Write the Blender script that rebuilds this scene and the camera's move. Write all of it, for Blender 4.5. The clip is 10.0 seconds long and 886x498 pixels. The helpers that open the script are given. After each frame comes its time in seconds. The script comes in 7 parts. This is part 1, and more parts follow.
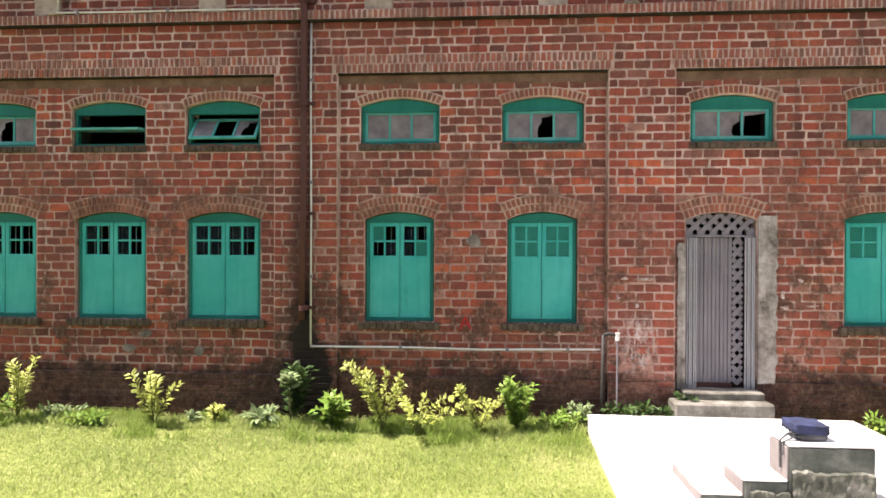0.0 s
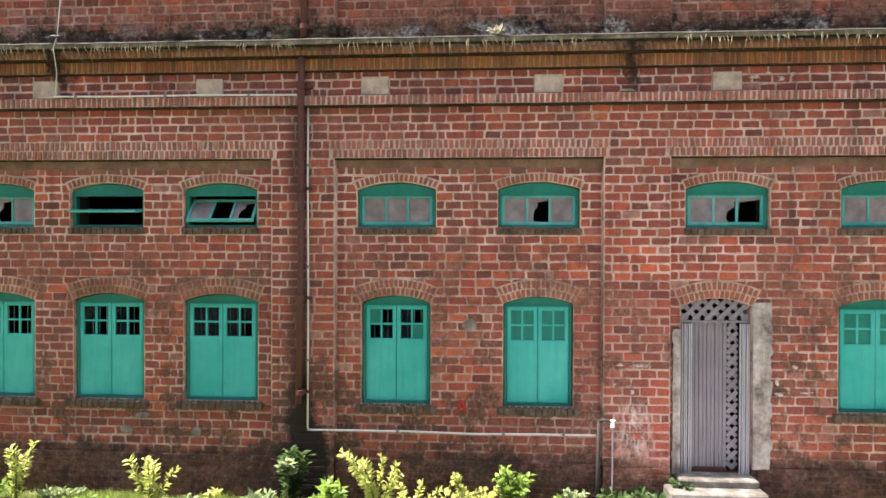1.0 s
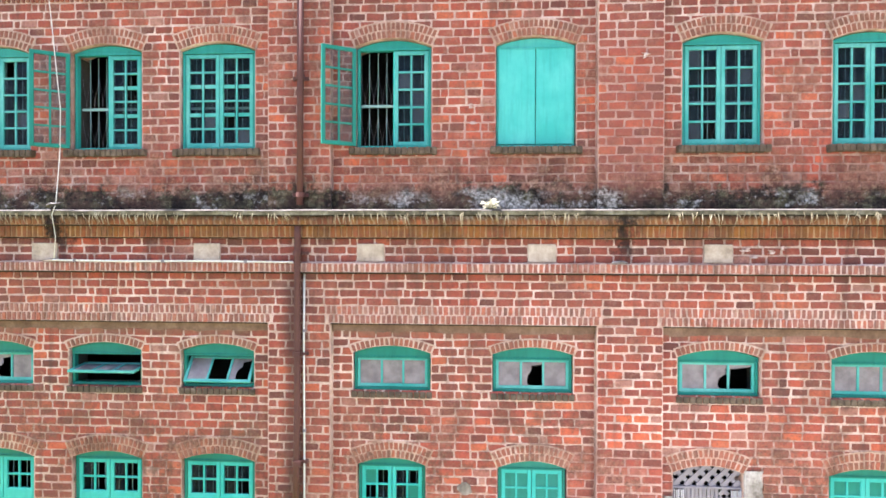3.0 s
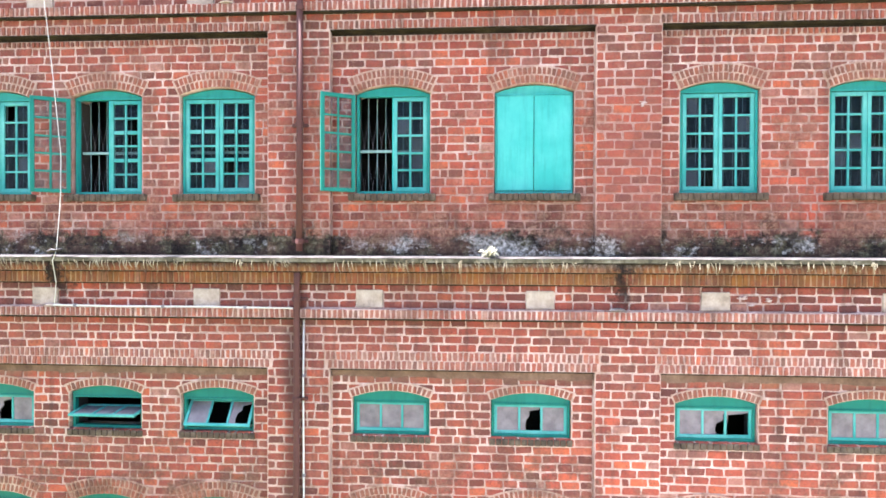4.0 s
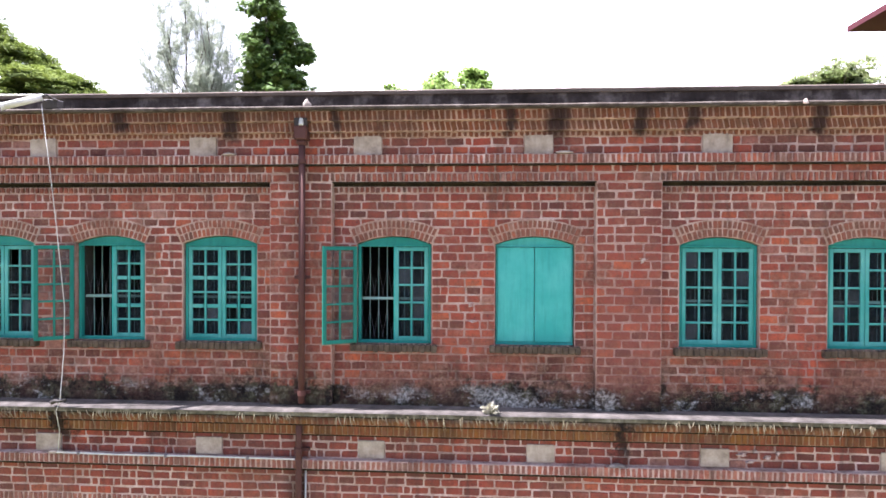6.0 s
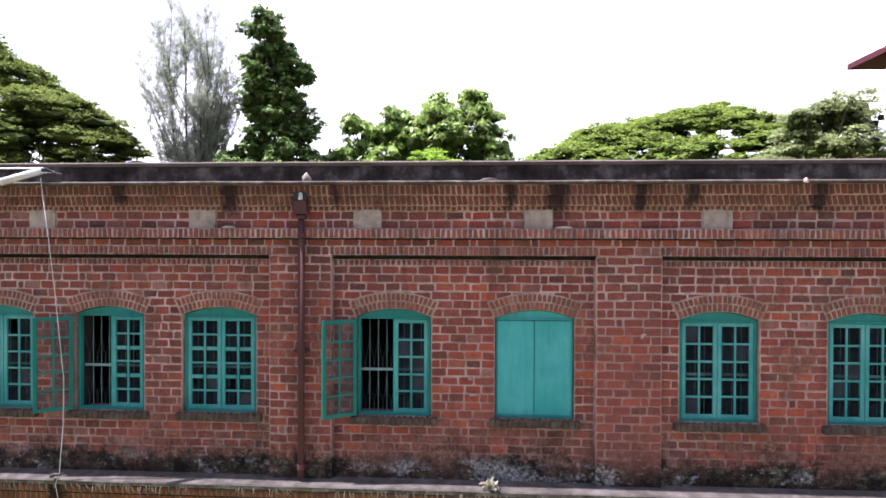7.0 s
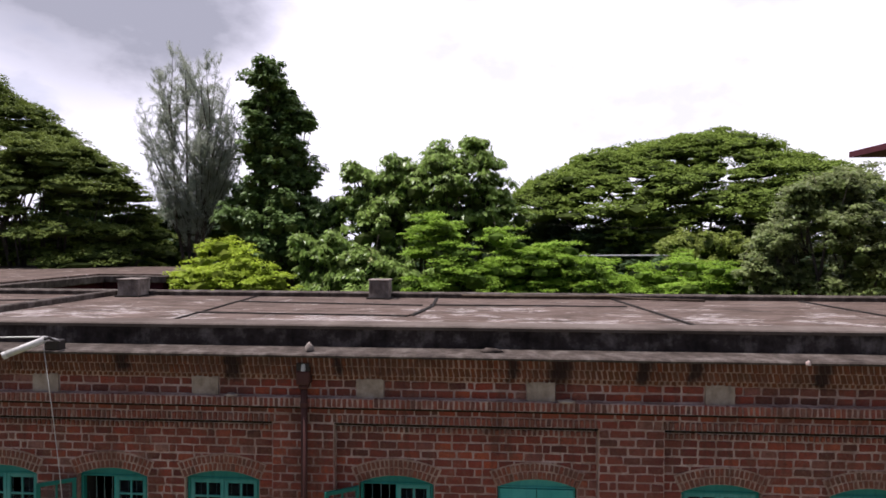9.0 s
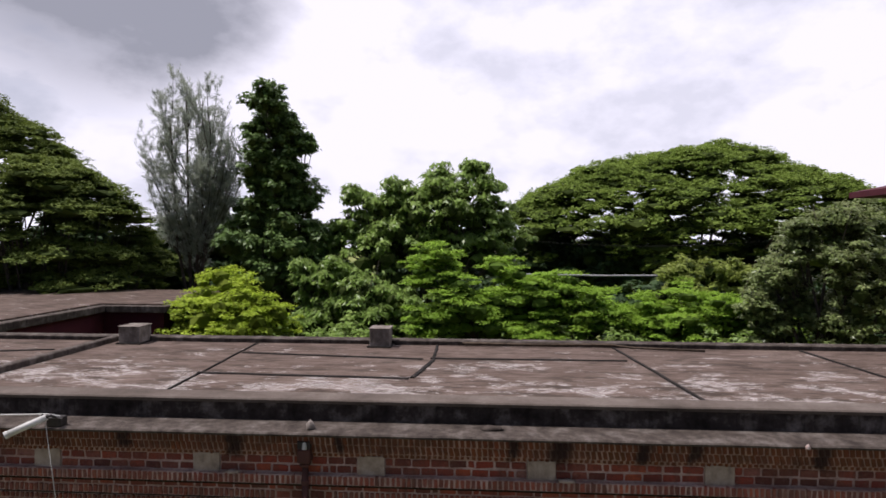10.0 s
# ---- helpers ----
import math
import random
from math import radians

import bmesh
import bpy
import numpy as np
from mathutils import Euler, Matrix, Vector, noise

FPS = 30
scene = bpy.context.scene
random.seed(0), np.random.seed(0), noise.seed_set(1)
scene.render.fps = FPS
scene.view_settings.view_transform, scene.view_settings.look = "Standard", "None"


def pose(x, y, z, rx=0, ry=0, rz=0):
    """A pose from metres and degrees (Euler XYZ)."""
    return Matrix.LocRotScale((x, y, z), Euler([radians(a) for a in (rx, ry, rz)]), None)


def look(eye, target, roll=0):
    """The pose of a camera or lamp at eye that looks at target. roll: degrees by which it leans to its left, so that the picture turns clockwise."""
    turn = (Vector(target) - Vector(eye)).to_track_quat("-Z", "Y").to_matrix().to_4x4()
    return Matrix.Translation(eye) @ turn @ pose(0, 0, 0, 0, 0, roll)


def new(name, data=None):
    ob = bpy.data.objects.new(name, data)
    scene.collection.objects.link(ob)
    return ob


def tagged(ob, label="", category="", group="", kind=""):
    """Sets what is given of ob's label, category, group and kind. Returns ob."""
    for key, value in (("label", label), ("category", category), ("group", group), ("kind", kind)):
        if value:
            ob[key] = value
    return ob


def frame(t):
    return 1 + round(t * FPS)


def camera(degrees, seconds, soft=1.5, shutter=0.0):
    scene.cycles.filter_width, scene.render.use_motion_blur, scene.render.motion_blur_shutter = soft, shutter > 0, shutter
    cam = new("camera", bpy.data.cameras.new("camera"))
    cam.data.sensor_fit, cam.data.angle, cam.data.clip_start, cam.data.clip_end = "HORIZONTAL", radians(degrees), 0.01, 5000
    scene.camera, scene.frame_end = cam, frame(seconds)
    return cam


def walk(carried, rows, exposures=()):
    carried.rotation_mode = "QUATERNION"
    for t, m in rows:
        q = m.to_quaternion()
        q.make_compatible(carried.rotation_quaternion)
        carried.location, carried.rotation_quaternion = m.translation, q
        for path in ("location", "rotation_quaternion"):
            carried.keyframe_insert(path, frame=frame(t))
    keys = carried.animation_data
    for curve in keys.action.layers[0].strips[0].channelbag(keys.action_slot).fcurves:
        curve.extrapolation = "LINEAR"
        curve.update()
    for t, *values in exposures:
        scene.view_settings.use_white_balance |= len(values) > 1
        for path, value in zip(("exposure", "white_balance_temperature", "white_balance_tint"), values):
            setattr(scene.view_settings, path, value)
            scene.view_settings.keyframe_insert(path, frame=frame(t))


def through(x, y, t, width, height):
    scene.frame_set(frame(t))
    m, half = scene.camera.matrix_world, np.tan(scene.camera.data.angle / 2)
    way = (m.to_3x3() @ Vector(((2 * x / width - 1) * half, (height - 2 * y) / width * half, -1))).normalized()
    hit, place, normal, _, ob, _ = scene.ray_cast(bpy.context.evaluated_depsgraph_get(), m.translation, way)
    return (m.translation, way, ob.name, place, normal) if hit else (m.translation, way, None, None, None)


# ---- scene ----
# ---- camera: a drone that rises in front of a brick mill ----
cam = camera(73.5, 10.0, soft=1.65)
METRES, EYE, TILT, LEAN, TURN = 10.0, 2.2, -0.35, -0.2, 3.55
ROWS = [
    (0.0, 0.0, 0.0, 0.0, 0.0, 0.0, -0.0),
    (0.5, 0.001, -0.0009, 0.0339, 0.0, -0.07, 0.01),
    (1.0, 0.0044, -0.0037, 0.1085, -0.02, -0.05, 0.02),
    (1.5, 0.0075, -0.0063, 0.1365, -0.04, -0.1, 0.03),
    (2.0, 0.0094, -0.0073, 0.1723, -0.02, -0.08, 0.04),
    (2.5, 0.0104, -0.0103, 0.2514, -0.02, -0.11, 0.06),
    (2.7, 0.0108, -0.0108, 0.2860, -0.02, -0.11, 0.06),
    (3.8, 0.0128, -0.0148, 0.3667, -0.03, -0.14, 0.04),
    (4.0, 0.013, -0.0153, 0.3818, -0.03, -0.14, 0.04),
    (4.5, 0.0121, -0.0165, 0.4586, -0.05, -0.17, 0.05),
    (5.0, 0.0106, -0.0189, 0.5418, -0.05, -0.16, 0.03),
    (5.2, 0.0106, -0.0192, 0.5627, -0.05, -0.16, 0.03),
    (6.3, 0.0117, -0.0203, 0.5860, -0.06, -0.13, 0.01),
    (6.5, 0.0119, -0.0203, 0.5997, -0.06, -0.13, 0.01),
    (7.0, 0.0116, -0.0189, 0.6747, -0.07, -0.19, 0.03),
    (7.5, 0.0109, -0.0182, 0.7119, -0.06, -0.18, 0.01),
    (8.0, 0.0109, -0.0186, 0.7324, -0.06, -0.21, -0.0),
    (8.5, 0.0106, -0.0188, 0.8087, -0.04, -0.32, 0.01),
    (9.0, 0.0087, -0.0185, 0.8971, -0.04, -0.41, -0.01),
    (9.5, 0.0077, -0.0192, 0.9766, -0.03, -0.47, -0.02),
    (10.0, 0.0082, -0.0199, 0.999, -0.01, -0.45, -0.02),
]
EXPOSURES = [(0.0, 1.80, 6600, 18), (1.0, 2.06, 6450, 18), (2.0, 2.76, 6200, 17), (2.5, 2.98, 6100, 18), (4.5, 3.30, 5720, 19), (5.2, 2.92, 5780, 21), (6.3, 2.12, 5800, 24), (7.0, 1.66, 5830, 27), (8.0, 0.72, 5920, 26), (8.5, 0.46, 6000, 25), (9.2, 0.10, 6080, 22), (10.0, -0.12, 6100, 20)]
walk(cam, [(t, pose(0, 0, EYE, TILT, LEAN, TURN) @ pose(METRES * x, METRES * y, METRES * z, 90 + pitch, roll, yaw)) for t, x, y, z, yaw, pitch, roll in ROWS], EXPOSURES)

# ---- world and sun ----
SUN_EL, SUN_BACK = 64.0, -4.5
world = bpy.data.worlds.new("sky")
scene.world = world
world.use_nodes = True
wt = world.node_tree
wt.nodes.clear()


def wnode(kind, **kw):
    n = wt.nodes.new(kind)
    for k, v in kw.items():
        n.inputs[k].default_value = v
    return n


sky = wt.nodes.new("ShaderNodeTexSky")
sky.sky_type, sky.sun_disc = "NISHITA", False
sky.sun_elevation, sky.sun_rotation = radians(SUN_EL), radians(270 + SUN_BACK)
sky_dim = wt.nodes.new("ShaderNodeVectorMath")
sky_dim.operation = "SCALE"
sky_dim.inputs["Scale"].default_value = 0.05
wt.links.new(sky.outputs[0], sky_dim.inputs[0])
wco = wt.nodes.new("ShaderNodeTexCoord")
wmap = wt.nodes.new("ShaderNodeMapping")
wmap.inputs["Scale"].default_value = (1.0, 1.0, 1.8)
wmap.inputs["Location"].default_value = (0.3, 0.1, 0.4)
wt.links.new(wco.outputs["Generated"], wmap.inputs[0])
cloud = wnode("ShaderNodeTexNoise", Scale=2.3, Detail=7.0, Roughness=0.5)
wt.links.new(wmap.outputs[0], cloud.inputs["Vector"])
# cloud deck to the north; unseen south left clear to dim the facade
wsep = wt.nodes.new("ShaderNodeSeparateXYZ")
wt.links.new(wco.outputs["Generated"], wsep.inputs[0])
high = wnode("ShaderNodeMath")
high.operation = "MULTIPLY_ADD"
high.inputs[1].default_value = 0.22
wt.links.new(wsep.outputs["Z"], high.inputs[0])
wt.links.new(cloud.outputs["Fac"], high.inputs[2])
north = wnode("ShaderNodeMath")
north.operation = "MULTIPLY_ADD"
north.inputs[1].default_value = 0.30
wt.links.new(wsep.outputs["Y"], north.inputs[0])
wt.links.new(high.outputs[0], north.inputs[2])
cover = wt.nodes.new("ShaderNodeValToRGB")
cover.color_ramp.elements[0].position, cover.color_ramp.elements[1].position = 0.50, 0.68
wt.links.new(north.outputs[0], cover.inputs[0])
shade = wnode("ShaderNodeTexNoise", Scale=4.6, Detail=7.0, Roughness=0.55)
wt.links.new(wmap.outputs[0], shade.inputs["Vector"])
tone = wt.nodes.new("ShaderNodeValToRGB")
tone.color_ramp.elements[0].position, tone.color_ramp.elements[0].color = 0.38, (0.84, 0.84, 0.89, 1)
tone.color_ramp.elements[1].position, tone.color_ramp.elements[1].color = 0.52, (1.08, 1.06, 1.10, 1)
wt.links.new(shade.outputs["Fac"], tone.inputs[0])
# one heavy grey cloud bank over the casuarina
bank = wt.nodes.new("ShaderNodeVectorMath")
bank.operation = "DOT_PRODUCT"
bank.inputs[1].default_value = Vector((-0.515, 0.744, 0.425)).normalized()
wt.links.new(wco.outputs["Generated"], bank.inputs[0])
bank_edge = wnode("ShaderNodeMath")
bank_edge.operation = "MULTIPLY_ADD"
bank_edge.inputs[1].default_value, bank_edge.inputs[2].default_value = 0.06, -0.03
wt.links.new(shade.outputs["Fac"], bank_edge.inputs[0])
bank_sum = wnode("ShaderNodeMath")
bank_sum.operation = "ADD"
wt.links.new(bank.outputs["Value"], bank_sum.inputs[0])
wt.links.new(bank_edge.outputs[0], bank_sum.inputs[1])
bank_fac = wnode("ShaderNodeMapRange", **{"From Min": 0.962, "From Max": 0.990})
wt.links.new(bank_sum.outputs[0], bank_fac.inputs["Value"])
bank_mix = wt.nodes.new("ShaderNodeMix")
bank_mix.data_type = "RGBA"
wt.links.new(bank_fac.outputs[0], bank_mix.inputs["Factor"])
wt.links.new(tone.outputs[0], bank_mix.inputs["A"])
bank_mix.inputs["B"].default_value = (0.38, 0.39, 0.425, 1)
sky_mix = wt.nodes.new("ShaderNodeMix")
sky_mix.data_type = "RGBA"
wt.links.new(cover.outputs[0], sky_mix.inputs["Factor"])
wt.links.new(sky_dim.outputs[0], sky_mix.inputs["A"])
wt.links.new(bank_mix.outputs["Result"], sky_mix.inputs["B"])
wbg = wnode("ShaderNodeBackground", Strength=1.0)
wt.links.new(sky_mix.outputs["Result"], wbg.inputs["Color"])
wout = wt.nodes.new("ShaderNodeOutputWorld")
wt.links.new(wbg.outputs[0], wout.inputs[0])

sun = new("sun", bpy.data.lights.new("sun", "SUN"))
sun.data.energy, sun.data.angle, sun.data.color = 5.0, radians(0.6), (1.0, 0.95, 0.86)
el, back = radians(SUN_EL), radians(SUN_BACK)
sun.matrix_world = look((-60 * math.cos(el) * math.cos(back), 60 * math.cos(el) * math.sin(back), 60 * math.sin(el)), (0, 0, 0))


# ---- materials ----
class Mat:
    """A node material with a Principled surface and short ways to add nodes."""

    def __init__(self, name, rough=0.8, metal=0.0):
        self.m = bpy.data.materials.new(name)
        self.m.use_nodes = True
        self.t = self.m.node_tree
        self.p = self.t.nodes["Principled BSDF"]
        self.p.inputs["Roughness"].default_value, self.p.inputs["Metallic"].default_value = rough, metal
        if rough > 0.88:
            self.p.inputs["Specular IOR Level"].default_value = 0.15

    def node(self, kind, **kw):
        n = self.t.nodes.new(kind)
        for k, v in kw.items():
            n.inputs[k].default_value = v
        return n

    def link(self, a, b):
        self.t.links.new(a, b)

    def pos(self, sx=1, sy=1, sz=1):
        g = self.node("ShaderNodeNewGeometry")
        mp = self.node("ShaderNodeMapping", Scale=(sx, sy, sz))
        self.link(g.outputs["Position"], mp.inputs[0])
        return mp.outputs[0]

    def noise(self, scale, detail=4.0, rough=0.55, vec=None):
        n = self.node("ShaderNodeTexNoise", Scale=scale, Detail=detail, Roughness=rough)
        self.link(vec or self.pos(), n.inputs["Vector"])
        return n.outputs["Fac"]

    def ramp(self, fac, *stops):
        r = self.node("ShaderNodeValToRGB")
        cr = r.color_ramp
        while len(cr.elements) < len(stops):
            cr.elements.new(0.5)
        for e, (p, c) in zip(cr.elements, stops):
            e.position, e.color = p, (*c, 1) if len(c) == 3 else c
        self.link(fac, r.inputs[0])
        return r.outputs[0]

    def range(self, fac, a, b, c=0.0, d=1.0):
        n = self.node("ShaderNodeMapRange", **{"From Min": a, "From Max": b, "To Min": c, "To Max": d})
        self.link(fac, n.inputs["Value"])
        return n.outputs[0]

    def math(self, op, a, b):
        n = self.node("ShaderNodeMath")
        n.operation = op
        for i, v in enumerate((a, b)):
            if isinstance(v, (int, float)):
                n.inputs[i].default_value = v
            else:
                self.link(v, n.inputs[i])
        return n.outputs[0]

    def mix(self, fac, a, b, blend="MIX"):
        n = self.node("ShaderNodeMix")
        n.data_type, n.blend_type = "RGBA", blend
        for key, v in (("Factor", fac), ("A", a), ("B", b)):
            if isinstance(v, (int, float)):
                n.inputs[key].default_value = v
            elif isinstance(v, tuple):
                n.inputs[key].default_value = (*v, 1)
            else:
                self.link(v, n.inputs[key])
        return n.outputs["Result"]

    def colour(self, c):
        if isinstance(c, tuple):
            self.p.inputs["Base Color"].default_value = (*c, 1)
        else:
            self.link(c, self.p.inputs["Base Color"])

    def bump(self, height, strength=0.4, distance=0.01):
        b = self.node("ShaderNodeBump", Strength=strength, Distance=distance)
        self.link(height, b.inputs["Height"])
        self.link(b.outputs[0], self.p.inputs["Normal"])

    def height(self):
        g = self.node("ShaderNodeNewGeometry")
        s = self.node("ShaderNodeSeparateXYZ")
        self.link(g.outputs["Position"], s.inputs[0])
        return s.outputs

    def chance(self):
        """A value of its own for every brick, loose or joined."""
        g = self.node("ShaderNodeNewGeometry")
        o = self.node("ShaderNodeObjectInfo")
        return self.math("FRACT", self.math("ADD", g.outputs["Random Per Island"], o.outputs["Random"]), 0.0)


def weathered(m, col):
    """Grime of the facade: a black moss belt over the ledge, stains at the plinth, run-off streaks and pale wash."""
    xyz = m.height()
    ragged = m.noise(2.2, 6.0, 0.65)
    streak = m.noise(1.0, 5.0, 0.6, m.pos(7.0, 1.0, 0.5))
    over = m.math("ADD", m.range(xyz[2], 5.84, 6.30, 1.0, 0.0), m.range(m.noise(6.5, 6.0, 0.7), 0.3, 0.7, -0.30, 0.30))
    under = m.range(xyz[2], 5.70, 5.80)
    belt = m.math("MULTIPLY", m.range(over, 0.26, 0.46), under)
    haze = m.math("MULTIPLY", m.math("ADD", m.range(xyz[2], 5.85, 6.75, 0.85, 0.0), m.range(ragged, 0.35, 0.65, -0.25, 0.25)), under)
    col = m.mix(m.range(haze, 0.15, 0.75, 0.0, 0.82), col, m.ramp(m.noise(11.0, 7.0, 0.8), (0.44, (0.018, 0.013, 0.012)), (0.51, (0.080, 0.058, 0.032)), (0.56, (0.22, 0.15, 0.11))))
    col = m.mix(m.math("MULTIPLY", belt, 0.96), col, m.ramp(m.noise(5.0, 9.0, 0.82), (0.42, (0.006, 0.005, 0.005)), (0.50, (0.020, 0.017, 0.013)), (0.57, (0.060, 0.058, 0.030)), (0.66, (0.17, 0.155, 0.12))))
    crust = m.math("ADD", m.noise(1.3, 8.0, 0.70, m.pos(1.0, 1.0, 2.2)), m.range(m.noise(14.0, 5.0, 0.7), 0.3, 0.7, -0.08, 0.08))
    crust = m.math("ADD", crust, m.range(m.math("ABSOLUTE", m.math("ADD", xyz[0], -0.9), 0.0), 0.6, 2.6, 0.06, -0.05))
    crust = m.math("MULTIPLY", m.math("MULTIPLY", under, m.range(m.math("ADD", xyz[2], m.range(ragged, 0.3, 0.7, -0.12, 0.12)), 6.00, 6.16, 1.0, 0.0)), m.range(crust, 0.50, 0.55))
    col = m.mix(m.math("MULTIPLY", crust, 0.88), col, m.ramp(m.noise(19.0, 6.0, 0.8), (0.42, (0.07, 0.068, 0.060)), (0.50, (0.22, 0.21, 0.19)), (0.60, (0.48, 0.46, 0.43))))
    foot = m.math("ADD", m.range(xyz[2], 0.36, 0.82, 1.0, 0.0), m.range(ragged, 0.3, 0.7, -0.35, 0.35))
    col = m.mix(m.math("MULTIPLY", m.range(foot, 0.28, 0.58), 0.90), col, m.ramp(m.noise(9.0, 5.0, 0.7), (0.38, (0.020, 0.012, 0.010)), (0.55, (0.062, 0.036, 0.026)), (0.70, (0.18, 0.120, 0.090))))
    col = m.mix(m.math("MULTIPLY", m.range(streak, 0.54, 0.72), 0.45), col, (0.055, 0.038, 0.030))
    wash = m.math("ADD", m.noise(1.7, 7.0, 0.72), m.range(m.noise(26.0, 4.0, 0.7), 0.3, 0.7, -0.05, 0.05))
    level = m.math("ADD", m.range(xyz[2], 2.6, 3.6, 0.62, 0.18), m.math("MULTIPLY", m.range(xyz[2], 5.9, 6.2), m.range(xyz[2], 7.9, 8.7, 0.40, 0.10)))
    col = m.mix(m.math("MULTIPLY", m.range(wash, 0.47, 0.60), level), col, m.ramp(m.noise(20.0, 6.0, 0.75), (0.36, (0.130, 0.052, 0.036)), (0.52, (0.240, 0.110, 0.076)), (0.66, (0.360, 0.215, 0.155))))
    # soot on the corbels under the cornice
    soot = m.math("MULTIPLY", m.range(m.math("ADD", xyz[2], m.range(ragged, 0.3, 0.7, -0.12, 0.12)), 9.34, 9.46), m.range(m.noise(2.0, 6.0, 0.75), 0.42, 0.60, 0.0, 0.40))
    col = m.mix(soot, col, (0.040, 0.026, 0.020))
    # soot and damp in large ragged patches, heaviest on the ground storey
    grime = m.math("ADD", m.noise(3.4, 7.0, 0.78), m.range(m.noise(0.8, 4.0, 0.6), 0.3, 0.7, -0.10, 0.10))
    col = m.mix(m.math("MULTIPLY", m.range(grime, 0.50, 0.60), m.range(xyz[2], 0.6, 4.2, 0.85, 0.22)), col, m.ramp(m.noise(24.0, 5.0, 0.7), (0.4, (0.030, 0.019, 0.014)), (0.62, (0.090, 0.060, 0.040))))
    # tan wash on the recessed bays below the band
    bay = m.math("MULTIPLY", m.range(xyz[1], 7.545, 7.565), m.math("MULTIPLY", m.range(m.math("ADD", xyz[2], m.range(ragged, 0.3, 0.7, -0.06, 0.06)), 4.18, 4.30), m.range(xyz[2], 4.40, 4.42, 1.0, 0.0)))
    col = m.mix(m.math("MULTIPLY", bay, 0.60), col, m.ramp(m.noise(12.0, 5.0, 0.7), (0.35, (0.145, 0.088, 0.058)), (0.65, (0.235, 0.150, 0.105))))
    # thin white paint run over the pier by the tap
    veil = m.math("MULTIPLY", m.range(m.math("ABSOLUTE", m.math("ADD", xyz[0], -1.98), 0.0), 0.10, 0.26, 1.0, 0.0), m.math("MULTIPLY", m.range(xyz[2], 0.55, 0.85), m.range(xyz[2], 1.15, 1.42, 1.0, 0.0)))
    col = m.mix(m.math("MULTIPLY", veil, m.range(m.noise(1.0, 7.0, 0.8, m.pos(16.0, 16.0, 6.0)), 0.46, 0.60, 0.0, 0.8)), col, (0.56, 0.48, 0.44))
    # black drips below the cornice and the ledge, and a dark band behind the downpipe
    drip = m.noise(1.0, 4.0, 0.6, m.pos(2.1, 0.3, 0.12))
    zone = m.math("MULTIPLY", m.range(xyz[2], 5.0, 5.55, 0.0, 0.45), m.range(xyz[2], 5.8, 5.9, 1.0, 0.0))
    col = m.mix(m.math("MULTIPLY", m.math("MULTIPLY", m.range(drip, 0.50, 0.60), zone), 0.78), col, (0.042, 0.025, 0.021))
    # black run-off from the roof over the corbels
    for sx, wide in ((4.62, 0.09), (3.12, 0.10), (1.75, 0.05), (-0.49, 0.07), (-1.08, 0.12), (-2.12, 0.09), (-2.74, 0.08), (-4.30, 0.10), (-5.45, 0.08)):
        spot = m.range(m.math("ABSOLUTE", m.math("ADD", m.math("ADD", xyz[0], sx), m.range(ragged, 0.3, 0.7, -0.07, 0.07)), 0.0), wide * 0.6, wide * 1.5, 1.0, 0.0)
        spot = m.math("MULTIPLY", spot, m.range(m.math("ADD", xyz[2], m.range(ragged, 0.3, 0.7, -0.12, 0.12)), 9.08 if wide > 0.11 else 9.36, 9.48))
        col = m.mix(m.math("MULTIPLY", spot, 0.88), col, (0.028, 0.018, 0.017))
    for sx in (5.47, -1.93):
        spot = m.range(m.math("ABSOLUTE", m.math("ADD", m.math("ADD", xyz[0], sx), m.range(m.noise(4.5, 6.0, 0.75), 0.3, 0.7, -0.16, 0.16)), 0.0), 0.05, 0.17, 1.0, 0.0)
        spot = m.math("MULTIPLY", spot, m.math("MULTIPLY", m.range(xyz[2], 5.08, 5.4), m.range(xyz[2], 5.85, 5.9, 1.0, 0.0)))
        col = m.mix(m.math("MULTIPLY", spot, m.range(ragged, 0.25, 0.5, 0.5, 0.95)), col, (0.018, 0.014, 0.013))
    pipe_band = m.range(m.math("ABSOLUTE", m.math("ADD", xyz[0], 2.28), 0.0), 0.08, 0.22, 1.0, 0.0)
    col = m.mix(m.math("MULTIPLY", m.math("MULTIPLY", pipe_band, m.range(ragged, 0.3, 0.6, 0.35, 0.8)), m.range(xyz[2], 4.9, 5.3, 1.0, 0.35)), col, (0.070, 0.036, 0.030))
    # red wash on the upper pier
    wash = m.math("MULTIPLY", m.range(m.math("ABSOLUTE", m.math("ADD", xyz[0], -2.0), 0.0), 0.36, 0.43, 1.0, 0.0), m.math("MULTIPLY", m.range(xyz[2], 5.9, 6.2), m.range(xyz[2], 8.1, 8.7, 1.0, 0.0)))
    col = m.mix(m.math("MULTIPLY", wash, m.range(ragged, 0.3, 0.6, 0.08, 0.42)), col, (0.200, 0.072, 0.056))
    # black run-off at the foot of the downpipe
    dx = m.math("ABSOLUTE", m.math("ADD", xyz[0], 2.22), 0.0)
    wide = m.range(xyz[2], 0.1, 1.60, 0.42, 0.12)
    run = m.math("SUBTRACT", m.math("ADD", wide, m.range(ragged, 0.3, 0.7, -0.16, 0.16)), dx)
    run = m.math("MULTIPLY", m.range(run, 0.0, 0.10), m.range(xyz[2], 1.45, 1.85, 1.0, 0.0))
    col = m.mix(m.math("MULTIPLY", run, 0.95), col, (0.018, 0.015, 0.012))
    return col


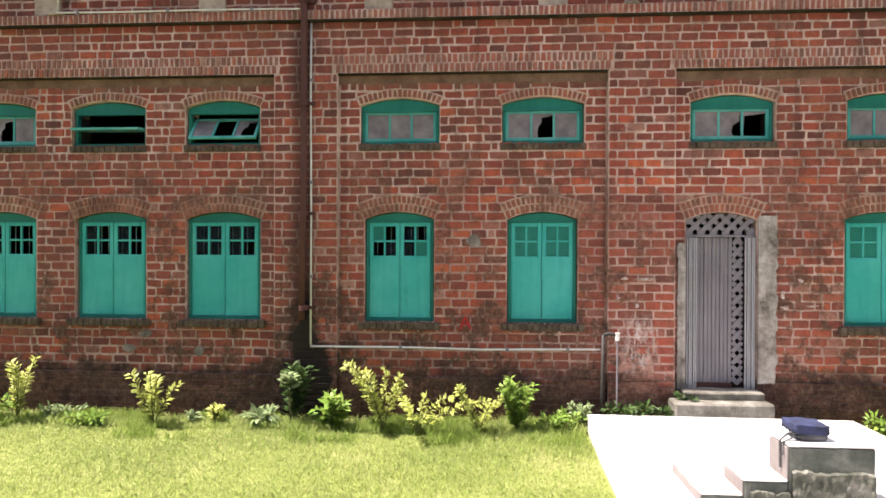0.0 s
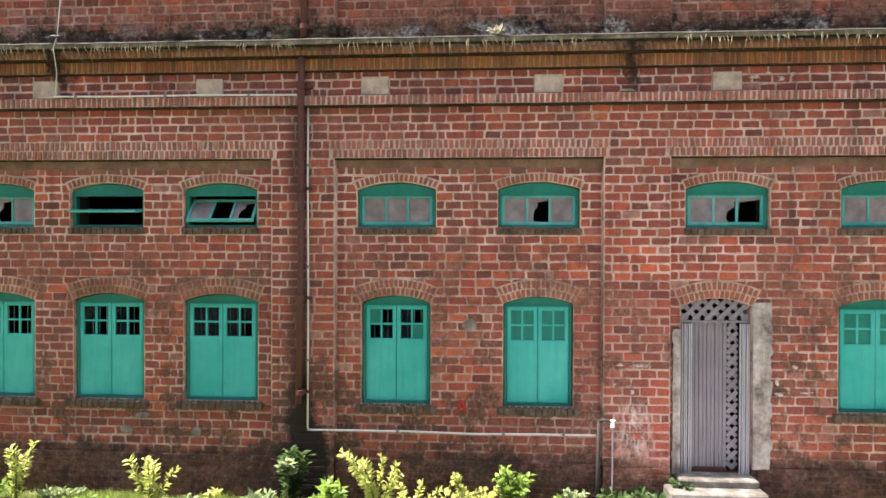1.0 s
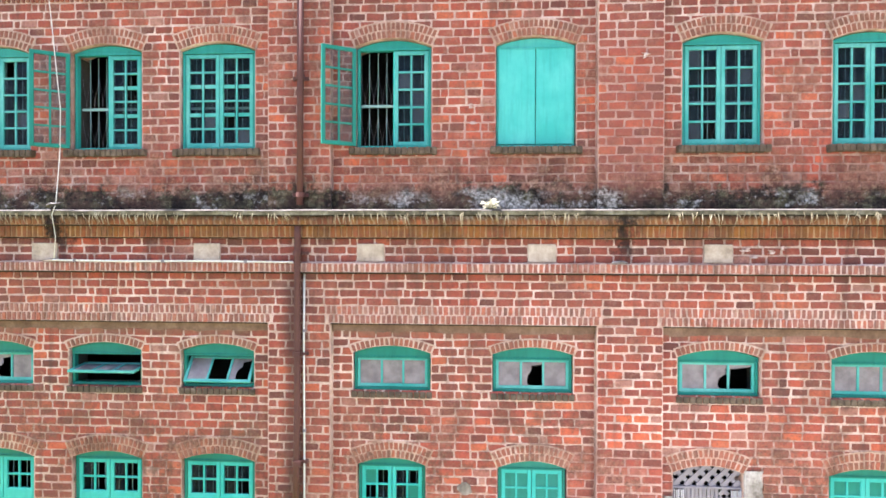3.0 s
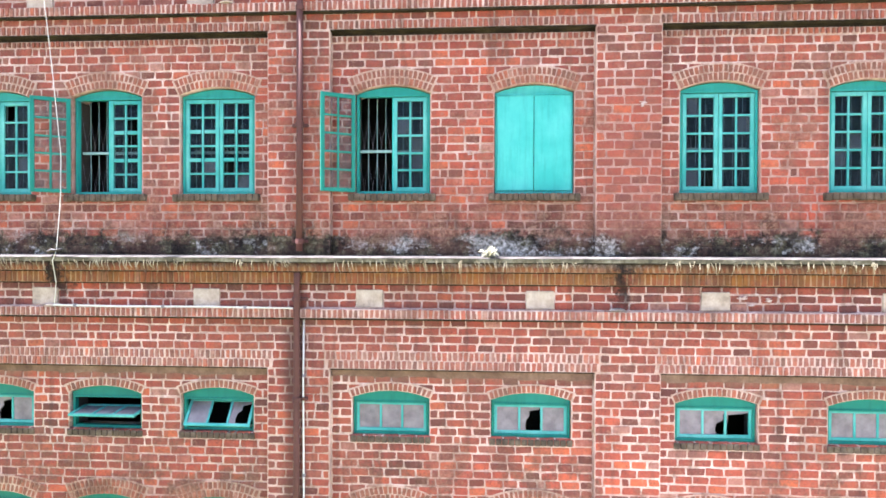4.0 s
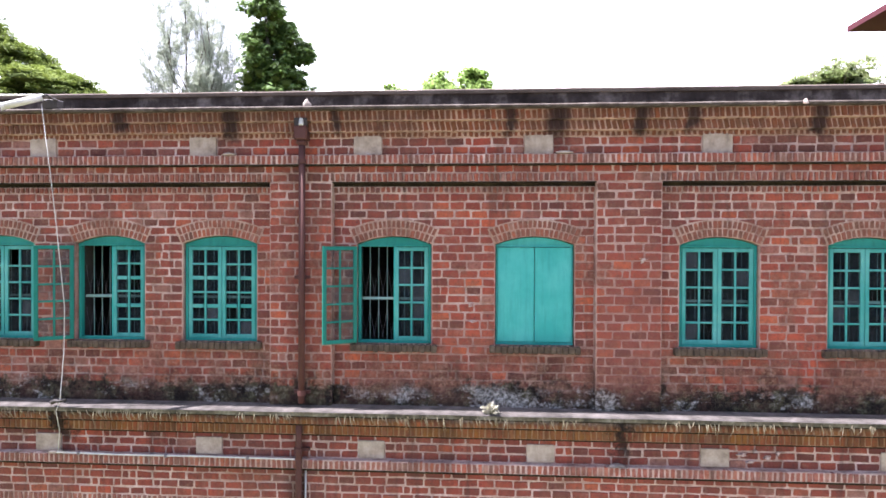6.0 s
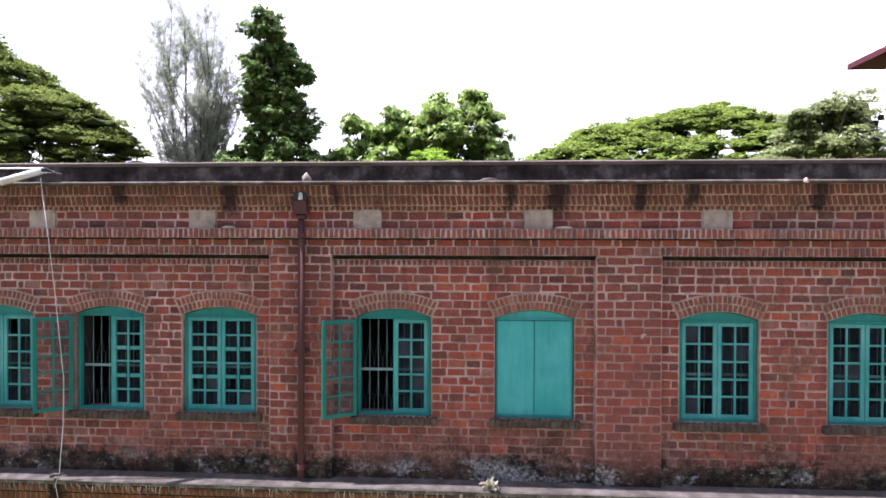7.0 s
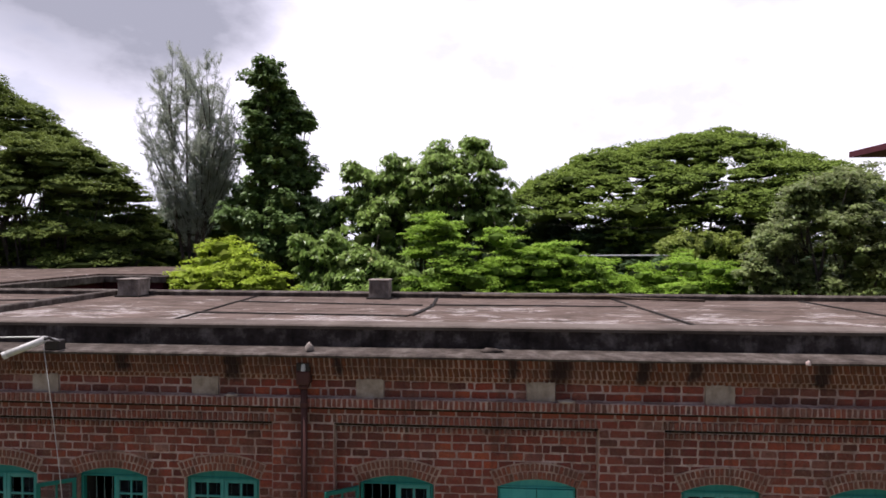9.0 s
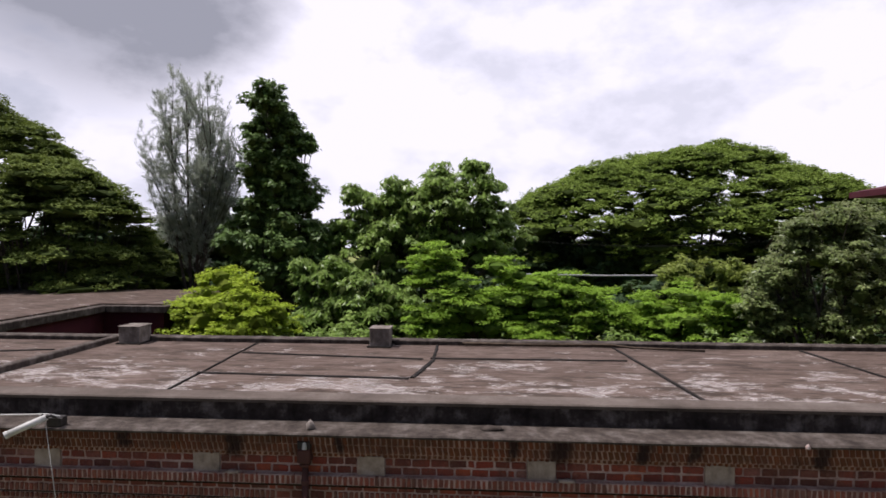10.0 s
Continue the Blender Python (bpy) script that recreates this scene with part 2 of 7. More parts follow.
def brick_material(name, dusty=0.0, limed=0.0, brown=0.0):
    m = Mat(name, 0.9)
    c = m.ramp(m.chance(), (0.0, (0.097, 0.035, 0.028)), (0.08, (0.171, 0.049, 0.036)), (0.22, (0.279, 0.063, 0.040)), (0.36, (0.365, 0.080, 0.046)), (0.44, (0.217, 0.057, 0.040)), (0.55, (0.348, 0.074, 0.044)), (0.63, (0.228, 0.057, 0.041)), (0.74, (0.331, 0.071, 0.042)), (0.84, (0.422, 0.092, 0.048)), (0.90, (0.500, 0.118, 0.049)), (0.94, (0.285, 0.093, 0.067)), (1.0, (0.410, 0.211, 0.162)))
    c = m.mix(m.range(m.noise(13.0, 6.0, 0.72), 0.42, 0.70, 0.0, 0.42), c, (0.130, 0.052, 0.040))
    c = m.mix(m.range(m.noise(48.0, 5.0, 0.75), 0.48, 0.74, 0.0, 0.5), c, (0.105, 0.044, 0.034))
    c = m.mix(m.range(m.noise(1.1, 5.0, 0.62), 0.46, 0.66, 0.0, 0.45), c, (0.150, 0.072, 0.050))
    c = m.mix(m.range(m.noise(9.0, 7.0, 0.80), 0.54, 0.70, 0.0, 0.36), c, (0.42, 0.255, 0.185))
    c = m.mix(m.range(m.noise(21.0, 5.0, 0.75), 0.54, 0.66, 0.0, 0.55), c, (0.075, 0.034, 0.030))
    c = m.mix(m.range(m.noise(0.7, 5.0, 0.65, m.pos(1.0, 1.0, 0.8)), 0.45, 0.64, 0.0, 0.4), c, (0.115, 0.046, 0.042))
    if limed:
        c = m.mix(m.range(m.noise(5.0, 6.0, 0.75), 0.38, 0.62, 0.3 * limed, limed), c, (0.50, 0.36, 0.285))
    if brown:
        c = m.mix(m.range(m.noise(4.0, 5.0, 0.7), 0.3, 0.7, brown * 0.6, brown), c, (0.130, 0.052, 0.030))
    if dusty:
        c = m.mix(m.range(m.noise(3.0, 5.0, 0.7), 0.35, 0.65, 0.25 * dusty, dusty), c, (0.215, 0.105, 0.026))
    m.colour(weathered(m, c))
    m.bump(m.math("ADD", m.noise(70.0, 4.0, 0.7), m.noise(19.0, 5.0, 0.7)), 0.75, 0.010)
    return m.m


def mortar_material(name="lime_mortar", ochre=0.0, cream=0.0):
    m = Mat(name, 0.95)
    c = m.ramp(m.noise(2.6, 6.0, 0.7), (0.28, (0.31, 0.190, 0.148)), (0.42, (0.46, 0.322, 0.262)), (0.62, (0.585, 0.445, 0.378)))
    xyz = m.height()
    dull = m.math("ADD", m.range(xyz[2], 2.5, 3.5, 0.46, 0.0), m.math("MULTIPLY", m.range(xyz[2], 5.4, 5.9), m.range(xyz[2], 6.8, 8.5, 0.55, 0.05)))
    dull = m.math("ADD", dull, m.range(m.noise(0.9, 5.0, 0.6), 0.36, 0.66, -0.3, 0.34))
    c = m.mix(m.range(dull, 0.0, 1.0), c, (0.255, 0.120, 0.102))
    c = m.mix(m.range(m.noise(30.0, 4.0, 0.7), 0.45, 0.85, 0.0, 0.4), c, (0.27, 0.19, 0.15))
    c = m.mix(m.range(m.noise(5.0, 6.0, 0.75), 0.54, 0.70, 0.0, 0.5), c, (0.19, 0.105, 0.075))
    if ochre:
        c = m.mix(ochre, c, (0.27, 0.150, 0.052))
    if cream:
        c = m.mix(cream, c, (0.40, 0.262, 0.180))
    m.colour(weathered(m, c))
    m.bump(m.noise(45.0, 5.0, 0.7), 0.7, 0.01)
    return m.m


def stone_like(name, dark, mid, light, rough=0.9, scale=3.0, grain=40.0, bump=0.5, streaks=0.0):
    m = Mat(name, rough)
    c = m.ramp(m.noise(scale, 7.0, 0.65), (0.30, dark), (0.5, mid), (0.72, light))
    c = m.mix(m.range(m.noise(grain, 4.0, 0.7), 0.35, 0.75, 0.0, 0.45), c, dark)
    if streaks:
        c = m.mix(m.range(m.noise(1.0, 5.0, 0.6, m.pos(9.0, 9.0, 0.8)), 0.5, 0.7, 0.0, streaks), c, tuple(v * 0.3 for v in dark))
    m.colour(c)
    m.bump(m.noise(grain, 5.0, 0.7), bump, 0.008)
    return m.m


def paint_material(name, base, pale, grime, rough=0.55, worn=0.35):
    m = Mat(name, rough)
    c = m.mix(m.range(m.noise(2.0, 5.0, 0.6), 0.35, 0.7, 0.0, 0.75), base, pale)
    c = m.mix(m.range(m.noise(1.0, 5.0, 0.7, m.pos(16.0, 16.0, 1.6)), 0.48, 0.75, 0.0, worn), c, grime)
    c = m.mix(m.range(m.noise(24.0, 6.0, 0.75), 0.60, 0.74, 0.0, worn), c, grime)
    m.colour(c)
    m.p.inputs["Specular IOR Level"].default_value = 0.25
    m.bump(m.noise(1.0, 4.0, 0.6, m.pos(30.0, 30.0, 4.0)), 0.25, 0.004)
    return m.m


def leaf_material(name, dark, mid, light, gloss=0.45, through=0.25):
    m = Mat(name, gloss)
    g = m.node("ShaderNodeNewGeometry")
    c = m.ramp(g.outputs["Random Per Island"], (-0.0, tuple((a + 2 * b) / 3 for a, b in zip(dark, mid))), (0.55, mid), (1.0, tuple((a + b) / 2 for a, b in zip(light, mid))))
    c = m.mix(m.range(m.noise(0.55, 3.0, 0.6), 0.38, 0.66, 0.0, 0.6), c, dark)
    m.colour(c)
    m.p.inputs["Specular IOR Level"].default_value = 0.18
    tr = m.node("ShaderNodeBsdfTranslucent")
    m.link(m.mix(0.5, c, light), tr.inputs["Color"])
    mx = m.node("ShaderNodeMixShader", Fac=through)
    out = m.t.nodes["Material Output"]
    m.link(m.p.outputs[0], mx.inputs[1])
    m.link(tr.outputs[0], mx.inputs[2])
    m.link(mx.outputs[0], out.inputs[0])
    return m.m


def glass_material(name, tint, clear, rough):
    """Old window glass: partly clear, partly dull with dust, with a sharp reflection."""
    m = Mat(name, rough)
    m.colour(m.ramp(m.noise(5.0, 5.0, 0.65), (0.35, tuple(v * 0.6 for v in tint)), (0.65, tint)))
    m.p.inputs["Specular IOR Level"].default_value = 0.13
    m.bump(m.noise(4.0, 3.0, 0.5), 0.35, 0.05)
    tr = m.node("ShaderNodeBsdfTransparent")
    mx = m.node("ShaderNodeMixShader")
    m.link(m.range(m.noise(3.0, 5.0, 0.7, m.pos(1.0, 1.0, 0.7)), 0.3, 0.7, clear * 0.7, min(1.0, clear * 1.25)), mx.inputs["Fac"])
    out = m.t.nodes["Material Output"]
    m.link(m.p.outputs[0], mx.inputs[1])
    m.link(tr.outputs[0], mx.inputs[2])
    m.link(mx.outputs[0], out.inputs[0])
    return m.m


BRICK = brick_material("old_red_brick")
BAND = brick_material("lime_dusted_brick", limed=0.22)
BAND_HIGH = brick_material("dusty_band_brick", limed=0.12)
OCHRE = brick_material("lichen_stained_brick", dusty=0.9)
CORBEL = brick_material("brown_corbel_brick", dusty=0.25, brown=0.75)
ARCH = brick_material("brown_arch_brick", dusty=0.10, limed=0.14, brown=0.25)
MORTAR = mortar_material()
ARCH_MORTAR = mortar_material("arch_mortar", 0.25)
OCHRE_MORTAR = mortar_material("ochre_mortar", 0.75)
CORBEL_MORTAR = mortar_material("stained_mortar", 0.0, 0.7)
# tan lime plaster, darkened to include the shade below the band
TAN_PLASTER = stone_like("shaded_tan_plaster", (0.095, 0.054, 0.037), (0.175, 0.108, 0.075), (0.26, 0.172, 0.122), 0.95, 3.5, 30.0, 0.6, 0.2)
PAD = stone_like("pale_cement_pad", (0.25, 0.198, 0.152), (0.42, 0.34, 0.268), (0.53, 0.445, 0.36), 0.92, 7.0, 30.0, 0.6, 0.25)
PALE_CEMENT = stone_like("pale_cement_render", (0.095, 0.078, 0.064), (0.32, 0.285, 0.255), (0.50, 0.465, 0.43), 0.92, 5.5, 20.0, 1.0, 0.5)
# the weaker light on the step sides is put into this colour
STEP_SIDE = stone_like("dimmed_cement_side", (0.15, 0.128, 0.122), (0.205, 0.180, 0.172), (0.26, 0.232, 0.222), 0.92, 3.0, 30.0, 0.3)
CEMENT = stone_like("grey_cement_render", (0.090, 0.072, 0.060), (0.21, 0.178, 0.152), (0.38, 0.335, 0.30), 0.92, 4.5, 28.0, 0.8, 0.35)
COPING = stone_like("weathered_coping", (0.030, 0.023, 0.019), (0.080, 0.064, 0.053), (0.19, 0.165, 0.145), 0.9, 3.6, 30.0, 0.7, 0.5)
SOOTY = stone_like("sooty_parapet_render", (0.018, 0.014, 0.013), (0.055, 0.044, 0.040), (0.22, 0.190, 0.175), 0.92, 3.4, 26.0, 0.8, 0.5)
LEDGE = stone_like("mossy_ledge", (0.05, 0.045, 0.032), (0.14, 0.125, 0.085), (0.30, 0.28, 0.22), 0.95, 6.0, 34.0, 0.9, 0.4)
# near-black strip colour: painted shade under overhangs, with some mossy stain
MOSS_SHADE = stone_like("mossy_shade_black", (0.010, 0.008, 0.006), (0.024, 0.018, 0.010), (0.055, 0.042, 0.022), 0.97, 4.0, 30.0, 0.8)
SILL = stone_like("mossy_sill", (0.040, 0.030, 0.022), (0.090, 0.066, 0.046), (0.17, 0.13, 0.095), 0.95, 6.0, 40.0, 0.8)
TEAL = paint_material("teal_paint", (0.014, 0.290, 0.250), (0.065, 0.390, 0.345), (0.006, 0.155, 0.135), worn=0.3)
TEAL_UP = paint_material("weathered_pale_teal_paint", (0.026, 0.245, 0.215), (0.130, 0.390, 0.350), (0.014, 0.130, 0.115), worn=0.5)
TEAL_FRAME = paint_material("teal_frame_paint", (0.004, 0.130, 0.098), (0.010, 0.180, 0.140), (0.004, 0.055, 0.044))
TEAL_MID = paint_material("dark_teal_frame_paint", (0.010, 0.190, 0.158), (0.030, 0.265, 0.228), (0.007, 0.095, 0.080), worn=0.5)
TEAL_PALE = paint_material("sun_bleached_teal_paint", (0.030, 0.310, 0.272), (0.090, 0.420, 0.385), (0.016, 0.19, 0.165), worn=0.45)
RUST = paint_material("rust_red_iron", (0.066, 0.027, 0.023), (0.100, 0.041, 0.034), (0.030, 0.015, 0.013), 0.75)
PVC = paint_material("dirty_white_plastic", (0.50, 0.49, 0.45), (0.62, 0.61, 0.57), (0.20, 0.18, 0.15), 0.5)
DARK_IRON = paint_material("dark_iron", (0.030, 0.026, 0.024), (0.055, 0.045, 0.038), (0.015, 0.012, 0.010), 0.6)
GATE = paint_material("grey_gate_paint", (0.150, 0.135, 0.148), (0.205, 0.186, 0.198), (0.080, 0.066, 0.066), 0.5)
GATE_LIGHT = paint_material("light_grey_bar_paint", (0.34, 0.33, 0.34), (0.44, 0.43, 0.44), (0.16, 0.14, 0.13), 0.45)
LEDGE_TOP = stone_like("ledge_screed", (0.035, 0.031, 0.028), (0.075, 0.066, 0.060), (0.14, 0.125, 0.115), 0.93, 5.0)
GLASS = glass_material("dark_old_glass", (0.012, 0.020, 0.028), 0.72, 0.05)
# pinkish tint stands for bricks reflected in the open leaf's panes
LEAF_GLASS = glass_material("reflection_tinted_glass", (0.13, 0.10, 0.098), 0.72, 0.1)
STREAKED = glass_material("streaked_glass", (0.050, 0.062, 0.076), 0.45, 0.2)
GRILLE = paint_material("pale_green_iron_paint", (0.16, 0.30, 0.28), (0.30, 0.42, 0.40), (0.08, 0.13, 0.12), 0.5)
DUSTY = glass_material("dusty_glass", (0.27, 0.235, 0.24), 0.22, 0.4)
# near-black: the shade of the rooms is put into this colour
INSIDE = stone_like("dark_room_colour", (0.025, 0.023, 0.021), (0.045, 0.04, 0.036), (0.07, 0.062, 0.055))
WHITEWASH = stone_like("white_paint_splash", (0.22, 0.085, 0.062), (0.42, 0.33, 0.29), (0.62, 0.57, 0.53), 0.85, 26.0)


# ---- building helpers ----
def link_mesh(name, mesh, material, parent=None):
    ob = new(name, mesh)
    if material is not None and not mesh.materials:
        mesh.materials.append(material)
    ob.parent = parent
    return ob


def part(name, bm, material, parent=None, label="", smooth=False):
    mesh = bpy.data.meshes.new(name)
    bm.to_mesh(mesh)
    bm.free()
    if smooth:
        mesh.polygons.foreach_set("use_smooth", [True] * len(mesh.polygons))
    ob = link_mesh(name, mesh, material, parent)
    if label:
        ob["label"] = label
    return ob


def raw(name, verts, faces, material, parent=None, label=""):
    mesh = bpy.data.meshes.new(name)
    mesh.from_pydata(verts, [], faces)
    ob = link_mesh(name, mesh, material, parent)
    if label:
        ob["label"] = label
    return ob


def box(bm, x0, x1, y0, y1, z0, z1, bevel=0.0, m=None):
    mat = Matrix.Translation(((x0 + x1) / 2, (y0 + y1) / 2, (z0 + z1) / 2)) @ Matrix.Diagonal((x1 - x0, y1 - y0, z1 - z0, 1))
    if m is not None:
        mat = m @ mat
    made = bmesh.ops.create_cube(bm, size=1, matrix=mat)
    if bevel:
        edges = list({e for v in made["verts"] for e in v.link_edges})
        bmesh.ops.bevel(bm, geom=edges, offset=bevel, segments=1, affect="EDGES", clamp_overlap=True)
    return bm


def block(name, x0, x1, y0, y1, z0, z1, material, parent=None, bevel=0.006, label="", m=None):
    return part(name, box(bmesh.new(), x0, x1, y0, y1, z0, z1, bevel, m), material, parent, label)


def tube(bm, points, radius, sides=8, taper=None):
    """A round bar through the points."""
    pts = [Vector(p) for p in points]
    rings = []
    for i, p in enumerate(pts):
        d = (pts[min(i + 1, len(pts) - 1)] - pts[max(i - 1, 0)]).normalized()
        a = d.orthogonal().normalized() if abs(d.z) < 0.9 else Vector((1, 0, 0))
        a = (a - d * a.dot(d)).normalized()
        b = d.cross(a)
        r = radius if taper is None else radius + (taper - radius) * i / (len(pts) - 1)
        rings.append([bm.verts.new(p + r * (math.cos(2 * math.pi * k / sides) * a + math.sin(2 * math.pi * k / sides) * b)) for k in range(sides)])
    for r0, r1 in zip(rings, rings[1:]):
        for k in range(sides):
            bm.faces.new((r0[k], r0[(k + 1) % sides], r1[(k + 1) % sides], r1[k]))
    bm.faces.new(rings[0][::-1])
    bm.faces.new(rings[-1])
    return bm


def empty(name, x, y, z):
    ob = new(name)
    ob.location = (x, y, z)
    ob.empty_display_size = 0.2
    return ob


def adopt(parent, *kids):
    """Parents parts that were built in world coordinates."""
    for k in kids:
        k.parent = parent
        k.matrix_parent_inverse = Matrix.Translation(-parent.location)


# ---- the facade's plan ----
PANEL_Y, PIER_Y, BACK_Y = 7.585, 7.492, 7.95
LEFT, RIGHT = -13.0, 9.6
REAR_Y = 12.6
GROUND = -0.06
BAYS = [(-8.9, -2.647), (-1.82, 1.59), (2.41, 7.6)]
LEDGE_Z, ROOF_Z = 5.85, 9.96
WIN_Z, VENT_Z, HIGH_Z = (1.215, 2.535, 2.63), (3.50, 4.0, 4.095), (6.67, 7.985, 8.09)
LOW_X = [(-6.90, -5.92), (-5.378, -4.401), (-3.857, -2.857), (-1.483, -0.586), (0.348, 1.233), (4.475, 5.43)]
DOOR = (2.568, 3.434, 0.42, 2.535, 2.625)
VENT_X = [(-6.94, -5.928), (-5.425, -4.409), (-3.864, -2.865), (-1.542, -0.52), (0.277, 1.311), (2.616, 3.644), (4.495, 5.51)]
HIGH_X = [(-6.93, -5.956), (-5.379, -4.398), (-3.874, -2.853), (-1.51, -0.519), (0.312, 1.333), (2.655, 3.652), (4.484, 5.46)]
LOW_HOLES = [(a, b, *WIN_Z, 2) for a, b in LOW_X] + [(*DOOR, 2)] + [(a, b, *VENT_Z, 1) for a, b in VENT_X]
HIGH_HOLES = [(a, b, *HIGH_Z, 2) for a, b in HIGH_X]
RING = 0.106


def arch_of(hole):
    a, b, z0, zs, zc, rings = hole
    half, rise = (b - a) / 2, zc - zs
    r = (half * half + rise * rise) / (2 * rise)
    return (a + b) / 2, zc - r, r, math.asin(half / r)


def top_at(hole, x, extra=0.0):
    cx, cz, r, _ = arch_of(hole)
    d = (r + extra) ** 2 - (x - cx) ** 2
    return cz + math.sqrt(d) if d > 0 else hole[3]


def wall_core(name, holes, z0, z1, label):
    """The masonry behind the bricks: a thick wall with arched openings cut through it."""
    xs = {LEFT, RIGHT}
    for h in holes:
        xs.update(h[0] + (h[1] - h[0]) * i / 10 for i in range(11))
    xs = sorted(xs)
    verts, faces = [], []

    def quad(*p):
        faces.append(tuple(range(len(verts), len(verts) + 4)))
        verts.extend(p)

    for xa, xb in zip(xs, xs[1:]):
        mid = (xa + xb) / 2
        over = sorted((h for h in holes if h[0] < mid < h[1]), key=lambda h: h[2])
        low = (z0, z0)
        for h in over + [None]:
            up = (h[2], h[2]) if h else (z1, z1)
            for y in (PANEL_Y, BACK_Y):
                p = [(xa, y, low[0]), (xb, y, low[1]), (xb, y, up[1]), (xa, y, up[0])]
                quad(*(p if y == PANEL_Y else p[::-1]))
            if h:
                quad((xa, PANEL_Y, h[2]), (xb, PANEL_Y, h[2]), (xb, BACK_Y, h[2]), (xa, BACK_Y, h[2]))
                low = (top_at(h, xa), top_at(h, xb))
                quad((xa, BACK_Y, low[0]), (xb, BACK_Y, low[1]), (xb, PANEL_Y, low[1]), (xa, PANEL_Y, low[0]))
    for h in holes:
        for x, s in ((h[0], 1), (h[1], -1)):
            p = [(x, PANEL_Y, h[2]), (x, BACK_Y, h[2]), (x, BACK_Y, h[3]), (x, PANEL_Y, h[3])]
            quad(*(p if s > 0 else p[::-1]))
    for z, flip in ((z0, True), (z1, False)):
        p = [(LEFT, PANEL_Y, z), (RIGHT, PANEL_Y, z), (RIGHT, BACK_Y, z), (LEFT, BACK_Y, z)]
        quad(*(p[::-1] if flip else p))
    ob = raw(name, verts, faces, MORTAR)
    return tagged(ob, label, "wall", kind="structure")


rng = np.random.default_rng(7)


def brick_verts(row):
    """One worn brick: back ring, shoulder ring and a slightly smaller face, all with rubbed-off corners."""
    cx, cz, w, h, ang, y, deep = row
    e = min(0.007, 0.12 * min(w, h))
    ca, sa = math.cos(ang), math.sin(ang)
    low = min(w, h)
    corners = []
    for sx, sz in ((-1, -1), (1, -1), (1, 1), (-1, 1)):
        cut = low * rng.uniform(0.04, 0.19)
        u, v = sx * w / 2 + rng.uniform(-0.006, 0.006), sz * h / 2 + rng.uniform(-0.005, 0.005)
        pair = [(u, v - sz * cut * 0.8), (u - sx * cut, v)]
        corners += pair if sx * sz > 0 else pair[::-1]
    out = []
    for inset, yy in ((0.0, y + deep), (0.0, y + 0.008), (e, y)):
        for u, v in corners:
            u, v = u * (1 - 2 * inset / w), v * (1 - 2 * inset / h)
            out.append((cx + u * ca - v * sa, yy, cz + u * sa + v * ca))
    return out


BRICK_FACES = [tuple(range(16, 24))] + [(a + i, a + (i + 1) % 8, b + (i + 1) % 8, b + i) for a, b in ((0, 8), (8, 16)) for i in range(8)]


def joined_bricks(name, rows, material, parent, label):
    verts, faces = [], []
    for r in rows:
        n = len(verts)
        verts.extend(brick_verts(r))
        faces.extend(tuple(n + i for i in f) for f in BRICK_FACES)
    ob = raw(name, verts, faces, material, parent, label)
    ob["kind"] = "stuff"
    return ob


def loose_bricks(rows, material, parent):
    """Bricks as objects of their own, on a few shared meshes."""
    shapes = {}
    for cx, cz, w, h, ang, y, deep in rows:
        key = (round(w / 0.02), round(h / 0.01))
        if key not in shapes:
            mesh = bpy.data.meshes.new("brick")
            mesh.from_pydata(brick_verts((0, 0, key[0] * 0.02, key[1] * 0.01, 0, 0, deep)), [], BRICK_FACES)
            mesh.materials.append(material)
            shapes[key] = mesh
        ob = new("brick", shapes[key])
        ob.parent = parent
        ob.matrix_basis = Matrix.LocRotScale((cx, y, cz), Euler((0, -ang, 0)), (w / (key[0] * 0.02), 1, h / (key[1] * 0.01)))


def courses(x0, x1, z0, z1, y, holes=(), pitch=0.112, joint=0.0195, deep=0.05):
    """Brick courses over a stretch of wall, broken by openings and their arches."""
    rows = []
    count = max(1, round((z1 - z0) / pitch))
    pitch = (z1 - z0) / count
    for i in range(count):
        za, zb = z0 + i * pitch, z0 + (i + 1) * pitch
        zm = (za + zb) / 2
        cuts = []
        for h in holes:
            a, b, hz0, zs, zc, rings = h
            if zb <= hz0 + 0.02 or a > x1 or b < x0:
                continue
            thick = rings * RING
            if zm < zs - 0.02:
                cuts.append((a, b))
            else:
                cx, cz, r, half = arch_of(h)
                ro = r + thick + 0.005
                zq = zm + 0.04
                d = ro * ro - (zq - cz) ** 2
                if d > 0 and zm > cz:
                    reach = min(math.sqrt(d), (zm - cz) * math.tan(half) - 0.005)
                    cuts.append((cx - reach, cx + reach))
        cuts.sort()
        x = x0
        for a, b in cuts + [(x1, x1)]:
            if a - x > 0.04:
                run = x
                first = True
                while run < a - 0.01:
                    size = 0.226 + rng.uniform(-0.03, 0.026)
                    if first and i % 2:
                        size *= 0.55
                    elif rng.random() < 0.09:
                        size = 0.10
                    first = False
                    end = run + size
                    if a - end < 0.07:
                        end = a
                    if end - run - joint > 0.02:
                        rows.append(((run + end) / 2, zm + rng.uniform(-0.003, 0.003), end - run - joint, pitch - joint, rng.normal(0, 0.014), y + rng.uniform(-0.004, 0.005), deep))
                    run = end
            x = max(x, b)
    return rows


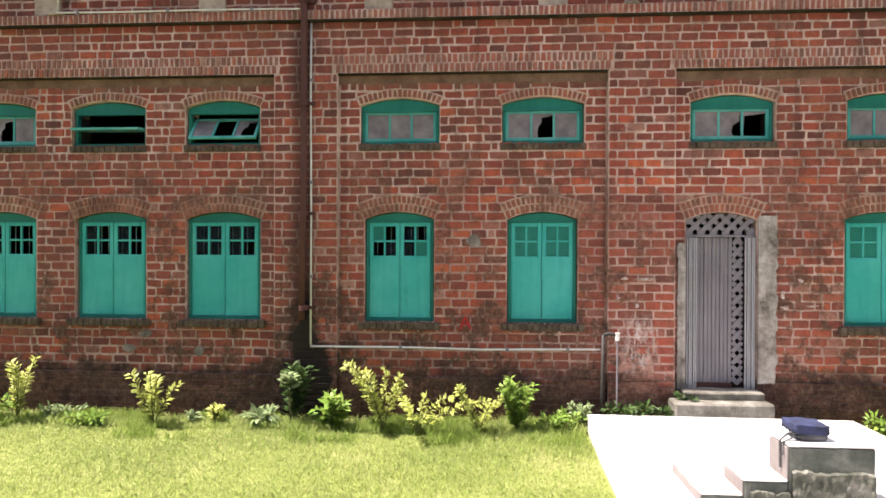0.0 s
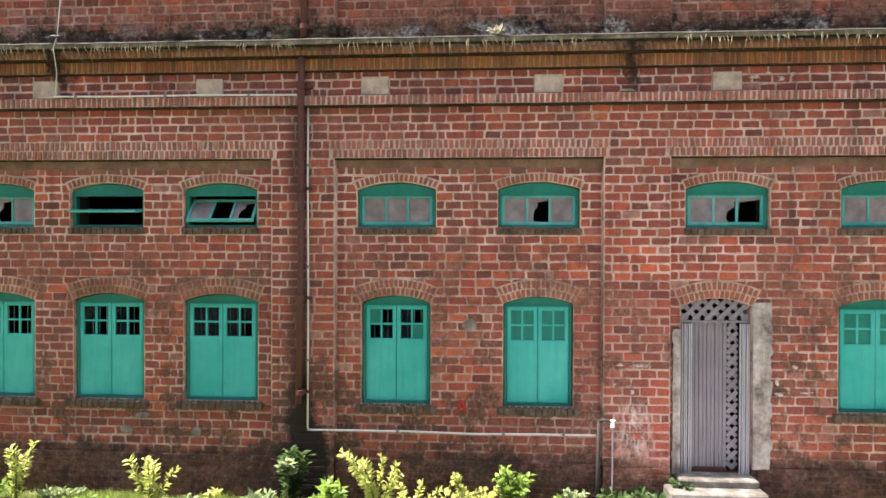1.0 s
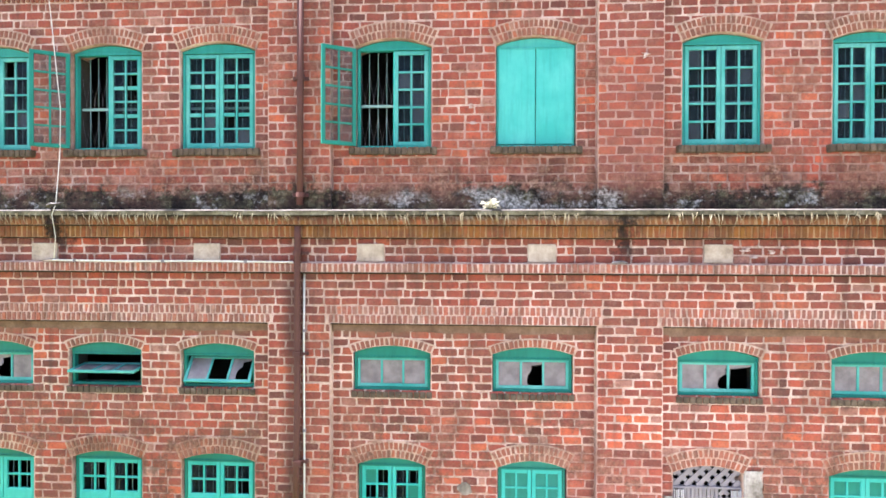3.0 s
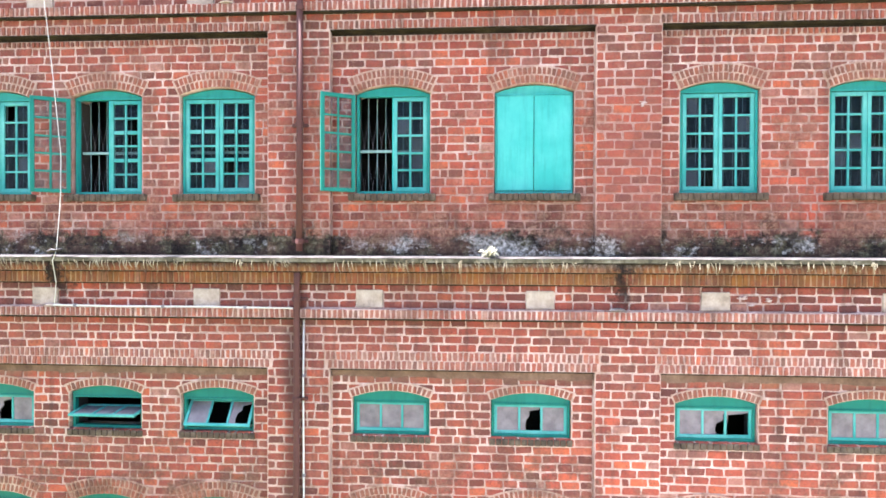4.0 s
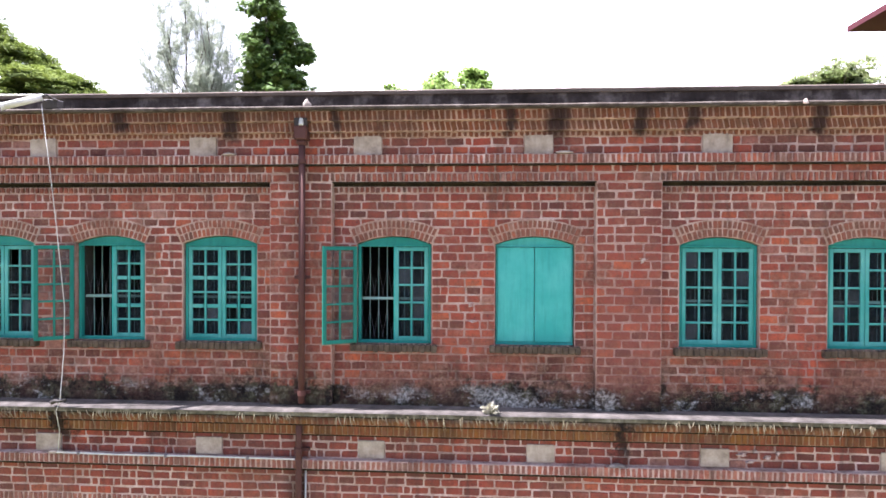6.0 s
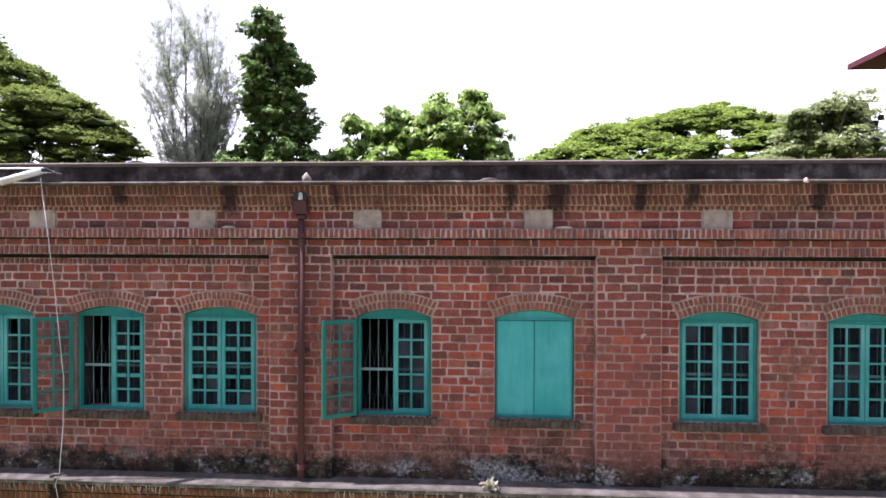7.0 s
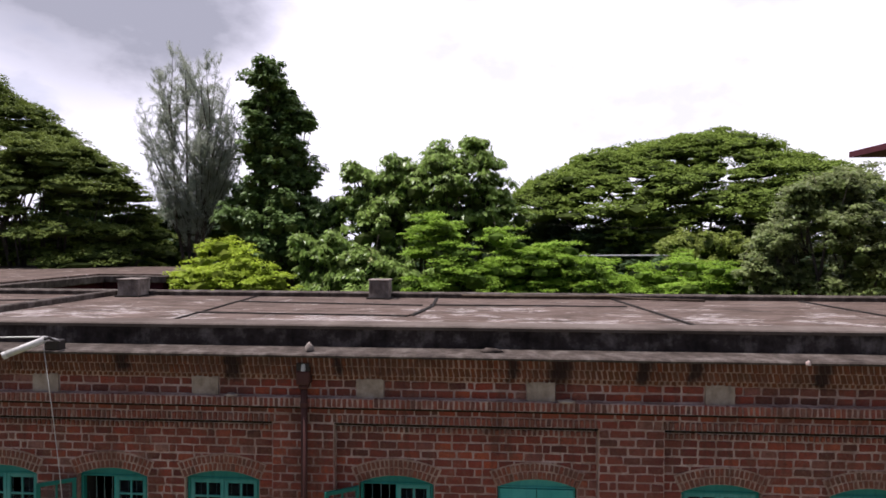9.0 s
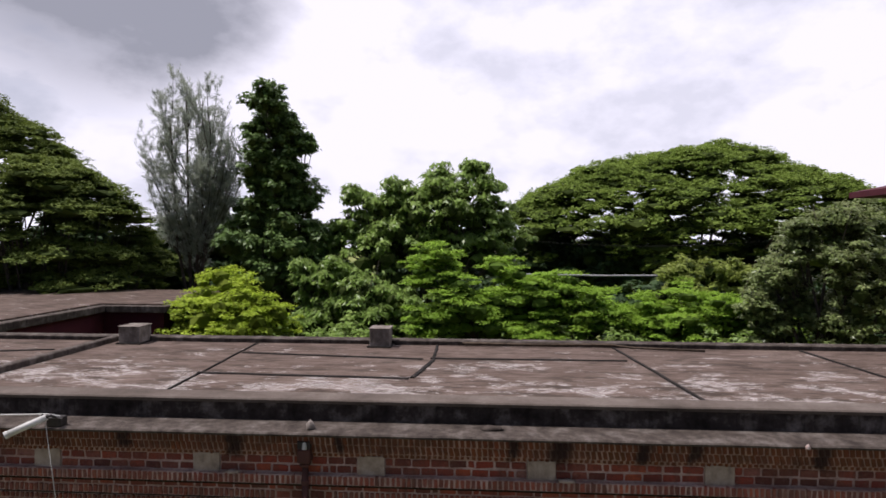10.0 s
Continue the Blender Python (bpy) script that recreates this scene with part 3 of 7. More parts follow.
def rowlocks(x0, x1, z0, z1, y, pitch=0.069, joint=0.021, lean=0.0, deep=0.08):
    """A row of bricks on edge; lean slants them."""
    n = max(1, round((x1 - x0) / pitch))
    p = (x1 - x0) / n
    return [(x0 + (i + 0.5) * p, (z0 + z1) / 2 + rng.uniform(-0.004, 0.004), p - joint + rng.uniform(-0.006, 0.004), z1 - z0 - 0.014, lean + rng.normal(0, 0.025), y + rng.uniform(-0.007, 0.006), deep) for i in range(n)]


def arch_bricks(hole, y):
    cx, cz, r, half = arch_of(hole)
    rows = []
    for ring in range(hole[5]):
        rm = r + (ring + 0.5) * RING
        n = round(2 * half * rm / 0.062)
        for i in range(n):
            a = -half + (i + 0.5) * 2 * half / n
            rows.append((cx + rm * math.sin(a), cz + rm * math.cos(a), 2 * half * rm / n - 0.016, RING - 0.015, -a + rng.normal(0, 0.02), y + rng.uniform(-0.006, 0.004), 0.05))
    return rows


def arch_bed(hole, y, parent):
    """The mortar in which an arch's bricks lie, a thin ring segment proud of the wall."""
    cx, cz, r, half = arch_of(hole)
    bm = bmesh.new()
    last = None
    for i in range(21):
        a = -half - 0.012 + (2 * half + 0.024) * i / 20
        ring = [bm.verts.new((cx + q * math.sin(a), yy, cz + q * math.cos(a))) for q, yy in ((r + 0.002, y + 0.02), (r + 0.002, y), (r + hole[5] * RING + 0.012, y), (r + hole[5] * RING + 0.012, y + 0.02))]
        if last:
            for k in range(3):
                bm.faces.new((last[k], ring[k], ring[k + 1], last[k + 1]))
        last = ring
    bmesh.ops.recalc_face_normals(bm, faces=bm.faces)
    part("arch_bed", bm, ARCH_MORTAR, parent)


def inside(row, x0, x1, z0, z1):
    return x0 < row[0] < x1 and z0 < row[1] < z1


def lay(rows, parent, stretch, limit=300):
    """Lays the bricks: those in the given stretch of the plan as single parts, the rest joined."""
    single = [r for r in rows if inside(r, *stretch)][:limit]
    chosen = {id(r) for r in single}
    loose_bricks(single, BRICK, parent)
    joined_bricks("bricks", [r for r in rows if id(r) not in chosen], BRICK, parent, "worn red bricks with wide pale joints")


def bay_gaps():
    edges = [LEFT] + [v for b in BAYS for v in b] + [RIGHT]
    return list(zip(edges[::2], edges[1::2]))


# lower storey
wall_lower = wall_core("wall_lower", LOW_HOLES, GROUND - 0.2, LEDGE_Z - 0.06, "weathered red brick wall of the mill's ground storey")
low_rows, band_rows, ochre_rows = [], [], []


def plaster_strip(a, b, z0, z1):
    """A strip of tan lime plaster below a band, with a ragged lower edge."""
    bm = bmesh.new()
    n = int((b - a) / 0.06)
    last = None
    for i in range(n + 1):
        x = a + 0.003 + (b - a - 0.006) * i / n
        z = z0 + 0.035 * noise.noise((x * 2.1, 3.0, 0.0)) + 0.02 * noise.noise((x * 9.0, 5.0, 0.0))
        ring = [bm.verts.new(p) for p in ((x, PANEL_Y + 0.002, z - 0.012), (x, PANEL_Y - 0.009, z), (x, PANEL_Y - 0.012, z1), (x, PANEL_Y + 0.002, z1))]
        if last:
            for k in range(3):
                bm.faces.new((last[k], ring[k], ring[k + 1], last[k + 1]))
        last = ring
    bmesh.ops.recalc_face_normals(bm, faces=bm.faces)
    part("plaster_strip", bm, TAN_PLASTER, wall_lower, "tan lime plaster below the band")


for a, b in BAYS:
    low_rows += courses(a + 0.004, b - 0.004, 0.52, 4.295, PANEL_Y - 0.007, LOW_HOLES)
    band_rows += rowlocks(a - 0.03, b + 0.03, 4.392, 4.505, PIER_Y - 0.012)
    band_rows += rowlocks(a - 0.06, b + 0.06, 4.505, 4.622, PIER_Y - 0.010)
    plaster_strip(a, b, 4.275, 4.380)
    # shade on the frieze's underside, painted as a dark strip
    block("drip_line", a + 0.003, b - 0.003, PIER_Y - 0.004, PANEL_Y + 0.004, 4.378, 4.391, MOSS_SHADE, wall_lower, 0.0)
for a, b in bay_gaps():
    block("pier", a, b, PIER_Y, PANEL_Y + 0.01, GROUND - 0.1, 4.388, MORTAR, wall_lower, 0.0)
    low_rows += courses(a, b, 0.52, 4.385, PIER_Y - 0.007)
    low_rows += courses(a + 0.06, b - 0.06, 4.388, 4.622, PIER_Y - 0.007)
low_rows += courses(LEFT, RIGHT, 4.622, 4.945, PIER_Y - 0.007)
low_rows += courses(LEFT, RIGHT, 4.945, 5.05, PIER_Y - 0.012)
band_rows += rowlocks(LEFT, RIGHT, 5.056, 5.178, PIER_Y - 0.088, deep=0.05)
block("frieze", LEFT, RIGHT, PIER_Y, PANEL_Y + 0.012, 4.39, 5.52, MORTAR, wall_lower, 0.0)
# painted shade below the string course
block("drip_course", LEFT, RIGHT, PIER_Y - 0.084, PIER_Y + 0.01, 5.036, 5.055, MOSS_SHADE, wall_lower, 0.0)
block("string_course", LEFT, RIGHT, PIER_Y - 0.079, PIER_Y + 0.01, 5.056, 5.176, MORTAR, wall_lower, 0.004)
PADS_LOW = [-7.9, -5.68, -3.46, -1.292, 0.897, 3.071, 5.25]
PADS_HIGH = [-7.94, -5.74, -3.54, -1.343, 0.855, 3.078, 5.28]
pad_holes = [(x - 0.175, x + 0.175, 5.195, 5.425, 5.44, 0) for x in PADS_LOW]


low_rows += courses(LEFT, RIGHT, 5.178, 5.50, PIER_Y - 0.007, pad_holes)
arch_rows = []
for h in LOW_HOLES:
    arch_rows += arch_bricks(h, PANEL_Y - 0.021)
    arch_bed(h, PANEL_Y - 0.0145, wall_lower)
joined_bricks("arch_bricks", arch_rows, ARCH, wall_lower, "brownish arch bricks set on edge")
# plinth
block("plinth", LEFT, RIGHT, PANEL_Y - 0.026, PANEL_Y + 0.02, GROUND - 0.15, 0.40, MORTAR, wall_lower, 0.0)
for a, b, y in [(*v, PANEL_Y - 0.030) for v in (BAYS[0], BAYS[1], (3.5, BAYS[2][1]))] + [(*v, PIER_Y - 0.018) for v in bay_gaps()]:
    low_rows += courses(a, b, GROUND - 0.05, 0.52, y - 0.007, pitch=0.078, joint=0.014)
    block("plinth", a, b, y, PANEL_Y + 0.022, GROUND - 0.14, 0.515, MORTAR, wall_lower, 0.0)
lay(low_rows, wall_lower, (-1.82, 1.59, 2.3, 4.38))
joined_bricks("rowlock_bricks", band_rows, BAND, wall_lower, "projecting bricks set on edge")
# canted corbel under the ledge
for k, (za, zb, ya) in enumerate([(5.50, 5.66, PIER_Y - 0.07), (5.66, 5.785, PIER_Y - 0.17)]):
    block("corbel", LEFT, RIGHT, ya + 0.010, PIER_Y + 0.02, za, zb, OCHRE_MORTAR, wall_lower, 0.0)
    ochre_rows += rowlocks(LEFT, RIGHT, za, zb, ya, pitch=0.074, joint=0.014 if k == 0 else 0.022, lean=0.0 if k == 0 else 0.12, deep=0.05)
# dark strips that draw the shade under each corbel row and the ledge
block("drip_line", LEFT, RIGHT, PIER_Y - 0.166, PIER_Y - 0.05, 5.650, 5.663, MOSS_SHADE, wall_lower, 0.0)
block("drip_line", LEFT, RIGHT, PIER_Y - 0.064, PIER_Y - 0.002, 5.488, 5.502, MOSS_SHADE, wall_lower, 0.0)
block("drip_line", LEFT, RIGHT, PIER_Y - 0.215, PIER_Y - 0.15, 5.772, 5.788, MOSS_SHADE, wall_lower, 0.0)
joined_bricks("corbel_bricks", ochre_rows, OCHRE, wall_lower, "ochre-stained corbelled bricks on edge")


def rough_slab(name, x0, x1, y0, y1, z0, z1, material, parent, label="", wobble=0.012, step=0.16):
    """A long slab with an uneven, worn front edge."""
    bm = bmesh.new()
    n = int((x1 - x0) / step)
    last = None
    for i in range(n + 1):
        x = x0 + (x1 - x0) * i / n
        w = [noise.noise((x * 1.7, k * 3.1, z0)) * wobble + noise.noise((x * 7.0, k, z0)) * wobble * 0.6 for k in range(4)]
        ring = [bm.verts.new(p) for p in ((x, y1, z0), (x, y0 + w[0], z0 + w[1] * 0.5), (x, y0 - 0.006 + w[0], z1 - 0.018 + w[2] * 0.4), (x, y0 + 0.016 + w[0], z1 + w[2] * 0.5), (x, y1, z1 + 0.012))]
        if last:
            for k in range(5):
                bm.faces.new((last[k], ring[k], ring[(k + 1) % 5], last[(k + 1) % 5]))
        else:
            bm.faces.new(ring)
        last = ring
    bm.faces.new(last[::-1])
    bmesh.ops.recalc_face_normals(bm, faces=bm.faces)
    return part(name, bm, material, parent, label)


ledge = rough_slab("ledge", LEFT, RIGHT, 7.27, BACK_Y, 5.785, LEDGE_Z, LEDGE, None)
tagged(ledge, "mossy cement ledge running along between the two storeys", "ledge", kind="structure")
ledge_top = rough_slab("ledge_top", LEFT, RIGHT, 7.262, PANEL_Y - 0.02, 5.838, LEDGE_Z + 0.006, LEDGE_TOP, ledge, wobble=0.010)
for x in PADS_LOW:
    block("cement_pad", x - 0.175, x + 0.175, PIER_Y - 0.024, PIER_Y + 0.01, 5.195, 5.425, PAD, wall_lower, 0.006)

straw = stone_like("dry_roots", (0.16, 0.13, 0.08), (0.30, 0.26, 0.18), (0.42, 0.38, 0.28))
bm = bmesh.new()
for i in range(230):
    x = rng.uniform(-7.5, 6.5)
    if noise.noise((x * 0.8, 4.0, 0.0)) < -0.08:
        continue
    z = 5.80 + rng.uniform(-0.02, 0.02)
    fall = rng.uniform(0.05, 0.17)
    sway = rng.uniform(-0.03, 0.06)
    tube(bm, [(x, 7.262, z), (x + sway * 0.5, 7.255, z - fall * 0.5), (x + sway, 7.30, z - fall)], 0.006, 4, 0.002)
roots = part("hanging_roots", bm, straw, ledge, "dry pale roots hanging from the ledge")
roots["kind"] = "stuff"

# upper storey
wall_upper = wall_core("wall_upper", HIGH_HOLES, LEDGE_Z - 0.05, 9.72, "weathered red brick wall of the mill's upper storey")
up_rows, band_rows, dog_rows = [], [], []
for a, b in BAYS:
    up_rows += courses(a + 0.004, b - 0.004, 5.88, 8.65, PANEL_Y - 0.007, HIGH_HOLES, joint=0.0195)
    band_rows += rowlocks(a, b, 8.655, 8.735, PANEL_Y - 0.022, joint=0.027)
    # shade in the groove below the band, painted near-black
    block("groove_course", a, b, PANEL_Y - 0.004, PANEL_Y + 0.02, 8.738, 8.79, MOSS_SHADE, wall_upper, 0.0)
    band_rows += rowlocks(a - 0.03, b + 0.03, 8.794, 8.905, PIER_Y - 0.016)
    block("drip_line", a + 0.003, b - 0.003, PIER_Y - 0.008, PANEL_Y - 0.006, 8.780, 8.7925, MOSS_SHADE, wall_upper, 0.0)
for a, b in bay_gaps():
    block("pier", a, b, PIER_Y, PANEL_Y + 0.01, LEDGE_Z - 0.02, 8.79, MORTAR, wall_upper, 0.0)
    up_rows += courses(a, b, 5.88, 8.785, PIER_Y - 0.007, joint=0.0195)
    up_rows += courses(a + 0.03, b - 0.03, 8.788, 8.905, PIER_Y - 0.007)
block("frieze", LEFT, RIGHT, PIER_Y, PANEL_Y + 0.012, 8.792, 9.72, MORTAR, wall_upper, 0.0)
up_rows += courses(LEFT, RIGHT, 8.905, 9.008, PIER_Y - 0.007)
# same painted shade under the upper string course
block("drip_course", LEFT, RIGHT, PIER_Y - 0.084, PIER_Y + 0.01, 8.994, 9.013, MOSS_SHADE, wall_upper, 0.0)
block("string_course", LEFT, RIGHT, PIER_Y - 0.079, PIER_Y + 0.01, 9.014, 9.134, MORTAR, wall_upper, 0.004)
band_rows += rowlocks(LEFT, RIGHT, 9.014, 9.136, PIER_Y - 0.088, deep=0.05)
up_rows += courses(LEFT, RIGHT, 9.138, 9.362, PIER_Y - 0.007, joint=0.021, holes=[(x - 0.18, x + 0.18, 9.12, 9.385, 9.40, 0) for x in PADS_HIGH])
arch_rows = []
for h in HIGH_HOLES:
    arch_rows += arch_bricks(h, PANEL_Y - 0.021)
    arch_bed(h, PANEL_Y - 0.0145, wall_upper)
joined_bricks("arch_bricks", arch_rows, ARCH, wall_upper, "brownish arch bricks set on edge")
lay(up_rows, wall_upper, (-1.82, 1.59, 6.7, 8.69))
joined_bricks("rowlock_bricks", band_rows, BAND_HIGH, wall_upper, "projecting bricks set on edge")
for za, zb, ya, lean, j in [(9.362, 9.43, PIER_Y - 0.03, 0.0, 0.024), (9.43, 9.56, PIER_Y - 0.09, 0.20, 0.018), (9.56, 9.69, PIER_Y - 0.15, 0.10, 0.018)]:
    block("corbel", LEFT, RIGHT, ya + 0.010, PIER_Y + 0.02, za, zb + 0.004, CORBEL_MORTAR, wall_upper, 0.0)
    dog_rows += rowlocks(LEFT, RIGHT, za, zb, ya, pitch=0.072, joint=j, lean=lean, deep=0.05)
joined_bricks("corbel_bricks", dog_rows, CORBEL, wall_upper, "ochre-stained slanting corbel bricks")
for x in PADS_HIGH:
    block("cement_pad", x - 0.18, x + 0.18, PIER_Y - 0.03, PIER_Y + 0.01, 9.125, 9.385, PAD, wall_upper, 0.006)

# ---- parapet, roof and the shell of the building ----
cornice = rough_slab("cornice", LEFT, RIGHT, 7.25, 7.86, 9.69, 9.735, COPING, None, wobble=0.008)
tagged(cornice, "dark weathered concrete cornice at the roof's edge", "cornice", kind="structure")
parapet = rough_slab("parapet", LEFT, RIGHT, 7.75, 8.02, 9.72, 10.0, SOOTY, None, wobble=0.006)
tagged(parapet, "low dark concrete parapet above the cornice", "parapet", kind="structure")
ROOF = stone_like("roof_cement", (0.060, 0.047, 0.038), (0.120, 0.096, 0.080), (0.19, 0.160, 0.138), 0.93, 0.9, 22.0, 0.5)


def roof_material():
    m = Mat("roof_screed", 0.93)
    c = m.ramp(m.noise(0.8, 7.0, 0.66), (0.30, (0.058, 0.039, 0.030)), (0.5, (0.100, 0.070, 0.055)), (0.72, (0.150, 0.112, 0.092)))
    c = m.mix(m.range(m.noise(2.2, 7.0, 0.72, m.pos(0.7, 3.6, 1.0)), 0.47, 0.60, 0.0, 0.75), c, (0.175, 0.130, 0.108))
    c = m.mix(m.range(m.noise(1.4, 6.0, 0.7, m.pos(0.8, 2.4, 1.0)), 0.50, 0.60, 0.0, 0.75), c, (0.040, 0.029, 0.021))
    c = m.mix(m.range(m.noise(26.0, 5.0, 0.75), 0.45, 0.72, 0.0, 0.5), c, (0.040, 0.030, 0.024))
    # flaking lime in scraped streaks, thickest towards the front of the slabs
    xyz = m.height()
    near = m.range(xyz[1], 8.2, 11.5, 0.09, -0.04)
    flake = m.math("ADD", m.noise(1.25, 6.0, 0.72, m.pos(1.0, 1.8, 1.0)), near)
    fine = m.noise(5.0, 7.0, 0.85, m.pos(1.1, 7.0, 1.0))
    grit = m.noise(34.0, 4.0, 0.8, m.pos(0.6, 1.6, 1.0))
    lime = m.math("MULTIPLY", m.range(flake, 0.555, 0.61), m.math("MULTIPLY", m.range(fine, 0.475, 0.515), m.range(grit, 0.40, 0.50)))
    c = m.mix(m.math("MULTIPLY", lime, 0.8), c, (0.50, 0.46, 0.435))
    m.colour(c)
    m.bump(m.noise(14.0, 6.0, 0.7), 0.5, 0.01)
    return m.m


ROOF_TOP = roof_material()
roof = block("roof", LEFT, RIGHT, 7.90, REAR_Y, 9.70, ROOF_Z, ROOF_TOP, None, 0.01)
tagged(roof, "flat concrete roof deck with flaking lime and dark seams", "roof", kind="structure")
lip = rough_slab("roof_lip", LEFT, RIGHT, 7.715, 8.04, 9.985, 10.045, ROOF, None, wobble=0.006)
tagged(lip, "rounded cement lip along the front of the roof", "roof edge", kind="structure")
rear_kerb = rough_slab("rear_kerb", LEFT, RIGHT, 12.46, 12.68, 9.9, 10.06, COPING, None, wobble=0.006)
tagged(rear_kerb, "low concrete kerb along the back of the roof", "kerb", kind="structure")
BITUMEN = stone_like("old_bitumen", (0.008, 0.007, 0.006), (0.018, 0.015, 0.013), (0.045, 0.038, 0.032), 0.9, 5.0)


def seam(x0, y0, x1, y1, width=0.05):
    """A hump of old bitumen over a joint between roof slabs."""
    bm = bmesh.new()
    n = 24
    d = Vector((x1 - x0, y1 - y0, 0))
    side = Vector((-d.y, d.x, 0)).normalized()
    last = None
    for i in range(n + 1):
        p = Vector((x0, y0, ROOF_Z)) + d * (i / n) + side * 0.02 * noise.noise((i * 0.35, x0, y0))
        w = width * (0.8 + 0.5 * abs(noise.noise((i * 0.6, y0, x0))))
        ring = [bm.verts.new(p + side * w * k + Vector((0, 0, hgt))) for k, hgt in ((-1, -0.01), (-0.6, 0.022), (0.6, 0.022), (1, -0.01))]
        if last:
            for k in range(3):
                bm.faces.new((last[k], ring[k], ring[k + 1], last[k + 1]))
        last = ring
    bmesh.ops.recalc_face_normals(bm, faces=bm.faces)
    return part("seam", bm, BITUMEN, roof)


seam(-4.65, 9.5, -1.08, 9.34)
seam(-4.60, 11.28, -1.0, 10.92)
seam(-0.82, 12.4, -0.80, 10.8, 0.04)
seam(-0.80, 10.8, -1.02, 9.4, 0.06)
seam(-0.86, 11.0, 2.80, 11.06)
seam(2.84, 12.5, 3.22, 8.1, 0.04)
seam(6.6, 12.4, 6.78, 9.2, 0.04)
seam(-4.72, 12.4, -4.54, 8.1, 0.025)
seam(-9.6, 11.0, -8.5, 11.3)
block("roof_kerb", -8.04, -7.88, 8.06, 12.46, ROOF_Z - 0.02, 10.07, COPING, roof, 0.02)


def chimney_box(x, y, w, h):
    ob = empty("vent_box", x, y, ROOF_Z)
    bm = box(bmesh.new(), x - w / 2, x + w / 2, y - w / 2, y + w / 2, ROOF_Z, ROOF_Z + h, 0.012)
    body = part("body", bm, CEMENT)
    cap = part("cap", box(bmesh.new(), x - w / 2 - 0.015, x + w / 2 + 0.015, y - w / 2 - 0.015, y + w / 2 + 0.015, ROOF_Z + h, ROOF_Z + h + 0.025, 0.008), CEMENT)
    foot = part("foot", box(bmesh.new(), x - w / 2 - 0.05, x + w / 2 + 0.05, y - w / 2 - 0.05, y + w / 2 + 0.05, ROOF_Z, ROOF_Z + 0.03, 0.01), BITUMEN)
    adopt(ob, body, cap, foot)
    return tagged(ob, "small grey cement vent box standing on the flat roof", "vent box", "vent boxes on the roof")


chimney_box(-7.40, 12.28, 0.46, 0.36)
chimney_box(-2.02, 12.30, 0.42, 0.38)

# loose pipe lying along the rear kerb
pipe_bm = tube(bmesh.new(), [(-0.3, 12.38, ROOF_Z + 0.07), (1.2, 12.36, ROOF_Z + 0.06), (2.75, 12.37, ROOF_Z + 0.08), (3.2, 12.2, ROOF_Z + 0.05), (4.6, 12.1, ROOF_Z + 0.03)], 0.025)
tagged(part("roof_pipe", pipe_bm, SILL, None, "", True), "thin grey-brown pipe lying along the back of the roof", "pipe")

# plain shell: floors, rear and end walls, so the rooms behind the windows are dark
for nm, dims in (("wall_rear", (LEFT, RIGHT, 12.3, REAR_Y, GROUND - 0.2, 9.70)), ("wall_end_west", (LEFT, LEFT + 0.3, BACK_Y, 12.3, GROUND - 0.2, 9.70)), ("wall_end_east", (RIGHT - 0.3, RIGHT, BACK_Y, 12.3, GROUND - 0.2, 9.70))):
    tagged(block(nm, *dims, BRICK, None, 0.0), "plain outer brick wall closing the mill", "wall", kind="structure")
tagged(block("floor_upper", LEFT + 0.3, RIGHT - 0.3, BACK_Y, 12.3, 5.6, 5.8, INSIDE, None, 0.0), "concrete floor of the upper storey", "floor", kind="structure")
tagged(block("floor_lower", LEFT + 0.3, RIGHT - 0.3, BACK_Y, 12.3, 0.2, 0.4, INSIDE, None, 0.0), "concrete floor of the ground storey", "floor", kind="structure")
# backing wall added to keep the view through the windows dark
tagged(block("wall_inner", LEFT + 0.3, RIGHT - 0.3, 12.1, 12.25, 0.4, 9.69, INSIDE, None, 0.0), "added dark backing wall inside the mill", "wall", kind="structure")

# ---- windows ----
FRAME_Y = 7.64


def arch_panel(bm, hole, z0, y0, y1, inset=0.0):
    """A board that fills the arch of an opening above z0."""
    a, b = hole[0] + inset, hole[1] - inset
    top = [(a + (b - a) * i / 10, top_at(hole, a + (b - a) * i / 10) - inset - 0.003) for i in range(11)]
    outline = [(a, z0), (b, z0)] + top[::-1]
    front = [bm.verts.new((x, y0, z)) for x, z in outline]
    rear = [bm.verts.new((x, y1, z)) for x, z in outline]
    bm.faces.new(front)
    bm.faces.new(rear[::-1])
    for i in range(len(outline)):
        j = (i + 1) % len(outline)
        bm.faces.new((front[j], front[i], rear[i], rear[j]))
    return bm


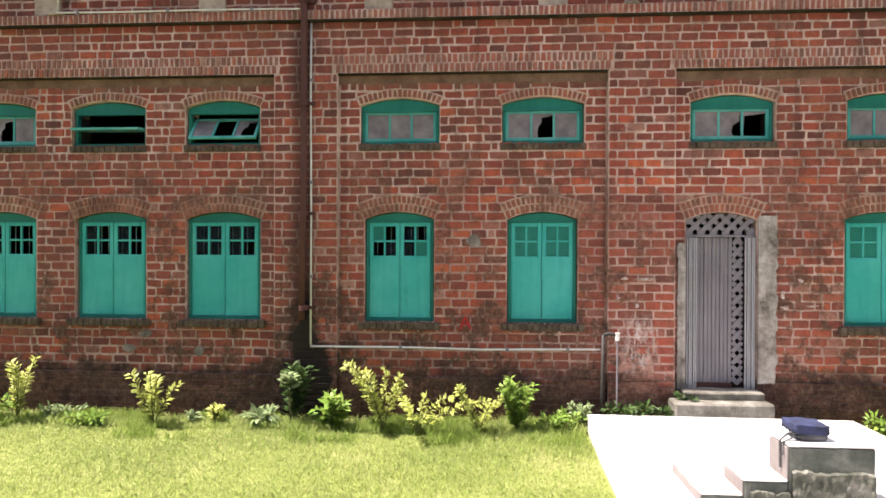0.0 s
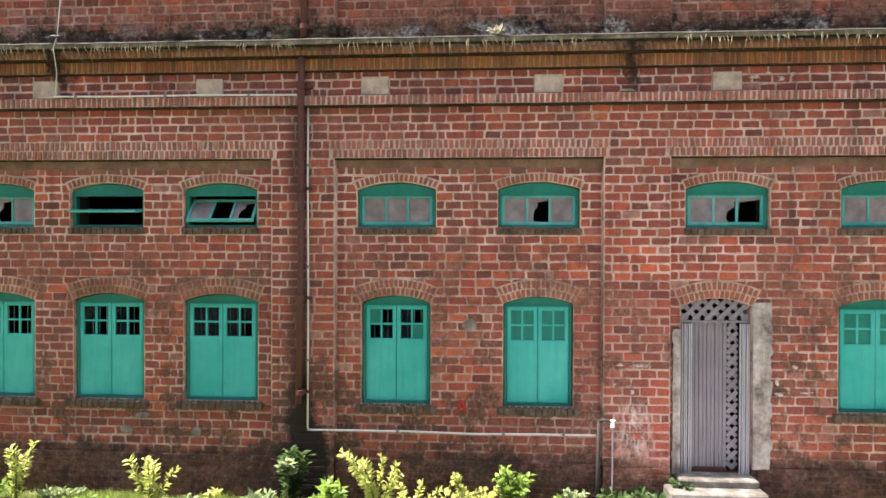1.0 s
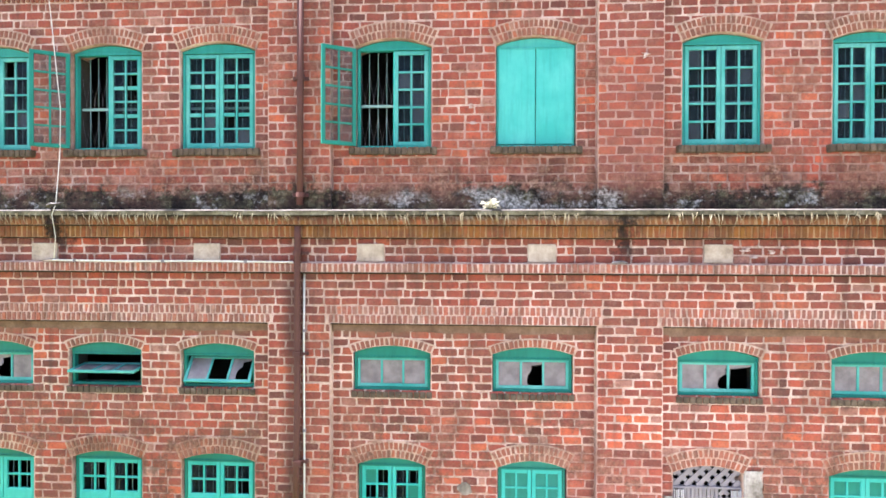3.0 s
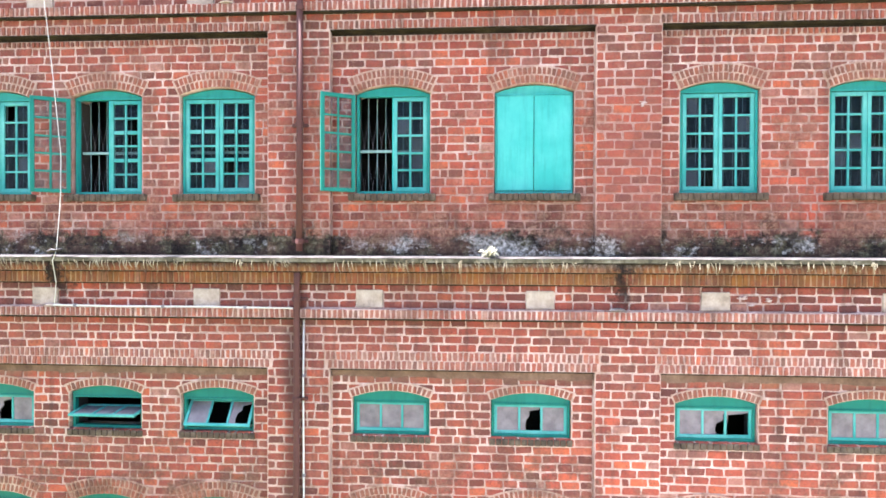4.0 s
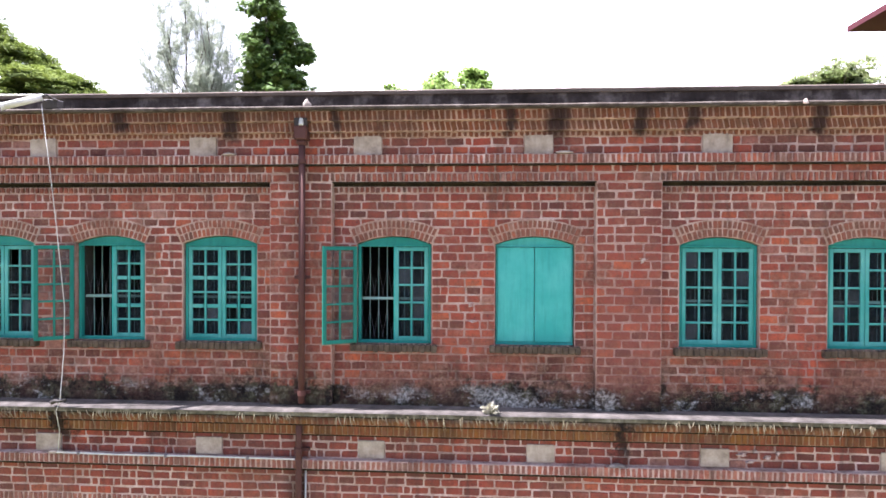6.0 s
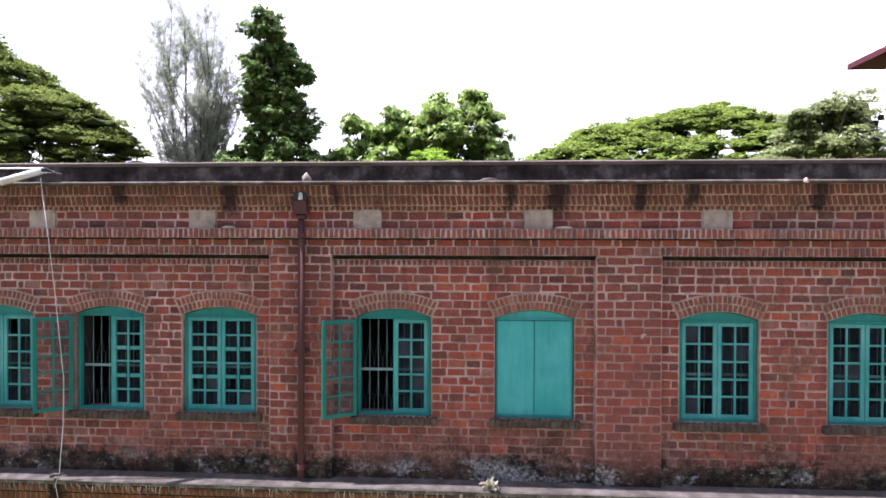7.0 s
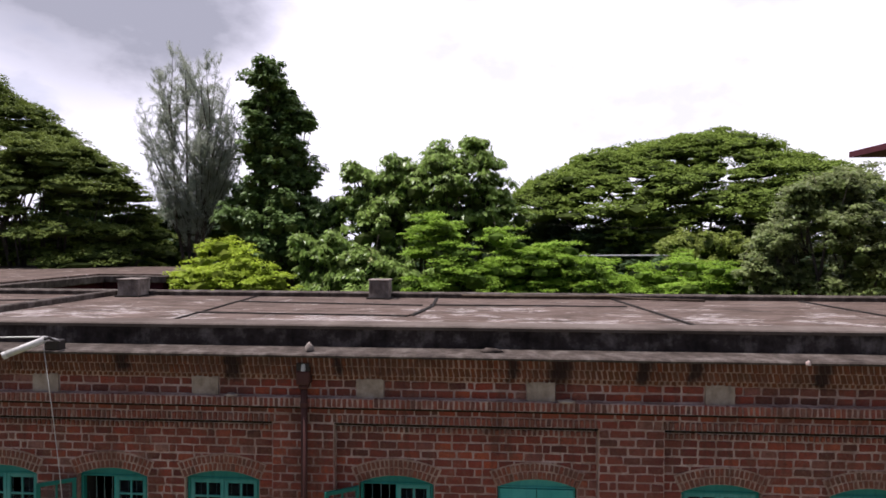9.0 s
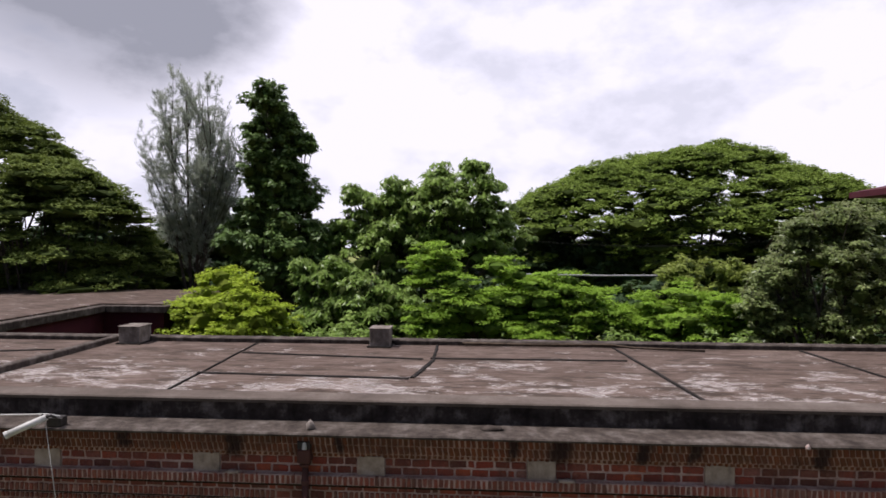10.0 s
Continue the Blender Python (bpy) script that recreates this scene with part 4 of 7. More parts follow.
def frame_for(hole, z_head, holder, material=None):
    a, b, z0 = hole[:3]
    y0, y1 = FRAME_Y, FRAME_Y + 0.075
    material = material or TEAL_FRAME
    bm = bmesh.new()
    box(bm, a + 0.010, a + 0.046, y0, y1, z0 + 0.002, z_head, 0.005)
    box(bm, b - 0.046, b - 0.010, y0, y1, z0 + 0.002, z_head, 0.005)
    box(bm, a + 0.046, b - 0.046, y0, y1, z0 + 0.002, z0 + 0.040, 0.005)
    jambs = part("window_frame", bm, material)
    head = arch_panel(bmesh.new(), hole, z_head, y0, y1, 0.010)
    box(head, a + 0.03, b - 0.03, y0 - 0.012, y0, z_head - 0.004, z_head + 0.022, 0.004)
    head = part("arched_head", head, material)
    # dark boards added to black out the lit reveal behind the frame
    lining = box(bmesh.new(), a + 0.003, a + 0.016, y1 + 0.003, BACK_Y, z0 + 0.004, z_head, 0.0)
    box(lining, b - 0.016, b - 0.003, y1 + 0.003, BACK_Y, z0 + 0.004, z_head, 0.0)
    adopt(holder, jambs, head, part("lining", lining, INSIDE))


def pane_mesh(x0, x1, z0, z1, y, hole=None):
    """A thin pane; hole cuts a jagged corner away: (side, share)."""
    if hole is None:
        pts = [(x0, z0), (x1, z0), (x1, z1), (x0, z1)]
    else:
        side, share = hole
        w, h = x1 - x0, z1 - z0
        cut = w * (1 - share)
        pts = [(0, 0), (cut * 0.75, 0), (cut * 0.62, h * 0.2), (cut * 0.70, h * 0.45), (cut * 1.05, h * 0.62), (cut, h * 0.8), (w, h * 0.9), (w, h), (0, h)]
        pts = [(x0 + p, z0 + q) for p, q in pts] if side > 0 else [(x1 - p, z0 + q) for p, q in pts][::-1]
    bm = bmesh.new()
    f = [bm.verts.new((x, y, z)) for x, z in pts]
    r = [bm.verts.new((x, y + 0.004, z)) for x, z in pts]
    bm.faces.new(f)
    bm.faces.new(r[::-1])
    for i in range(len(pts)):
        j = (i + 1) % len(pts)
        bm.faces.new((f[j], f[i], r[i], r[j]))
    bmesh.ops.recalc_face_normals(bm, faces=bm.faces)
    return bm


def casement(w, h, cols, rows, glazed_from, holder, basis, paint, panes="glass", stile=0.050, thin=0.025):
    """One leaf of a window in its own coordinates: stiles, rails, bars, panes and, below, a boarded panel."""
    bm = bmesh.new()
    t, bar = 0.019, thin
    box(bm, 0, stile, -t, t, 0, h, 0.004)
    box(bm, w - stile, w, -t, t, 0, h, 0.004)
    box(bm, stile, w - stile, -t, t, h - stile, h, 0.004)
    low = glazed_from
    box(bm, stile, w - stile, -t, t, max(0.0, low - stile * 0.8) if low > stile else 0, max(low, stile), 0.004)
    z0, z1 = max(low, stile), h - stile
    for i in range(1, cols):
        x = stile + (w - 2 * stile) * i / cols
        box(bm, x - bar / 2, x + bar / 2, -t * 0.7, t * 0.7, z0, z1, 0.003)
    for j in range(1, rows):
        z = z0 + (z1 - z0) * j / rows + rng.uniform(-0.004, 0.004)
        bar = thin * (1.9 if rows == 6 and j % 2 == 0 else 1.0)
        for i in range(cols):
            xa = stile + (w - 2 * stile) * i / cols + (bar / 2 if i else 0)
            xb = stile + (w - 2 * stile) * (i + 1) / cols - (bar / 2 if i < cols - 1 else 0)
            box(bm, xa, xb, -t * 0.7, t * 0.7, z - bar / 2, z + bar / 2, 0.003)
    leaf = part("casement", bm, paint)
    leaf.matrix_basis = basis
    adopt(holder, leaf)
    if low > stile:
        board = bmesh.new()
        box(board, stile * 0.3, w - stile * 0.3, -t - 0.004, t * 0.4, 0.012, low - stile * 0.35, 0.005)
        box(board, stile, w - stile, -t - 0.009, -t - 0.004, 0.0, 0.045, 0.003)
        part("board", board, paint, leaf)
    for j in range(rows):
        for i in range(cols):
            xa, xb = stile + (w - 2 * stile) * i / cols, stile + (w - 2 * stile) * (i + 1) / cols
            za, zb = z0 + (z1 - z0) * j / rows, z0 + (z1 - z0) * (j + 1) / rows
            kind = panes if not callable(panes) else panes(i, j)
            if kind == "none":
                continue
            part("pane", pane_mesh(xa - 0.004, xb + 0.004, za - 0.004, zb + 0.004, 0.0), {"glass": GLASS, "streaked": STREAKED, "paint": TEAL_FRAME, "dusty": DUSTY, "leaf": LEAF_GLASS}[kind], leaf)
    return leaf


def brick_sill(hole, holder, z):
    """A mossy sill of bricks on edge."""
    a, b = hole[0] - 0.075, hole[1] + 0.075
    n = round((b - a) / 0.078)
    base = block("sill_bed", a + 0.01, b - 0.01, PANEL_Y - 0.06, FRAME_Y + 0.05, z - 0.088, z - 0.008, SILL)
    bm = bmesh.new()
    for i in range(n):
        xa = a + (b - a) * i / n
        drop = rng.uniform(-0.006, 0.006)
        box(bm, xa + 0.0015, xa + (b - a) / n - 0.0015, PANEL_Y - 0.085 + rng.uniform(-0.008, 0.008), PANEL_Y + 0.045, z - 0.094 + drop, z + 0.002 + drop * 0.4, 0.012)
    sill = part("window_sill", bm, SILL, None, "mossy brick-on-edge sill")
    adopt(holder, base, sill)


def low_window(i, hole, panes_l, panes_r, label):
    a, b, z0, zs, zc, _ = hole
    ob = empty("window_%d" % i, (a + b) / 2, FRAME_Y, z0)
    head = 2.500
    frame_for(hole, head, ob)
    w = (b - a - 0.092) / 2 - 0.009
    h = head - z0 - 0.052
    for x, fn in ((a + 0.052, panes_l), (a + 0.052 + w + 0.007, panes_r)):
        casement(w, h, 2, 2, h - 0.43, ob, pose(x, FRAME_Y + 0.024, z0 + 0.046), TEAL, fn)
    bars = bmesh.new()
    for k in range(1, 9):
        x = a + 0.05 + (b - a - 0.1) * k / 9
        tube(bars, [(x, FRAME_Y + 0.13, z0 + 0.03), (x, FRAME_Y + 0.13, head)], 0.0048, 6)
    adopt(ob, part("bars", bars, GRILLE, None, "thin pale green iron bars"))
    brick_sill(hole, ob, z0)
    return tagged(ob, label, "window", "lower windows", "structure")


def vent_window(i, hole, turn, holes, label):
    a, b, z0, zs, zc, _ = hole
    ob = empty("window_%d" % i, (a + b) / 2, FRAME_Y, z0)
    head = 3.925
    frame_for(hole, head, ob)
    x0, x1 = a + 0.048, b - 0.048
    za, zb = z0 + 0.044, head - 0.004
    w, h = x1 - x0, zb - za
    bm = bmesh.new()
    s, t = 0.036, 0.016
    z_lo, z_hi = -h / 2, h / 2
    box(bm, 0, s, -t, t, z_lo, z_hi, 0.003)
    box(bm, w - s, w, -t, t, z_lo, z_hi, 0.003)
    box(bm, s, w - s, -t, t, z_lo, z_lo + s * 1.1, 0.003)
    box(bm, s, w - s, -t, t, z_hi - s * 0.8, z_hi, 0.003)
    for k in (1, 2):
        x = s + (w - 2 * s) * k / 3
        box(bm, x - 0.014, x + 0.014, -t * 0.9, t * 0.7, z_lo + s * 1.1, z_hi - s * 0.8, 0.003)
    sash = part("sash", bm, TEAL_UP)
    sash.matrix_basis = pose(x0, FRAME_Y + 0.03, (za + zb) / 2, turn)
    adopt(ob, sash)
    for k in range(3):
        cut = holes.get(k)
        if cut == "gone":
            continue
        xa, xb = s + (w - 2 * s) * k / 3 - 0.004, s + (w - 2 * s) * (k + 1) / 3 + 0.004
        part("pane", pane_mesh(xa, xb, z_lo + s * 0.9, z_hi - s * 0.6, 0.0, cut), DUSTY, sash, "broken dusty pane" if cut else "")
    bm = bmesh.new()
    n = 13
    for k in range(n):
        xa = a - 0.02 + (b - a + 0.04) * k / n
        box(bm, xa + 0.004, xa + (b - a + 0.04) / n - 0.004, PANEL_Y - 0.028, PANEL_Y + 0.05, z0 - 0.085, z0 - 0.003, 0.008)
    sill = part("window_sill", bm, SILL)
    adopt(ob, sill)
    return tagged(ob, label, "vent window", "vent windows over the lower row", "structure")


def window_grille(holder, xa, xb, za, zb, z_mid):
    """Iron bars behind the casements with a flat cross rail and thin scrolls between the bars."""
    y = FRAME_Y + 0.13
    n = round((xb - xa) / 0.112)
    step = (xb - xa) / n
    bm = bmesh.new()
    for k in range(1, n):
        tube(bm, [(xa + k * step, y, za), (xa + k * step, y, zb)], 0.0040, 6)
    kids = [part("bars", bm, GRILLE, None, "thin pale green iron bars")]
    kids.append(block("cross_rail", xa, xb, y - 0.012, y + 0.012, z_mid, z_mid + 0.034, GRILLE, bevel=0.003))
    bm = bmesh.new()
    for k in range(n):
        x = xa + (k + 0.5) * step
        for z, up in ((z_mid + 0.04, 1), (za + 0.01, 1)):
            for s in (-1, 1):
                tube(bm, [(x, y, z), (x + s * step * 0.10, y, z + 0.14 * up), (x + s * step * 0.34, y, z + 0.28 * up), (x + s * step * 0.46, y, z + 0.40 * up)], 0.0015, 4)
    kids.append(part("scrolls", bm, GATE))
    adopt(holder, *kids)


def high_window(i, hole, rows, kind, label):
    a, b, z0, zs, zc, _ = hole
    ob = empty("window_%d" % i, (a + b) / 2, FRAME_Y, z0)
    head = 7.955
    frame_for(hole, head, ob, TEAL_MID if kind != "board" else TEAL_PALE)
    w = (b - a - 0.092) / 2 - 0.008
    h = head - z0 - 0.052
    xl, xr = a + 0.052, a + 0.052 + w + 0.006
    if kind == "board":
        for x in (xl - 0.02, xr):
            bm = box(bmesh.new(), 0, w + 0.018, -0.03, 0.008, 0, h, 0.006)
            box(bm, 0, w + 0.018, -0.036, -0.030, h - 0.012, h, 0.002)
            leaf = part("shutter", bm, TEAL_PALE)
            leaf.matrix_basis = pose(x, FRAME_Y + 0.01, z0 + 0.042)
            adopt(ob, leaf)
    else:
        luck = random.Random(i * 7 + 1)
        gap = (lambda i, j: luck.choice(("glass", "glass", "glass", "glass", "glass", "glass", "glass", "glass", "glass", "streaked", "streaked", "glass", "none")))
        casement(w, h, 2, rows, 0, ob, pose(xr, FRAME_Y + 0.024, z0 + 0.042), TEAL_UP, gap)
        if kind == "open":
            # the darker frame paint stands for the shade on the open leaf
            leaf = casement(w + 0.02, h + 0.03, 2, 5, 0, ob, pose(a + 0.01, PANEL_Y - 0.035, z0 + 0.02, 0, 0, 180 + 31), TEAL_FRAME, lambda i, j: "none" if (i + 2 * j) % 4 == 3 else "leaf")
            post = block("mullion", xr - 0.016, xr + 0.004, FRAME_Y, FRAME_Y + 0.07, z0 + 0.04, head, TEAL)
            adopt(ob, post)
        else:
            casement(w, h, 2, rows, 0, ob, pose(xl, FRAME_Y + 0.024, z0 + 0.042), TEAL_UP, gap)
    if kind != "board":
        window_grille(ob, a + 0.03, b - 0.03, z0 + 0.03, head, z0 + h * 0.46)
    brick_sill(hole, ob, z0)
    return tagged(ob, label, "window", "upper windows", "structure")


pane_luck = random.Random(5)
glass = lambda i, j: pane_luck.choice(("glass", "glass", "glass", "glass", "none", "none", "none"))
paint = lambda i, j: "paint"
LOW = [h for h in LOW_HOLES if h[2] == WIN_Z[0]]
VENTS = [h for h in LOW_HOLES if h[2] == VENT_Z[0]]
closed_low = "closed teal wooden shutters with small glazed panes on top"
low_window(1, LOW[0], glass, glass, closed_low)
low_window(2, LOW[1], glass, glass, closed_low)
low_window(3, LOW[2], glass, glass, closed_low)
low_window(4, LOW[3], lambda i, j: "paint" if (i, j) == (0, 1) else glass(i, j), lambda i, j: "paint" if (i, j) == (1, 0) else glass(i, j), "closed teal shutters, two of their panes painted over")
low_window(5, LOW[4], paint, paint, "closed teal shutters with all small panes painted over")
low_window(6, LOW[5], paint, paint, "closed teal shutters with all small panes painted over")
vent_window(7, VENTS[0], 0, {0: "gone", 1: (1, 0.5)}, "small arched teal vent window with broken panes")
vent_window(8, VENTS[1], -84, {}, "small arched teal vent window swung fully open")
vent_window(9, VENTS[2], -38, {1: "gone", 2: (1, 0.45)}, "small arched teal vent window tilted half open, panes broken")
vent_window(10, VENTS[3], 0, {}, "small arched teal vent window with three dusty panes")
vent_window(11, VENTS[4], 0, {1: (1, 0.55)}, "small arched teal vent window, middle pane broken")
vent_window(12, VENTS[5], 0, {1: (1, 0.12), 2: (1, 0.88)}, "small arched teal vent window, one pane almost gone")
vent_window(13, VENTS[6], 0, {}, "small arched teal vent window with three dusty panes")
high_window(14, HIGH_HOLES[0], 5, "shut", "tall teal casement window with many small panes, shut")
high_window(15, HIGH_HOLES[1], 6, "open", "tall teal casement window, one leaf swung open before iron bars")
high_window(16, HIGH_HOLES[2], 6, "shut", "tall teal casement window with many small panes, shut")
high_window(17, HIGH_HOLES[3], 5, "open", "tall teal casement window, one leaf swung open before iron bars")
high_window(18, HIGH_HOLES[4], 5, "board", "window closed by two plain bleached teal boards")
high_window(19, HIGH_HOLES[5], 5, "shut", "tall teal casement window with many small panes, shut")
high_window(20, HIGH_HOLES[6], 5, "shut", "tall teal casement window with many small panes, shut")


# ---- door with lattice, steps, cement jambs ----
def lattice(bm, x0, x1, z0, z1, y, pitch, width, thick=0.008):
    """Flat diagonal strips crossing each other, clipped to a rectangle."""
    for s, dy in ((1, 0.0), (-1, thick)):
        lo, hi = (z0 - x1, z1 - x0) if s > 0 else (z0 + x0, z1 + x1)
        k = lo + pitch * 0.5
        while k < hi:
            pts = []
            for x in (x0, x1):
                z = s * x + k
                if z0 <= z <= z1:
                    pts.append((x, z))
            for z in (z0, z1):
                x = (z - k) * s
                if x0 < x < x1:
                    pts.append((x, z))
            if len(pts) >= 2:
                (xa, za), (xb, zb) = pts[0], pts[-1]
                length = math.hypot(xb - xa, zb - za)
                if length > 0.02:
                    ang = math.degrees(math.atan2(zb - za, xb - xa))
                    box(bm, -length / 2, length / 2, -thick / 2, thick / 2, -width / 2, width / 2, 0.0, pose((xa + xb) / 2, y + dy, (za + zb) / 2, 0, -ang, 0))
            k += pitch
    return bm


def gate():
    a, b, z0, zs, zc = DOOR
    hole = (*DOOR, 2)
    ob = empty("door_1", (a + b) / 2, 7.64, z0)
    y = 7.64
    kids = []
    top = lattice(bmesh.new(), a + 0.02, b - 0.02, 2.345, 2.60, y, 0.150, 0.056)
    kids.append(part("lattice_panel", top, GATE, None, "grey painted lattice over the gate"))
    rim = bmesh.new()
    box(rim, a, b, y - 0.02, y + 0.03, 2.315, 2.345, 0.004)
    box(rim, a + 0.001, a + 0.022, y - 0.02, y + 0.03, z0, 2.315, 0.004)
    box(rim, b - 0.022, b - 0.001, y - 0.02, y + 0.03, z0, 2.315, 0.004)
    kids.append(part("door_frame", rim, GATE))
    # folded bars of the sliding gate at both sides
    for x0, n in ((a + 0.022, 5), (b - 0.135, 5)):
        for k in range(n):
            bm = box(bmesh.new(), x0 + k * 0.027, x0 + k * 0.027 + 0.013, y - 0.045 - 0.012 * (k % 2), y - 0.02, z0 - 0.02, 2.31, 0.003)
            kids.append(part("gate_bar", bm, GATE_LIGHT))
        bm = bmesh.new()
        for z in (0.62, 1.05, 1.5, 1.95):
            box(bm, x0, x0 + 0.12, y - 0.018, y - 0.012, z, z + 0.025, 0.0)
        kids.append(part("gate_strap", bm, GATE))
    # boarded leaf
    x0, x1 = a + 0.155, a + 0.60
    n = 9
    for k in range(n):
        xa = x0 + (x1 - x0) * k / n
        bm = box(bmesh.new(), xa + 0.002, xa + (x1 - x0) / n - 0.002, y + 0.03 + 0.006 * (k % 2), y + 0.055, z0 + 0.06, 2.31, 0.005)
        kids.append(part("board", bm, GATE))
    strip = lattice(bmesh.new(), x1 + 0.005, b - 0.14, z0 + 0.05, 2.31, y + 0.03, 0.150, 0.056)
    kids.append(part("lattice_strip", strip, GATE))
    kids.append(block("bottom_rail", x0, x1, y + 0.02, y + 0.06, z0 + 0.004, z0 + 0.06, RUST))
    adopt(ob, *kids)
    return tagged(ob, "grey boarded door behind a folding iron gate, shut", "door", kind="structure")


gate()


def ragged_patch(name, x0, x1, z0, z1, y, thick, material, label, category, seed, kind="structure", parent=None, rag=0.12, straight=""):
    """A patch of render with an uneven outline, a little proud of the bricks."""
    r = random.Random(seed)
    w, h = x1 - x0, z1 - z0
    n = max(5, int(h / 0.045))
    bm = bmesh.new()
    last = None
    for i in range(n + 1):
        t = i / n
        z = z0 + h * t
        taper = 1.0 if h > 3 * w else math.sqrt(max(0.08, 1 - (2 * t - 1) ** 2))
        jit = rag * min(w, 0.25)
        xa = (x0 + x1) / 2 - w / 2 * taper + (0 if straight == "a" else r.uniform(-jit, jit))
        xb = (x0 + x1) / 2 + w / 2 * taper + (0 if straight == "b" else r.uniform(-jit, jit))
        ring = [bm.verts.new(p) for p in ((xa, y + thick, z), (xa + 0.006, y, z), ((xa + xb) / 2, y - 0.002, z), (xb - 0.006, y, z), (xb, y + thick, z))]
        if last:
            for k in range(4):
                bm.faces.new((last[k], last[k + 1], ring[k + 1], ring[k]))
        last = ring
    bmesh.ops.recalc_face_normals(bm, faces=bm.faces)
    ob = part(name, bm, material, parent)
    if label:
        tagged(ob, label, category, kind=kind)
    return ob


ragged_patch("render", 2.455, 2.566, 0.42, 2.24, PANEL_Y - 0.030, 0.05, PALE_CEMENT, "rough pale cement render beside the door", "render patch", 3, rag=0.1, straight="b")
ragged_patch("render", 3.436, 3.665, 0.50, 2.58, PANEL_Y - 0.030, 0.05, PALE_CEMENT, "rough pale cement render beside the door", "render patch", 4, rag=0.09, straight="a")
for k, (x, z, w, h) in enumerate([(-4.63, 0.83, 0.20, 0.10), (-3.68, 0.80, 0.13, 0.13), (-4.40, 1.02, 0.18, 0.09), (-0.07, 2.26, 0.19, 0.17)]):
    ragged_patch("render", x - w / 2, x + w / 2, z - h / 2, z + h / 2, PANEL_Y - 0.026, 0.03, CEMENT, "small grey cement patch on the bricks", "render patch", 10 + k)
for k, (x, z, w, h, y) in enumerate([(2.06, 1.79, 0.22, 0.035, PIER_Y), (1.79, 1.80, 0.07, 0.04, PIER_Y), (1.72, 1.56, 0.045, 0.06, PIER_Y), (1.95, 1.46, 0.04, 0.05, PIER_Y), (4.12, 1.46, 0.13, 0.03, PANEL_Y), (3.75, 1.60, 0.05, 0.10, PANEL_Y), (3.95, 1.78, 0.05, 0.05, PANEL_Y), (3.78, 1.44, 0.08, 0.05, PANEL_Y), (2.16, 7.78, 0.10, 0.07, PIER_Y), (0.0, 7.20, 0.05, 0.06, PANEL_Y), (0.02, 6.98, 0.07, 0.04, PANEL_Y), (3.40, 5.36, 0.10, 0.05, PIER_Y), (3.56, 5.40, 0.12, 0.03, PIER_Y), (3.70, 5.33, 0.09, 0.05, PIER_Y), (3.84, 5.38, 0.06, 0.05, PIER_Y), (3.50, 5.27, 0.08, 0.03, PIER_Y)]):
    ragged_patch("paint_splash", x - w / 2, x + w / 2, z - h / 2, z + h / 2, y - 0.026, 0.02, WHITEWASH, "splash of old white paint on the bricks", "paint", 40 + k, "stuff", rag=0.45)

MOSSY_STEP = stone_like("mossy_step_cement", (0.055, 0.050, 0.040), (0.165, 0.152, 0.128), (0.33, 0.31, 0.28), 0.95, 3.5, 24.0, 0.8, 0.4)
steps = empty("door_step", 3.0, 7.3, 0.1)
adopt(steps, block("tread", 2.325, 3.475, 7.18, 7.47, 0.10, 0.335, MOSSY_STEP, bevel=0.02), block("threshold", 2.50, 3.44, 7.36, 7.66, 0.30, 0.425, MOSSY_STEP, bevel=0.015))
tagged(steps, "two worn cement steps in front of the door", "steps", kind="structure")

# painted letter on the bricks
letter_curve = bpy.data.curves.new("letter", "FONT")
letter_curve.body, letter_curve.size, letter_curve.extrude, letter_curve.align_x = "A", 0.235, 0.004, "CENTER"
letter_ob = bpy.data.objects.new("letter", letter_curve)
letter_mesh = bpy.data.meshes.new_from_object(letter_ob)
bpy.data.objects.remove(letter_ob)
RED_PAINT = paint_material("dark_red_paint", (0.34, 0.012, 0.012), (0.42, 0.025, 0.02), (0.20, 0.012, 0.01))
letter_mesh.materials.clear()
letter = link_mesh("painted_letter", letter_mesh, RED_PAINT)
letter.matrix_basis = pose(-0.18, PANEL_Y - 0.026, 1.138, 90, 0, 0)
tagged(letter, "dark red letter A painted on the bricks", "painted letter")


